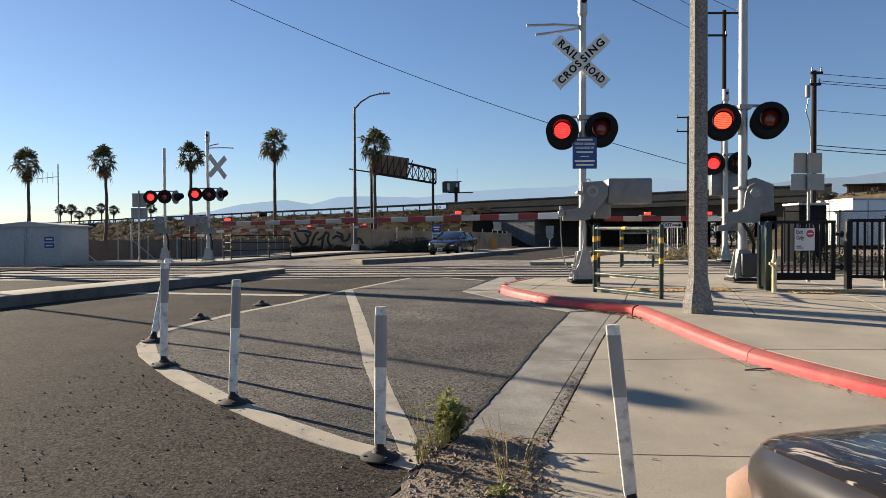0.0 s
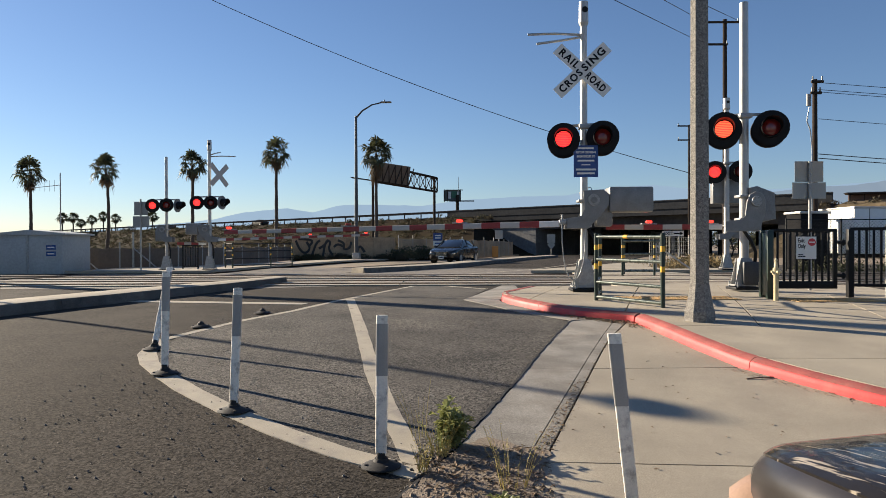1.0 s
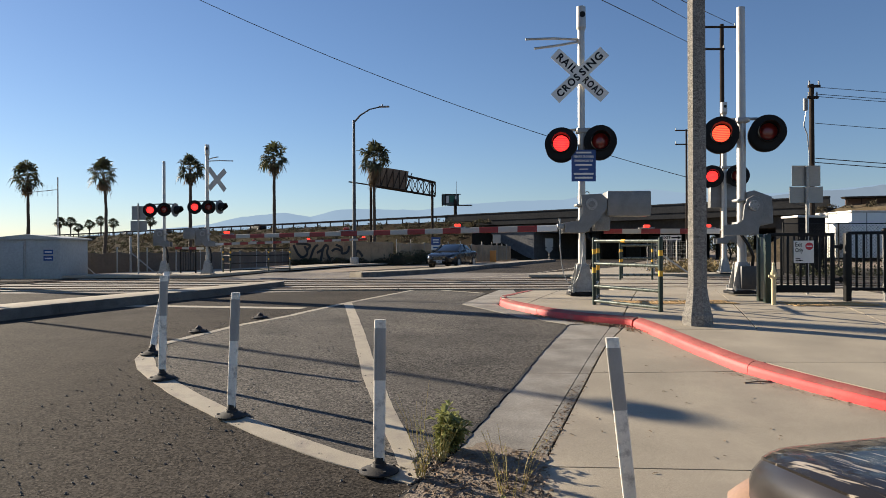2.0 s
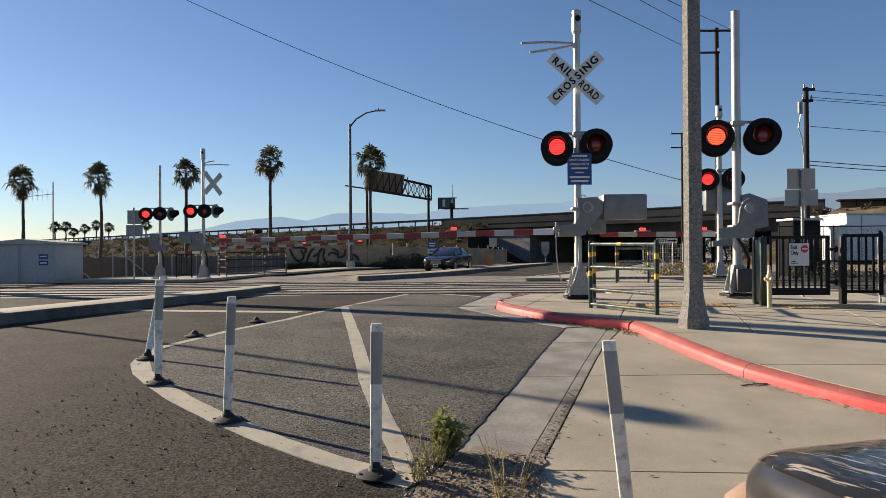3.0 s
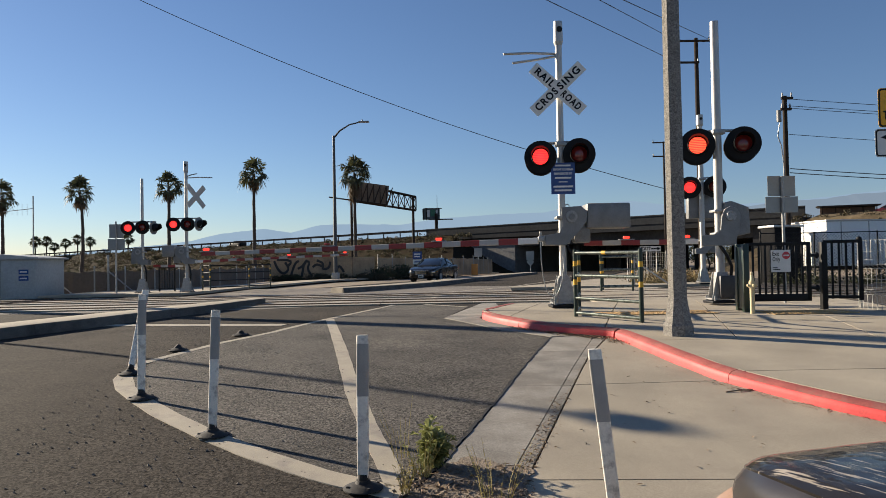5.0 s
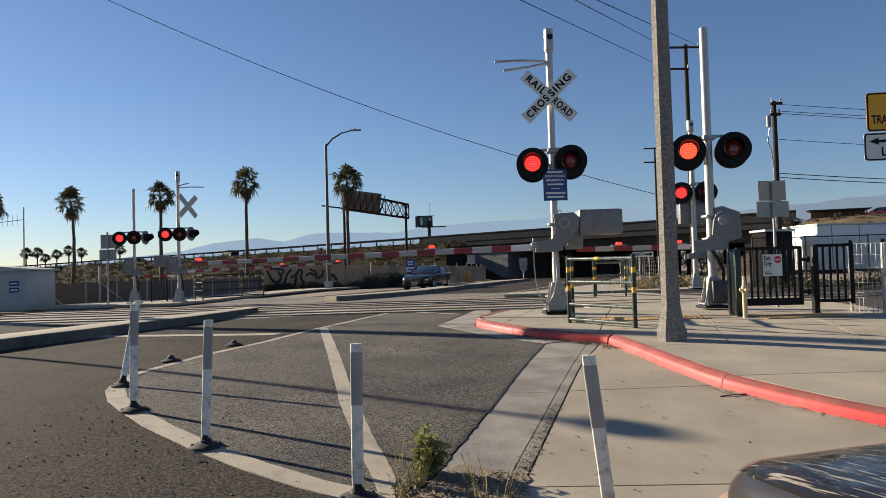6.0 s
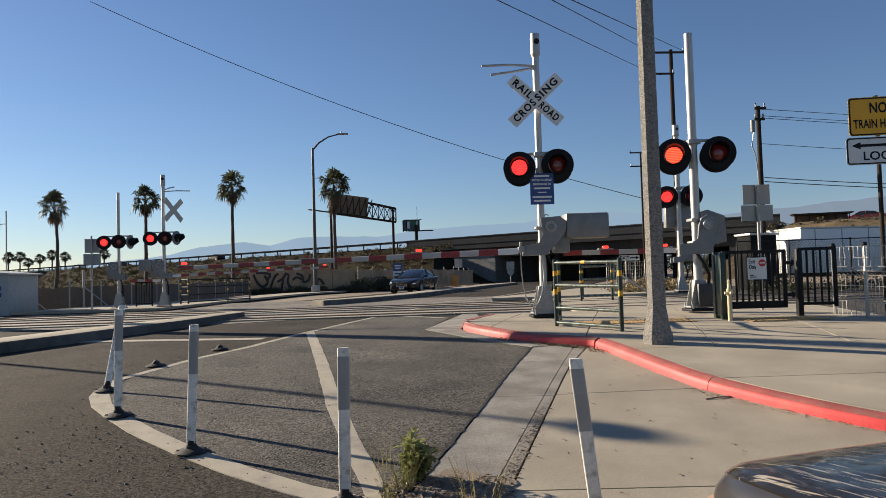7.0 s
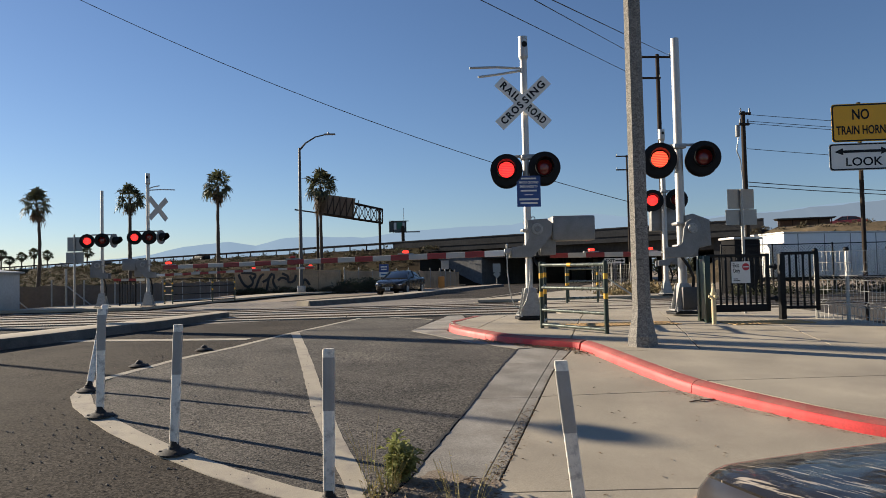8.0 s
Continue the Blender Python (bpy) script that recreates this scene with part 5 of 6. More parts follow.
def truss(a, b, h0, h1, name_depth):
    a, b = Vector(a), Vector(b)
    for dz0, dz1 in ((0, 0), (h0, h1)):
        for off in (0, name_depth):
            part("chord", Shape().cyl(a + Vector((0, off, dz0)), b + Vector((0, off, dz1)), 0.12, seg=6), WOOD_POLE, gantry, smooth=False)
    n = 11
    for k in range(n):
        p, q = a.lerp(b, k / n), a.lerp(b, (k + 1) / n)
        ha, hb = h0 + (h1 - h0) * k / n, h0 + (h1 - h0) * (k + 1) / n
        part("lattice", Shape().cyl(p, p + Vector((0, 0, ha)), 0.07, seg=6), WOOD_POLE, gantry)
        part("lattice", Shape().cyl(p, q + Vector((0, 0, hb)), 0.06, seg=6), WOOD_POLE, gantry)
        part("lattice", Shape().cyl(p + Vector((0, 0, ha)), q, 0.06, seg=6), WOOD_POLE, gantry)
    part("lattice", Shape().cyl(b, b + Vector((0, 0, h1)), 0.1, seg=6), WOOD_POLE, gantry)


truss((0, 0, 6.0), (9.35, 2.0, 4.6), 2.6, 2.0, 1.2)
part("post", Shape().cyl((0, 0.5, -4), (0, 0.5, 8.6), 0.2, 0.18, 12), WOOD_POLE, gantry)
part("post", Shape().cyl((8.9, 2.2, -3), (8.9, 2.2, 6.6), 0.2, 0.18, 12), WOOD_POLE, gantry)
part("sign_panel", Shape().box((2.75, 0.15, 7.0), (5.2, 0.12, 2.9), pose(0, 0, 0, 0, 8, 8)), mat("sign_back_brown", (0.2, 0.145, 0.1), 0.7, var=0.25, scale=0.6, fine=5), gantry, "dark sign panels seen from behind", smooth=False)
for k in range(6):
    part("stiffener", Shape().box((0.6 + k * 0.9, -0.42 + k * 0.12, 7.25 - k * 0.125), (0.12, 0.1, 2.8)), WOOD_POLE, gantry, smooth=False)
    part("lattice", Shape().cyl((0.6 + k * 0.9, -0.46 + k * 0.12, 5.9 - k * 0.125), (1.5 + k * 0.9, -0.34 + k * 0.12, 8.4 - k * 0.125), 0.07, seg=6), WOOD_POLE, gantry, smooth=False)
part("walkway", Shape().box((1.0, -0.5, 5.85), (8.2, 0.8, 0.12), pose(0, 0, 0, 0, 8, 8)), WOOD_POLE, gantry, smooth=False)

bb = thing("billboard", Matrix.Translation((2.3, 130, 3.0)), "small dark billboard on a post seen from behind", "billboard")
part("post", Shape().cyl((0.1, 0, 0), (0.1, 0, 8.0), 0.3, 0.3, 12), WOOD_POLE, bb)
part("panel", Shape().box((-0.85, 0.3, 7.9), (3.2, 0.15, 2.0)), mat("billboard_back", (0.09, 0.11, 0.11), 0.7, var=0.3, scale=0.8, fine=5), bb, smooth=False)
for x, w, z, h, mm in ((-1.35, 0.5, 8.0, 1.3, SIGN_WHITE), (0.25, 0.4, 8.2, 0.9, SIGN_WHITE), (-0.5, 0.9, 8.1, 1.2, mat("faded_green_panel", (0.05, 0.16, 0.1), 0.7, var=0.2))):
    part("panel_piece", Shape().box((x, 0.18, z), (w, 0.06, h)), mm, bb, smooth=False)
part("frame_bar", Shape().box((-0.5, 0.1, 8.95), (3.3, 0.12, 0.14)), WOOD_POLE, bb, smooth=False)
part("catwalk", Shape().box((0.9, -0.6, 6.85), (4.6, 0.9, 0.15)), WOOD_POLE, bb, smooth=False)
for x in (-2.3, -1.7, 0.7):
    part("frame_bar", Shape().box((x, 0, 7.9), (0.12, 0.12, 2.3)), WOOD_POLE, bb, smooth=False)
part("aerial", Shape().cyl((0.3, 0, 8), (0.3, 0, 11.4), 0.06, 0.04, 6), GALV, bb)


# ---- utility poles and wires ----
def utility_pole(x, y, z0, z1, arms, label, r=0.16):
    p = thing("utility_pole", pose(x, y, z0), label, "utility pole", "utility poles")
    h = z1 - z0
    part("pole", Shape().cyl((0, 0, 0), (0, 0, h), r, r * 0.75, 12), WOOD_POLE, p, "weathered dark timber pole")
    for dz, x0, x1 in arms:
        a = part("crossarm", Shape().box(((x0 + x1) / 2, -r, h - dz), (x1 - x0, 0.1, 0.11), bevel=0.01), WOOD_POLE, p)
        for xx in (x0 + 0.06, x1 - 0.06):
            part("insulator", Shape().cyl((xx, -r, h - dz + 0.05), (xx, -r, h - dz + 0.24), 0.04, 0.028, 8), GREY, a)
    return p


up1 = utility_pole(15.9, 30, 0.5, 8.7, ((0.12, -0.22, 0.3), (0.6, -0.25, 0.22)), "dark timber utility pole with fittings at its top", 0.125)
part("transformer", Shape().cyl((-0.32, -0.1, 7.05), (-0.32, -0.1, 7.55), 0.1, 0.1, 12), GREY, up1, "small grey canister")
part("riser", Shape().tube([(-0.3, -0.1, 7.0), (-0.42, -0.15, 6.4), (-0.3, -0.2, 6.0), (-0.22, -0.2, 5.2), (-0.22, -0.2, 0.3)], 0.025, 6), GALV, up1, "grey conduit down the pole")
utility_pole(16.06, 40, 0.5, 14.5, ((0.2, -1.2, 0.75), (1.46, -1.2, 0.1)), "tall dark utility pole with two short arms", 0.15)
utility_pole(21.0, 60, 0.4, 11.9, ((0.1, -1.0, 0.5), (1.3, -1.0, 0.5)), "far thin utility pole", 0.1)


def cable(a, b, sag, r, label):
    a, b = Vector(a), Vector(b)
    pts = []
    for k in range(25):
        f = k / 24
        p = a.lerp(b, f)
        p.z -= sag * 4 * f * (1 - f)
        pts.append(p)
    return solo("overhead_cable", Shape().tube(pts, r, 6), WIRE, label, "cable", "overhead cables")


cable((-13, 30, 13.67), (15.9, 30, 3.39), 0.97, 0.014, "long sagging black overhead cable")
cable((-4.82, 8, 7.8), (15.0, 40, 13.05), 0.0, 0.014, "thin black overhead cable")
cable((-1.23, 8, 6.51), (15.0, 40, 14.3), 0.0, 0.013, "thin black overhead cable")
cable((-0.44, 8, 6.01), (16.8, 40, 14.45), 0.0, 0.013, "thin black overhead cable")
for z0, z1, s in ((8.55, 8.1, 0.1), (8.25, 7.9, 0.12), (8.15, 7.75, 0.14), (7.0, 6.6, 0.2), (5.5, 5.15, 0.25), (5.32, 4.95, 0.25)):
    cable((16.0, 29.9, z0), (40, 34, z1), s, 0.012 if z0 > 6 else 0.018, "black service cable on the timber pole")

# ---- signs on the walkway side ----
sb = thing("back_to_back_signs", pose(6.75, 12.9, rise(12.9) + 0.05), "two grey sign backs on a thin post", "road sign")
part("post", Shape().cyl((0, 0, 0), (0, 0, 2.45), 0.028, seg=10), GALV, sb)
part("plate", Shape().box((0.0, 0.034, 2.27), (0.53, 0.005, 0.38), bevel=0.0), SIGN_BACK, sb, smooth=False)
part("plate", Shape().box((0.0, 0.034, 1.92), (0.62, 0.005, 0.30), bevel=0.0), SIGN_BACK, sb, smooth=False)
nt = thing("train_horn_sign", pose(7.87, 11.0, 0.64, 0, 0, -10), "yellow no-train-horn sign above a white look sign", "road sign")
part("post", Shape().cyl((0, 0.06, 0), (0, 0.06, 3.75), 0.034, seg=12), WOOD_POLE, nt, "dark round post")


def plate(w, h, z, face, edge):
    def rr(ww, hh, r=0.05):
        pts = []
        for cx, cy, a0 in ((ww / 2 - r, hh / 2 - r, 0), (-ww / 2 + r, hh / 2 - r, 90), (-ww / 2 + r, -hh / 2 + r, 180), (ww / 2 - r, -hh / 2 + r, 270)):
            pts += [(cx + r * math.cos(radians(a0 + 22.5 * k)), cy + r * math.sin(radians(a0 + 22.5 * k))) for k in range(5)]
        return pts
    p = part("sign_plate", Shape().prism(rr(w, h), 0, 0.004, pose(0, 0, z, 90, 0, 0)), face, nt, "yellow sheet" if face is SIGN_YELLOW else "white sheet", smooth=False)
    outer, inner = rr(w - 0.02, h - 0.02), rr(w - 0.065, h - 0.065, 0.035)
    rings = [[(x, -0.0045, zz + z) for x, zz in outer], [(x, -0.0065, zz + z) for x, zz in outer], [(x, -0.0065, zz + z) for x, zz in inner], [(x, -0.0045, zz + z) for x, zz in inner]]
    sh = Shape()
    n = len(outer)
    vs = [[sh.bm.verts.new(q) for q in r] for r in rings]
    for a, b in zip(vs, vs[1:]):
        for k in range(n):
            sh.bm.faces.new((a[k], a[(k + 1) % n], b[(k + 1) % n], b[k]))
    part("border", sh, BLACK, p, smooth=False)
    return p


p = plate(0.93, 0.64, 3.40, SIGN_YELLOW, BLACK)
lettering("lettering", "NO", 0.24, pose(0, -0.006, 3.53, 90, 0, 0), BLACK, p, width=0.27, bold=0.005)
lettering("lettering", "TRAIN HORN", 0.2, pose(0, -0.006, 3.27, 90, 0, 0), BLACK, p, width=0.78, bold=0.004)
p = plate(1.05, 0.46, 2.83, SIGN_WHITE, BLACK)
lettering("lettering", "LOOK", 0.2, pose(0.02, -0.006, 2.74, 90, 0, 0), BLACK, p, width=0.58, bold=0.003)
part("arrow", Shape().prism([(-0.44, 0), (-0.3, -0.06), (-0.3, -0.022), (0.3, -0.022), (0.3, -0.06), (0.44, 0), (0.3, 0.06), (0.3, 0.022), (-0.3, 0.022), (-0.3, 0.06)], 0, 0.003, pose(0, -0.0045, 2.92, 90, 0, 0)), BLACK, p)

sl = thing("back_to_back_signs", pose(-12.2, 28.0, 0.65), "two stacked grey sign backs on a thin post across the road", "road sign")
part("post", Shape().cyl((0, 0, 0), (0, 0, 2.9), 0.035, seg=10), GALV, sl)
part("plate", Shape().box((0.0, 0.045, 2.52), (0.56, 0.01, 0.55)), SIGN_BACK, sl, smooth=False)
part("plate", Shape().box((0.0, 0.045, 2.0), (0.66, 0.01, 0.42)), SIGN_BACK, sl, smooth=False)
lg = thing("swing_gate", pose(-10.75, 29.5, 0.68), "small black barred gate across the road", "gate", "walkway gates")
for x in (-0.32, 0.32):
    part("stile", Shape().box((x, 0, 0.52), (0.05, 0.05, 1.04)), BLACK, lg)
for z in (0.12, 1.0):
    part("rail", Shape().box((0, 0, z), (0.6, 0.04, 0.05)), BLACK, lg)
for k in range(5):
    part("bar", Shape().box((-0.21 + k * 0.105, 0, 0.55), (0.025, 0.02, 0.85)), BLACK, lg)
# ---- welded wire fence beside the walkway ----
mf = thing("wire_fence", Matrix.Translation((7.17, 11.35, rise(11.35) + 0.05)), "pale galvanised welded wire fence with folded ribs", "fence")
F0 = Vector((7.17, 11.35, rise(11.35) + 0.05))
line = [Vector((7.17, 11.35, 0)), Vector((7.26, 10.67, 0)), Vector((7.18, 9.6, 0)), Vector((7.0, 8.3, 0)), Vector((6.8, 6.9, 0))]
for k, (a, b) in enumerate(zip(line, line[1:])):
    d = b - a
    u = d.normalized()
    nrm = Vector((-u.y, u.x, 0))
    if nrm.x > 0:
        nrm = -nrm
    prof = ((0.02, 0), (0.30, 0), (0.34, 0.06), (0.38, 0), (0.72, 0), (0.79, 0.11), (0.86, 0), (1.18, 0))
    sh = Shape()
    n = int(d.length / 0.09)
    for i in range(n + 1):
        q = a + d * (i / n)
        q.z = rise(q.y) + 0.06
        sh.tube([q - F0 + nrm * o + Vector((0, 0, z)) for z, o in prof], 0.0045, 4)
    for z, o in prof + ((0.16, 0), (0.55, 0), (1.0, 0)):
        pa, pb = a.copy(), b.copy()
        pa.z, pb.z = rise(a.y) + 0.06 + z, rise(b.y) + 0.06 + z
        sh.tube([pa - F0 + nrm * o, pb - F0 + nrm * o], 0.0045, 3)
    tagged(part("wire_panel", sh, ZINC, mf, "folded wire mesh panel", smooth=False), kind="stuff")
    q = a.copy()
    q.z = rise(q.y)
    part("post", Shape().box(q - F0 + Vector((0.03, 0, 0.63)), (0.045, 0.045, 1.26), bevel=0.005), ZINC, mf, "square steel post")
    part("post_cap", Shape().ball(q - F0 + Vector((0.03, 0, 1.27)), (0.045, 0.045, 0.04)), BLACK, mf)

# ---- yard past the walkway: trailer, cabinet, chain-link fence ----
tr = thing("box_trailer", pose(16.42, 28, 0.55, 0, 0, 6), "white box trailer parked behind a chain-link fence", "trailer")
part("body", Shape().box((5.0, 1.25, 1.62), (10, 2.5, 1.85), bevel=0.03), WHITE_PANEL, tr, "white panelled box body")
for k in range(8):
    part("seam", Shape().box((0.65 + k * 1.25, -0.008, 1.62), (0.03, 0.012, 1.78)), GREY, tr)
part("roof_rail", Shape().box((5.0, 1.25, 2.56), (10.06, 2.56, 0.08), bevel=0.015), ALU, tr)
part("badge", Shape().box((-0.008, 1.9, 2.2), (0.012, 0.22, 0.26), bevel=0.0), SIGN_BLUE, tr)
for x in (5.5, 6.6):
    w = part("wheel", Shape().cyl((x, -0.02, 0.36), (x, 0.22, 0.36), 0.36, seg=24), RUBBER, tr, "black tyre")
    part("rim", Shape().cyl((x, -0.03, 0.36), (x, 0.1, 0.36), 0.2, seg=20), WHITE_PANEL, w)
part("chassis", Shape().box((5.0, 1.25, 0.62), (9.6, 1.6, 0.16)), BLACK, tr)
cb = thing("equipment_cabinet", pose(14.9, 28.4, 0.53, 0, 0, 6), "dark equipment cabinet with a pale roof", "cabinet")
part("body", Shape().box((0.15, 0.5, 1.2), (1.2, 1.0, 2.3), bevel=0.03), RAIL_DARK, cb)
for k in range(8):
    part("louvre", Shape().box((0.15, -0.01, 0.5 + k * 0.2), (1.0, 0.03, 0.05)), BLACK, cb)
part("roof", Shape().box((0.15, 0.5, 2.4), (1.35, 1.15, 0.1), bevel=0.02), ALU, cb)
cf = thing("chain_link_fence", pose(9.9, 19.5, 0.62), "dark chain-link fence on steel posts", "fence")
CL = [Vector((3.0, 6.9, 0)), Vector((5.2, 7.1, 0)), Vector((7.5, 6.8, 0)), Vector((10.2, 6.2, 0)), Vector((13, 5.6, 0))]
for a, b in zip(CL, CL[1:]):
    d = b - a
    part("post", Shape().cyl(a, a + Vector((0, 0, 2.0)), 0.03, seg=8), BLACK, cf)
    part("top_rail", Shape().cyl(a + Vector((0, 0, 1.95)), b + Vector((0, 0, 1.95)), 0.02, seg=8), BLACK, cf)
    sh = Shape()
    n = int(d.length / 0.12)
    for i in range(-14, n):
        for s in (1, -1):
            x0, x1, z0, z1 = i * 0.12, i * 0.12 + 1.85, 0.05, 1.9
            if s < 0:
                z0, z1 = z1, z0
            f0, f1 = max(0, x0 / d.length), min(1, x1 / d.length)
            if f1 <= f0:
                continue
            ka, kb = (f0 * d.length - x0) / 1.85, (f1 * d.length - x0) / 1.85
            sh.tube([a + d * f0 + Vector((0, 0, z0 + (z1 - z0) * ka)), a + d * f1 + Vector((0, 0, z0 + (z1 - z0) * kb))], 0.004, 3)
    tagged(part("mesh_wire", sh, BLACK, cf, smooth=False), kind="stuff")

# ---- across the road: shed, screened fence, painted wall ----
sd = thing("signal_shed", pose(-16.2, 27.2, 0.57, 0, 0, 3), "pale blue-grey metal signal shed with a low roof", "shed")
part("wall", Shape().box((0, 1.2, 0.78), (2.5, 2.4, 1.56), bevel=0.01), SHED, sd, "plain metal cladding")
part("roof", Shape().prism([(-1.4, 1.54), (1.4, 1.54), (1.4, 1.6), (0, 1.74), (-1.4, 1.6)], -2.5, 0.1, pose(0, 0, 0, 90, 0, 0)), SHED, sd, "low pitched metal roof", smooth=False)
part("door", Shape().box((-0.55, -0.01, 0.72), (0.85, 0.03, 1.35), bevel=0.006), SHED, sd)
part("corner_post", Shape().box((-0.05, -0.012, 0.78), (0.05, 0.03, 1.54)), GALV, sd)
for z in (1.05, 0.8):
    n_ = part("notice", Shape().box((0.82, -0.012, z), (0.36, 0.012, 0.18)), SIGN_BLUE, sd, "small blue notice")
    part("text_bar", Shape().box((0.82, -0.02, z), (0.26, 0.006, 0.05)), SIGN_WHITE, n_)
sd2 = thing("signal_shed", pose(-19.0, 27.6, 0.57, 0, 0, 3), "pale blue-grey metal cabinet beside the shed", "shed")
part("wall", Shape().box((0, 1.0, 0.75), (2.6, 2.0, 1.5), bevel=0.01), SHED, sd2)
part("roof", Shape().box((0, 1.0, 1.53), (2.75, 2.2, 0.08), bevel=0.01), SHED, sd2)


def screen_fence(pts, h, material, label, bays):
    o = Vector((pts[0][0], pts[0][1], rise(pts[0][1])))
    f = thing("screen_fence", Matrix.Translation(o), label, "fence", "screened fences")
    rnd = random.Random(int(h * 100))
    for (ax, ay), (bx, by) in zip(pts, pts[1:]):
        n = bays
        for k in range(n):
            a = Vector((ax + (bx - ax) * k / n, ay + (by - ay) * k / n, 0))
            b = Vector((ax + (bx - ax) * (k + 1) / n, ay + (by - ay) * (k + 1) / n, 0))
            a.z, b.z = rise(a.y), rise(b.y)
            part("post", Shape().cyl(a - o, a - o + Vector((0, 0, h + rnd.uniform(0.05, 0.3))), 0.035, seg=8), GALV, f, "grey steel post")
            u = (b - a).normalized()
            nr = Vector((-u.y, u.x, 0))
            rings = []
            for i in range(7):
                q = a.lerp(b, i / 6) - o
                sag = -0.06 * math.sin(math.pi * i / 6) * rnd.uniform(0.3, 1.6)
                bow = 0.05 * math.sin(math.pi * i / 3) * rnd.uniform(-1, 1)
                rings.append([q + nr * (bow + 0.02) + Vector((0, 0, 0.03)), q + nr * (bow * 0.5 + 0.02) + Vector((0, 0, h + sag)), q + nr * (bow * 0.5 - 0.01) + Vector((0, 0, h + sag)), q + nr * (bow - 0.01) + Vector((0, 0, 0.03))])
            part("screen", Shape().loft(rings), material, f, smooth=False)
    return f


screen_fence([(-26, 27.5), (-17.0, 30.5), (-12.6, 33.0), (-11.2, 42), (-11.4, 52)], 1.05, SCREEN, "chain-link fence with sagging brown privacy screen", 4)
for x, y in ((-16.4, 30.7), (-14.3, 32.0)):
    cp = thing("fence_post", pose(x, y, rise(y)), "tall grey fence post with a brace", "fence post", "tall fence posts")
    part("post", Shape().cyl((0, 0, 0), (0, 0, 1.75), 0.05, seg=10), GALV, cp)
    part("brace", Shape().cyl((0.05, -0.05, 1.0), (1.2, -0.1, 0.05), 0.03, seg=8), GALV, cp)
wl = thing("painted_wall", Matrix.Translation((-11.4, 52, 0.55)), "tan wall with faded dark spray-painted shapes", "wall")
WP = [(0, 0), (2.0, 0.2), (4.0, 0.3), (6.0, 0.6), (7.6, 2.0)]
for (ax, ay), (bx, by) in zip(WP, WP[1:]):
    part("panel", Shape().loft([[(x, y, 0), (x, y, 1.72), (x, y + 0.15, 1.72), (x, y + 0.15, 0)] for x, y in ((ax + 0.02, ay), (bx - 0.02, by))]), TAN_WALL, wl, smooth=False)
for pts in ([(0.3, 1.5), (0.6, 0.8), (1.0, 0.5), (1.4, 0.9), (1.1, 1.4)], [(1.5, 0.4), (1.8, 1.3), (2.1, 1.5)], [(2.3, 0.3), (2.5, 1.5), (2.9, 1.4), (2.7, 0.9), (3.0, 0.4)], [(3.4, 1.5), (3.9, 1.3), (3.8, 0.8), (4.3, 0.9), (4.4, 1.4)], [(4.8, 0.4), (5.0, 1.2), (5.4, 0.6)], [(0.5, 1.6), (1.2, 1.58), (1.6, 1.45), (1.3, 1.1)], [(2.0, 0.9), (2.4, 1.1), (2.7, 1.55)], [(3.1, 1.0), (3.4, 1.25), (3.9, 1.0)]):
    sh = Shape().tube([(x, -0.03 + 0.08 * x, z) for x, z in smooth_line(pts, 2)], 0.09, 6)
    for v in sh.bm.verts:
        v.co.y = 0.08 * v.co.x - 0.03 + (v.co.y - 0.08 * v.co.x + 0.03) * 0.06
    part("spray_mark", sh, SPRAY, wl)
screen_fence([(-3.6, 54.5), (0.5, 62), (5.0, 71), (8.0, 82)], 1.7, TAN_WALL, "tan boarded fence along the far road", 4)


# ---- brush ----
def brush(name, spots, material, label, leaf=0.16, per=26):
    rnd = random.Random(len(spots))
    vs, fs = [], []
    for x, y, z, r in spots:
        for _ in range(per):
            a, e = rnd.uniform(0, 6.28), rnd.uniform(0.05, 1.5)
            k = r * rnd.uniform(0.35, 1.0)
            p = Vector((x + k * math.cos(a) * math.cos(e), y + k * math.sin(a) * math.cos(e), z + k * math.sin(e) * 0.8))
            t = Vector((rnd.uniform(-1, 1), rnd.uniform(-1, 1), rnd.uniform(-0.2, 1.3))).normalized()
            s = t.cross(Vector((rnd.uniform(-1, 1), rnd.uniform(-1, 1), rnd.uniform(-1, 1)))).normalized()
            L, w = leaf * (r ** 0.5) * rnd.uniform(1.2, 2.4), leaf * (r ** 0.5) * rnd.uniform(0.35, 0.7)
            n = len(vs)
            vs += [p - s * w, p + s * w, p + t * L + s * w * 0.3, p + t * L - s * w * 0.3]
            fs.append((n, n + 1, n + 2, n + 3))
    me = bpy.data.meshes.new(name)
    me.from_pydata(vs, [], fs)
    me.materials.append(material)
    return tagged(new(name, me), label, "brush", kind="stuff")


rnd = random.Random(11)
SL = BANK


def slope_spots(count, s0, s1, r0, r1):
    out = []
    for _ in range(count):
        s, n = rnd.uniform(s0, s1), rnd.uniform(1.0, 16.5)
        z = float(np.interp(n, [a for a, _ in SL[::-1]], [b for _, b in SL[::-1]]))
        q = fw(s, n, z - 0.1)
        out.append((*q, rnd.uniform(r0, r1)))
    return out


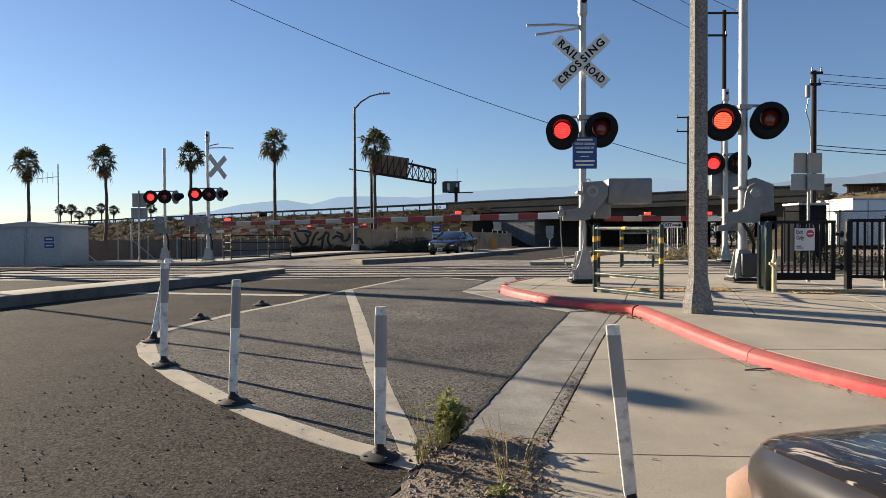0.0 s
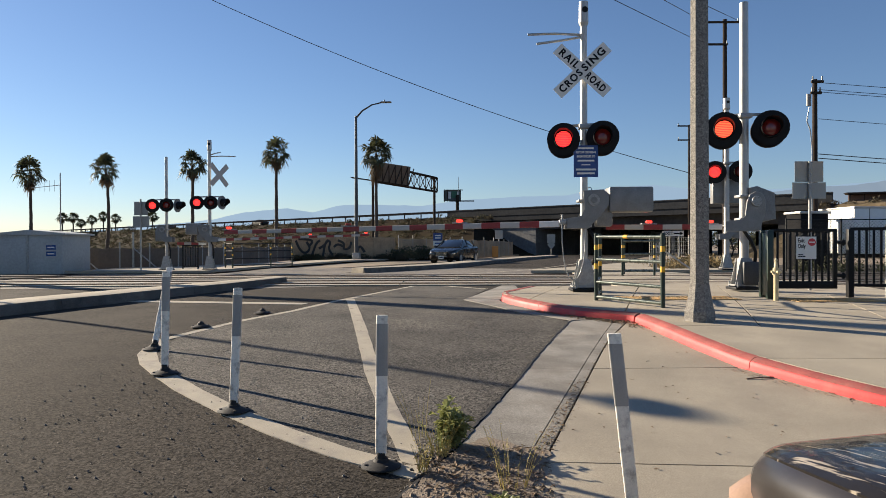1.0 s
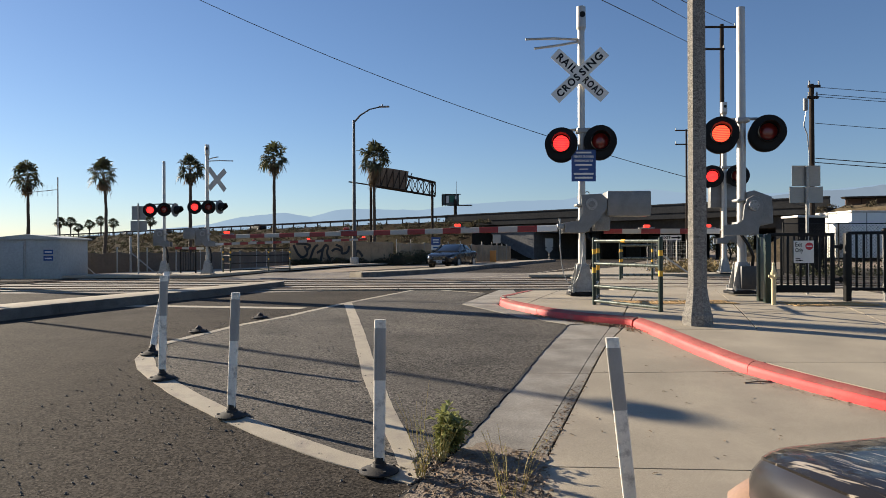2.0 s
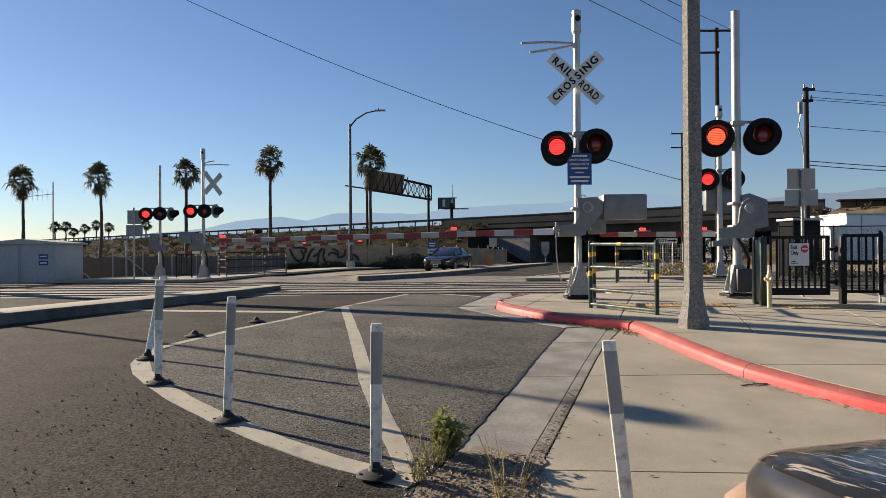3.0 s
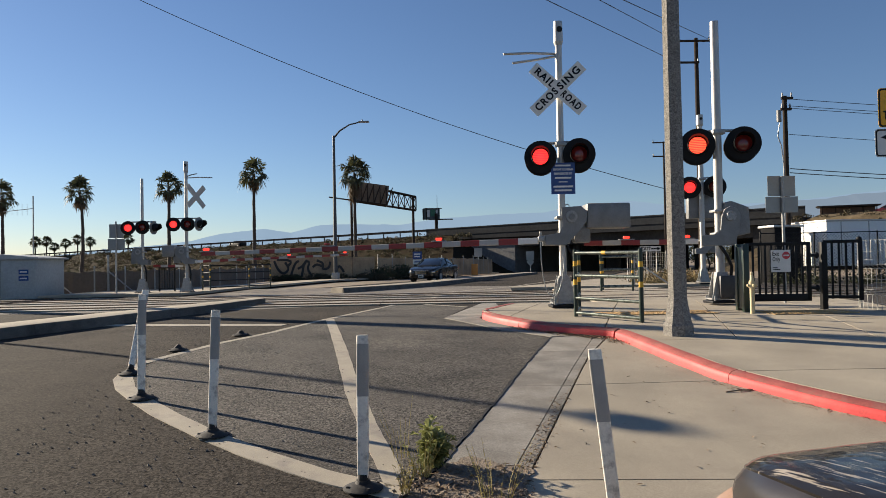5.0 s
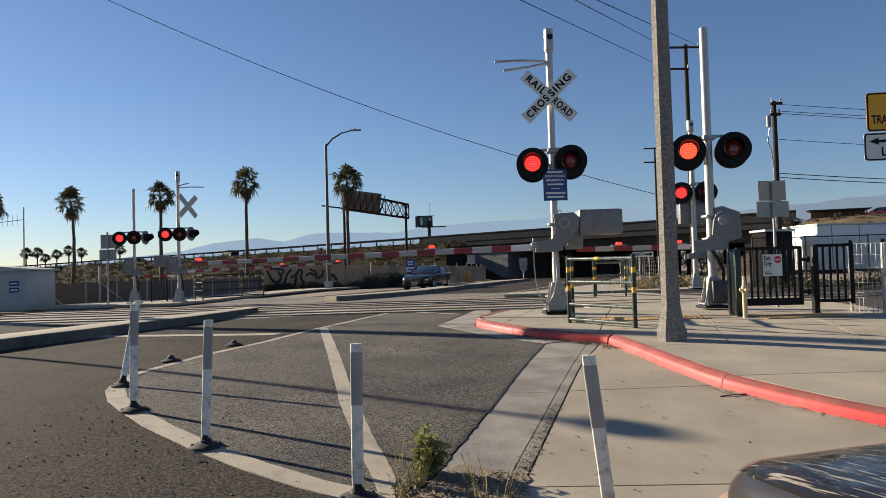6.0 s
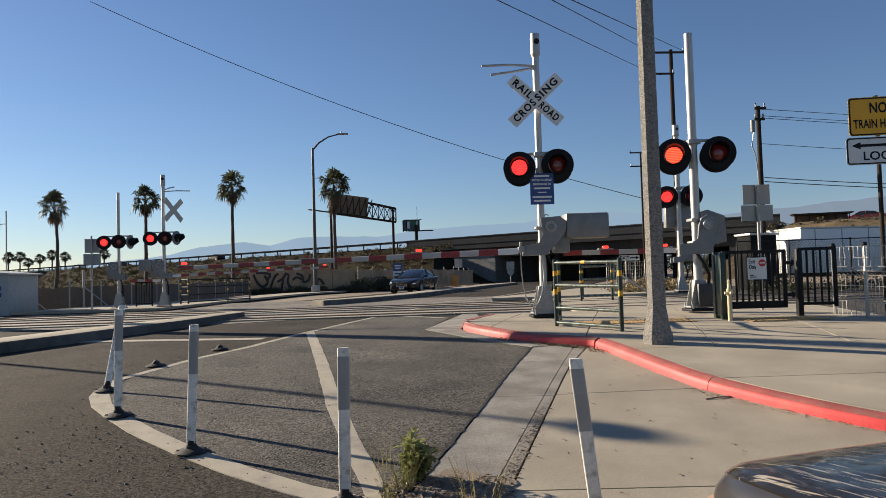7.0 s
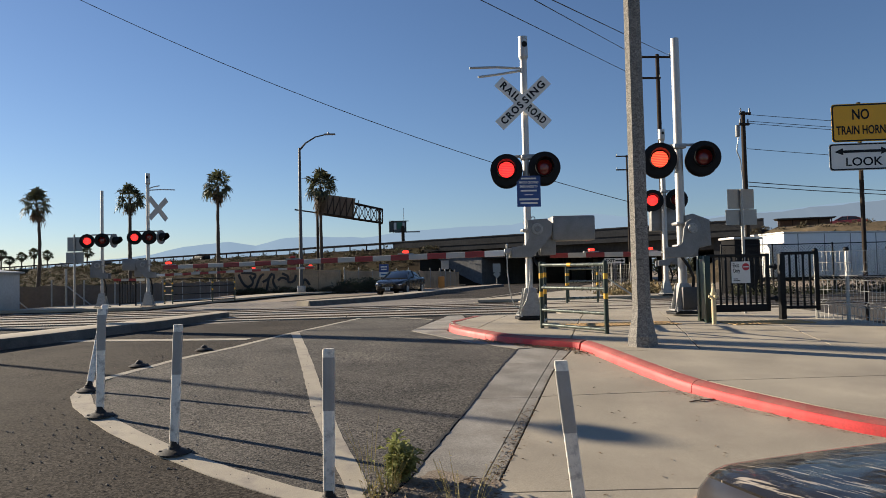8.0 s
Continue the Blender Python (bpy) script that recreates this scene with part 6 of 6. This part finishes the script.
brush("brush", slope_spots(2100, -190, 12, 0.3, 0.9) + slope_spots(520, 54, 120, 0.3, 0.8), SHRUB, "dry brown brush on the embankment", 0.13, 40)
brush("brush", slope_spots(620, -190, 10, 0.4, 1.2), SHRUB_GREEN, "grey-green brush on the embankment", 0.12, 40)
brush("brush", [(rnd.uniform(12.5, 26), rnd.uniform(24.8, 27.4), 0.6, rnd.uniform(0.25, 0.75)) for _ in range(38)], SHRUB_GREEN, "low dark weeds in front of the trailer", 0.08, 60)
flat = []
for _ in range(260):
    x, y = rnd.uniform(-12, 6), rnd.uniform(54, 88)
    if x < (y - 58) * 0.33 - 4.5:
        flat.append((x, y, rise(y), rnd.uniform(0.3, 0.9)))
brush("brush", flat, SHRUB, "dry brush behind the far fence", 0.18)
brush("brush", [(-3.9 + 0.42 * k + rnd.uniform(-0.2, 0.2), 52.6 + 0.45 * k + rnd.uniform(-0.4, 0.2), 0.5 + rnd.uniform(0, 0.3), rnd.uniform(0.8, 1.35)) for k in range(11)] +
      [(-11 + rnd.uniform(0, 7.5), 51.4, 0.5, rnd.uniform(0.25, 0.7)) for _ in range(26)], SHRUB_GREEN, "dark green scrub in front of the fence", 0.07, 260)
brush("brush", [(-11 + rnd.uniform(0, 8.5), 51.0 + rnd.uniform(-0.3, 0.6), 0.5, rnd.uniform(0.3, 0.8)) for _ in range(34)] + [(-3.0 + rnd.uniform(0, 4.2), 54 + rnd.uniform(0, 5), 0.5, rnd.uniform(0.4, 1.2)) for _ in range(24)],
      SHRUB, "dry brown scrub along the tan fence", 0.065, 240)
brush("brush", [(*fw(rnd.uniform(14, 62), rnd.uniform(-90, -62), rnd.uniform(0.2, 3.0)), rnd.uniform(1.6, 3.0)) for _ in range(90)], SHRUB_GREEN, "dark bushes beyond the underpass", 0.16, 160)
brush("brush", [(rnd.uniform(9.8, 14), rnd.uniform(27, 38), 0.55, rnd.uniform(0.15, 0.4)) for _ in range(60)], SHRUB, "dry grass past the tracks", 0.1, 30)

sh_ = thing("flat_roof_shelter", pose(45.2, 73, 6.0, 0, 0, -20) @ Matrix.Diagonal((0.58, 0.58, 0.8, 1)), "long low brown shelter with a flat dark roof", "shelter")
part("wall", Shape().box((0, 0.6, 0.5), (9.0, 0.3, 1.1)), mat("brown_boards", (0.13, 0.08, 0.06), 0.8, var=0.3, scale=1.2, fine=9), sh_, "brown boarded wall", smooth=False)
part("roof", Shape().prism([(-5.2, 1.3), (5.2, 1.3), (4.8, 1.08), (-4.8, 1.08)], -1.4, 1.4, pose(0, 0, 0, 90, 0, 0)), WOOD_POLE, sh_, "flat dark overhanging roof", smooth=False)
for x in (-4.4, -2.2, 0, 2.2, 4.4):
    part("post", Shape().box((x, -0.9, 0.55), (0.14, 0.14, 1.1)), WOOD_POLE, sh_, smooth=False)
ob_ = solo("utility_box", Shape().box((0, 0, 0.55), (0.6, 0.5, 1.1), bevel=0.05), mat("orange_plastic", (0.7, 0.26, 0.05), 0.6, var=0.1), "small orange box beside the far road", "utility box", m=pose(4.9, 68, 0.45))
pf = thing("brace_post", pose(7.71, 25.5, rise(25.5)), "pale steel post with a long slanting brace past the tracks", "fence post")
part("post", Shape().cyl((0, 0, 0), (0, 0, 1.1), 0.04, seg=10), GALV, pf)
part("brace", Shape().cyl((0.02, -0.02, 1.02), (1.45, -0.05, 0.03), 0.032, seg=8), ZINC, pf, "slanting white pipe")
wf = thing("wire_fence", pose(10.2, 31.5, rise(31.5)) @ Matrix.Diagonal((0.6, 1, 1, 1)), "thin pale wire fence past the tracks", "fence")
for k in range(5):
    part("post", Shape().cyl((k * 0.8 - 1.6, 0.1 * k, 0), (k * 0.8 - 1.6, 0.1 * k, 1.5), 0.03, seg=8), GALV, wf)
net = Shape()
for k in range(22):
    net.cyl((-1.6 + k * 0.1525, 0.019 * k, 0.1), (-1.6 + k * 0.1525, 0.019 * k, 1.45), 0.005, seg=4)
for k in range(8):
    net.cyl((-1.6, 0, 0.15 + k * 0.18), (1.6, 0.4, 0.15 + k * 0.18), 0.005, seg=4)
tagged(part("wire_mesh", net, GALV, wf, smooth=False), kind="stuff")
brush("brush", [(rnd.uniform(10.0, 11.9), rnd.uniform(28.6, 33), 0.6, rnd.uniform(0.35, 0.85)) for _ in range(46)] + [(rnd.uniform(8.9, 10.4), rnd.uniform(27.5, 31), 0.58, rnd.uniform(0.15, 0.4)) for _ in range(40)], DRY_GRASS,
      "tall dry yellow grass past the tracks", 0.055, 150)
# ---- small road signs across the tracks ----
ss = thing("sale_sign", pose(-0.55, 57, 0.6), "blue and white sale board on two posts", "sign")
part("post", Shape().box((-0.15, 0.03, 0.9), (0.06, 0.05, 1.8)), WOOD_POLE, ss)
pb = part("board", Shape().box((0, 0, 1.75), (0.75, 0.03, 0.62)), SIGN_BLUE, ss, smooth=False)
part("board", Shape().box((0, 0, 1.22), (0.75, 0.03, 0.38)), SIGN_WHITE, ss, smooth=False)
for z, w, mm in ((1.85, 0.5, SIGN_WHITE), (1.65, 0.45, SIGN_WHITE), (1.22, 0.5, SIGN_BLUE)):
    part("text_bar", Shape().box((0, -0.02, z), (w, 0.008, 0.1)), mm, pb)
for x, y, hs in ((11.6, 76, ((1.75, 0.0), (1.05, 45))), (5.9, 76, ((2.2, 0.0),))):
    rs = thing("road_sign", pose(x, y, rise(y) + 0.1), "grey sign back on a steel post", "road sign", "far road signs")
    part("post", Shape().cyl((0, 0.03, 0), (0, 0.03, hs[0][0] + 0.4), 0.04, seg=8), GALV, rs)
    for z, a in hs:
        part("plate", Shape().box((0, 0, z + 0.1), (0.85 if not a else 0.62, 0.02, 0.95 if not a else 0.62), pose(0, 0, 0, 0, a, 0)), SIGN_BACK, rs, smooth=False)


# ---- cars ----
def car(name, m, paint, label, tall=1.0, plate_bars=True, lamp=None):
    c = thing(name, m, label, "car")

    def ring(y, w, zb, zt, r=0.14):
        pts = []
        for cx, cz, a0 in ((w - r, zt - r * 0.7, 0), (-w + r, zt - r * 0.7, 90), (-w + r, zb + r * 0.7, 180), (w - r, zb + r * 0.7, 270)):
            for k in range(5):
                a = radians(a0 + 22.5 * k)
                pts.append((cx + r * math.cos(a), y, (cz + r * 0.7 * math.sin(a)) * tall))
        return pts
    body = Shape().loft([ring(*s) for s in ((-2.33, 0.66, 0.5, 0.84), (-2.27, 0.78, 0.36, 0.95), (-2.1, 0.86, 0.27, 1.0), (-1.5, 0.91, 0.22, 1.0), (-0.4, 0.92, 0.2, 0.97), (0.7, 0.92, 0.2, 0.96),
                                            (1.2, 0.92, 0.2, 0.93), (1.6, 0.905, 0.21, 0.88), (1.9, 0.87, 0.22, 0.83), (2.1, 0.81, 0.24, 0.78), (2.22, 0.73, 0.27, 0.73), (2.3, 0.6, 0.34, 0.66))])
    b = part("body", body, paint, c, "glossy bodywork")

    def cab(y, w, z0, z1, wt):
        return [(w, y, z0 * tall), (wt, y, z1 * tall), (wt * 0.8, y, (z1 + 0.03) * tall), (-wt * 0.8, y, (z1 + 0.03) * tall), (-wt, y, z1 * tall), (-w, y, z0 * tall)]
    part("glasshouse", Shape().loft([cab(*s) for s in ((-1.75, 0.7, 0.95, 1.0, 0.66), (-1.0, 0.8, 0.93, 1.34, 0.6), (-0.3, 0.82, 0.93, 1.41, 0.6), (0.25, 0.82, 0.93, 1.37, 0.6), (1.05, 0.8, 0.9, 0.96, 0.7))]), DARK_GLASS, c, "dark tinted windows")
    part("roof", Shape().loft([cab(*s) for s in ((-1.05, 0.6, 1.33, 1.345, 0.55), (-0.3, 0.61, 1.41, 1.42, 0.57), (0.22, 0.61, 1.37, 1.385, 0.56))]), paint, c, "roof panel")
    for s in (-1, 1):
        for y0, z0, y1, z1 in ((1.05, 0.96, 0.25, 1.4), (-0.25, 0.95, -0.3, 1.42), (-1.0, 1.36, -1.75, 1.0)):
            part("pillar", Shape().cyl((s * 0.79, y0, z0 * tall), (s * 0.615, y1, z1 * tall) if z1 > z0 else (s * 0.7, y1, z1 * tall), 0.035, seg=6), paint, c)
        for y in (-1.38, 1.4):
            w = part("wheel", Shape().cyl((s * 0.72, y, 0.33), (s * 0.935, y, 0.33), 0.33, 0.325, 28), RUBBER, c, "black tyre")
            part("rim", Shape().cyl((s * 0.8, y, 0.33), (s * 0.945, y, 0.33), 0.215, 0.2, 20), ALU, w, "alloy rim")
        part("mirror", Shape().ball((s * 1.0, 0.75, 1.02 * tall), (0.1, 0.07, 0.065)).cyl((s * 0.85, 0.75, 0.97 * tall), (s * 0.98, 0.75, 1.0 * tall), 0.03, seg=6), paint, c, "door mirror")
        part("headlamp", Shape().ball((s * 0.66, 2.12, 0.585 * tall), (0.2, 0.15, 0.085), 14), lamp or CHROME, b, "clear headlamp")
        part("marker_lamp", Shape().ball((s * 0.86, 1.86, 0.63 * tall), (0.03, 0.09, 0.035), 12), AMBER, b, "amber side marker lamp")
        part("tail_lamp", Shape().ball((s * 0.72, -2.2, 0.8 * tall), (0.16, 0.12, 0.09), 12), LENS_OFF, b)
        part("door_handle", Shape().box((s * 0.925, 0.05, 0.86 * tall), (0.02, 0.2, 0.03), bevel=0.005), CHROME, b)
    part("grille", Shape().box((0, 2.27, 0.56 * tall), (0.86, 0.08, 0.26), bevel=0.02), BLACK, b, "dark grille")
    if plate_bars:
        part("grille_frame", Shape().box((0, 2.31, 0.70 * tall), (0.92, 0.04, 0.03), bevel=0.008).box((0, 2.31, 0.435 * tall), (0.7, 0.04, 0.025), bevel=0.008), CHROME, b, "chrome grille surround")
    for k in range(4):
        part("grille_bar", Shape().box((0, 2.315, (0.48 + k * 0.055) * tall), (0.7, 0.012, 0.012)), CHROME, b)
    if plate_bars:
        part("plate", Shape().box((0, 2.33, 0.36 * tall), (0.32, 0.015, 0.16)), SIGN_WHITE, b, "white plate")
        part("text_bar", Shape().box((0, 2.34, 0.36 * tall), (0.22, 0.004, 0.06)), BLACK, b)
    return c


car("sedan", pose(0.62, 43.6, 0.56, 0, 0, 159), CAR_GLOSS, "black four-door sedan waiting at the crossing")
car("parked_car", pose(2.17, 0.38, 0.035, 5.3, -0.6, 11), CAR_GREY, "grey-brown parked car with a dark bonnet streaked for reflections", 1.0, False, mat("faded_amber_lens", (0.34, 0.22, 0.15), 0.35, var=0.15, coat=0.3))
pk = bpy.data.objects["parked_car"]
rows = []
for y, w, z in ((0.95, 0.92, 0.945), (1.2, 0.92, 0.93), (1.6, 0.905, 0.88), (1.9, 0.87, 0.83), (2.1, 0.81, 0.78), (2.2, 0.745, 0.74), (2.26, 0.67, 0.70), (2.3, 0.62, 0.655), (2.325, 0.58, 0.60)):
    row = []
    for f in (-1, -0.96, -0.9, -0.8, -0.4, 0, 0.4, 0.8, 0.9, 0.96, 1):
        x = f * (w - 0.045)
        o = max(0.0, abs(x) - (w - 0.14))
        row.append((x, y, z - 0.098 + 0.7 * math.sqrt(0.0196 - o * o) + 0.006 + 0.012 * math.cos(f * 1.5)))
    rows.append(row + [(-row[0][0], y, z - 0.06), (row[0][0], y, z - 0.06)])
part("bonnet", Shape().loft(rows), STREAKED_GLOSS, pk, "dark bonnet cover with reflection streaks painted on")
DARK_RED = mat("dark_red_car_paint", (0.09, 0.01, 0.012), 0.35, var=0.1, scale=4, fine=50, coat=0.2)
for s, n, z, paint, tag in ((-128, -5, 6.02, WHITE_PANEL, "white car passing on the freeway"), (-60, -5, 6.02, CAR_BLACK, "dark car passing on the freeway"),
                            (-104, -5, 6.02, CAR_GREY, "grey car passing on the freeway"), (61.3, -12, 6.02, DARK_RED, "dark red car passing on the freeway")):
    q = fw(s, n, z)
    car("freeway_car", pose(q[0], q[1], q[2], 0, 0, 47), paint, tag)

# ---- weeds at the road edge ----
def weed(name, x, y, seed, stems, height, spread, leaves, leaf_size, m_stem, m_leaf, label):
    rnd = random.Random(seed)
    z = rise(y) + 0.02
    w = thing(name, pose(x, y, z), label, "weed", "roadside weeds")
    sh = Shape()
    lv, lf = [], []
    for k in range(stems):
        a = rnd.uniform(0, 6.28)
        r = spread * rnd.random() ** 0.5
        h = height * rnd.uniform(0.45, 1.0)
        bx, by = r * 0.35 * math.cos(a), r * 0.35 * math.sin(a)
        tx, ty = r * math.cos(a) + rnd.uniform(-0.03, 0.03), r * math.sin(a)
        pts = [(bx, by, 0), (bx + (tx - bx) * 0.35, by + (ty - by) * 0.35, h * 0.5), (tx, ty, h)]
        sh.tube(pts, [0.0022, 0.0015, 0.0008], 3)
        for _ in range(leaves):
            f = rnd.uniform(0.15, 1.0)
            p = Vector(pts[0]).lerp(Vector(pts[1]), f * 2) if f < 0.5 else Vector(pts[1]).lerp(Vector(pts[2]), f * 2 - 1)
            d = Vector((rnd.uniform(-1, 1), rnd.uniform(-1, 1), rnd.uniform(-0.25, 0.9))).normalized()
            s = d.cross(Vector((0, 0, 1))).normalized()
            L = leaf_size * rnd.uniform(0.6, 1.3)
            n = len(lv)
            fold = Vector((0, 0, L * 0.18))
            tip = p + d * L - Vector((0, 0, L * 0.25))
            mid = p + d * L * 0.5
            lv += [p, mid + s * L * 0.3 + fold, mid, mid - s * L * 0.3 + fold, tip, p + d * L * 0.22 + s * L * 0.2 + fold * 0.6, p + d * L * 0.22 - s * L * 0.2 + fold * 0.6]
            lf += [(n, n + 2, n + 1, n + 5), (n, n + 6, n + 3, n + 2), (n + 2, n + 4, n + 1), (n + 2, n + 3, n + 4)]
    tagged(part("stem_tuft", sh, m_stem, w, smooth=False), kind="stuff")
    me = bpy.data.meshes.new("foliage")
    me.from_pydata(lv, [], lf)
    me.materials.append(m_leaf)
    o = new("foliage", me)
    o.parent = w
    tagged(o, kind="stuff")
    return w


weed("leafy_weed", 0.05, 4.45, 3, 30, 0.28, 0.11, 13, 0.074, LEAF, LEAF, "bushy green leafy weed at the asphalt edge")
weed("dry_grass", -0.03, 4.30, 4, 34, 0.27, 0.14, 3, 0.022, STRAW, LEAF, "tuft of yellow-green dry grass")
weed("dry_grass", -0.13, 4.05, 5, 26, 0.2, 0.07, 1, 0.03, STRAW, STRAW, "short tuft of dry yellow grass")
weed("dry_weed", 0.37, 3.82, 6, 20, 0.42, 0.22, 7, 0.013, STRAW, STRAW, "spindly dry weed with tiny leaves")
weed("leafy_weed", 0.30, 3.62, 7, 8, 0.07, 0.08, 5, 0.05, LEAF, LEAF, "small low green weed in the dirt")
weed("dry_grass", -0.16, 4.62, 9, 7, 0.42, 0.16, 1, 0.01, STRAW, STRAW, "thin bare stalks of dry grass")


# ---- litter, grit and painted edge shade ----
def scatter(name, spots, material, label, kind_shape):
    rnd = random.Random(len(spots) + 3)
    vs, fs = [], []
    for x, y, z, s in spots:
        n = len(vs)
        a = rnd.uniform(0, 6.28)
        u, v = Vector((math.cos(a), math.sin(a), rnd.uniform(-0.3, 0.3))), Vector((-math.sin(a), math.cos(a), rnd.uniform(-0.3, 0.3)))
        p = Vector((x, y, z))
        if kind_shape == "leaf":
            lift = Vector((0, 0, s * 0.25))
            vs += [p - u * s, p + v * s * 0.35 + lift, p + u * s, p - v * s * 0.35 + lift * 0.6]
            fs += [(n, n + 1, n + 2), (n, n + 2, n + 3)]
        else:
            h = Vector((0, 0, s * rnd.uniform(0.5, 0.9)))
            vs += [p - u * s, p + v * s * 0.8, p + u * s * 0.9, p - v * s * 0.7, p + h]
            fs += [(n, n + 1, n + 4), (n + 1, n + 2, n + 4), (n + 2, n + 3, n + 4), (n + 3, n, n + 4)]
    me = bpy.data.meshes.new(name)
    me.from_pydata(vs, [], fs)
    me.materials.append(material)
    return tagged(new(name, me), label, "litter", kind="stuff")


def along(pts, count, off, wide, lift, s0, s1):
    out = []
    for _ in range(count):
        k = rnd.randrange(len(pts) - 1)
        f = rnd.random()
        x = pts[k][0] + (pts[k + 1][0] - pts[k][0]) * f + off + rnd.gauss(0, wide)
        y = pts[k][1] + (pts[k + 1][1] - pts[k][1]) * f + rnd.gauss(0, wide)
        out.append((x, y, rise(y) + lift, rnd.uniform(s0, s1)))
    return out


leaf_spots = along([(0.64, 4.36), (0.93, 5.2), (1.2, 6.0)], 340, -0.03, 0.035, 0.018, 0.005, 0.02)
leaf_spots += along([(1.2, 6.0), (1.82, 7.78)], 90, 0.0, 0.016, 0.018, 0.005, 0.014)
leaf_spots += along([(2.3, 9.1), (2.05, 9.3), (1.7, 9.75)], 480, 0.03, 0.06, 0.022, 0.01, 0.032)
leaf_spots += along([(2.45, 8.6), (2.36, 9.0), (2.1, 9.25)], 260, 0.0, 0.07, 0.02, 0.01, 0.03)
leaf_spots += along([(1.6, 9.85), (1.25, 10.6)], 160, 0.02, 0.06, 0.02, 0.01, 0.03)
leaf_spots += along([(2.7, 6.4), (3.0, 5.8), (3.6, 4.9)], 260, -0.05, 0.05, 0.02, 0.006, 0.016)
leaf_spots += [(rnd.uniform(-0.1, 0.62), rnd.uniform(3.3, 4.45), 0, rnd.uniform(0.008, 0.032)) for _ in range(620)]
leaf_spots = [(x, y, z if z else rise(y) + 0.03, s) for x, y, z, s in leaf_spots]
leaf_spots += [(x, y, rise(y) + 0.02, rnd.uniform(0.008, 0.022)) for x, y in [(rnd.uniform(0.8, 3.0), rnd.uniform(3.5, 8.5)) for _ in range(70)] if x > 0.55 + (y - 4.4) * 0.36 and x < 2.6]
scatter("leaf_litter", leaf_spots, LITTER, "dry brown leaves and twigs along the kerb", "leaf")
grit = []
for _ in range(4200):
    x, y = rnd.uniform(-3.2, 1.2), rnd.uniform(3.3, 11)
    grit.append((x, y, rise(y) + 0.003, 0.003 + 0.012 * rnd.random() ** 3.2))
for _ in range(2600):
    x, y = rnd.uniform(-5.5, 0.2), rnd.uniform(2.6, 9)
    grit.append((x, y, rise(y) + 0.002, 0.0025 + 0.007 * rnd.random() ** 6))
grit += along([(-0.25, 3.7), (0.13, 4.63), (0.6, 5.98), (1.1, 7.5), (1.66, 9.24)], 420, -0.02, 0.03, 0.004, 0.004, 0.014)
grit = [g for g in grit if g[0] < 0.15 + (g[1] - 4.67) * 0.345]
scatter("grit", grit, mat("dark_grit", (0.15, 0.13, 0.11), 0.9, var=0.5, scale=30, fine=90), "small loose stones on the asphalt", "stone")
scatter("dirt_stones", [(rnd.uniform(-0.2, 0.6), rnd.uniform(3.2, 4.4), 0.0, 0.006 + 0.02 * rnd.random() ** 3) for _ in range(300)] and
        [(x, y, rise(y) + 0.022, s) for x, y, s in [(rnd.uniform(-0.2, 0.58), rnd.uniform(3.2, 4.4), 0.005 + 0.022 * rnd.random() ** 2.5) for _ in range(700)]], DIRT, "loose clods and stones in the dirt", "stone")
# Dark strip laid in for the shade below the raised asphalt edge.
solo("tar_seam", ribbon([(-0.3, 3.6), (-0.1, 4.05), (0.13, 4.63), (0.6, 5.98), (1.1, 7.5), (1.66, 9.24)], 0.022, 0.017, 0.03, 0.012, 0.07), RUBBER, "ragged black strip for the shade along the asphalt edge", "road", kind="structure", smooth=False)
solo("twig", Shape().tube([(2.62, 6.05, rise(6.05) + 0.02), (2.75, 6.07, rise(6.07) + 0.028), (2.88, 6.1, rise(6.1) + 0.02)], 0.006, 5), LITTER, "thin stick lying by the red kerb", "twig")
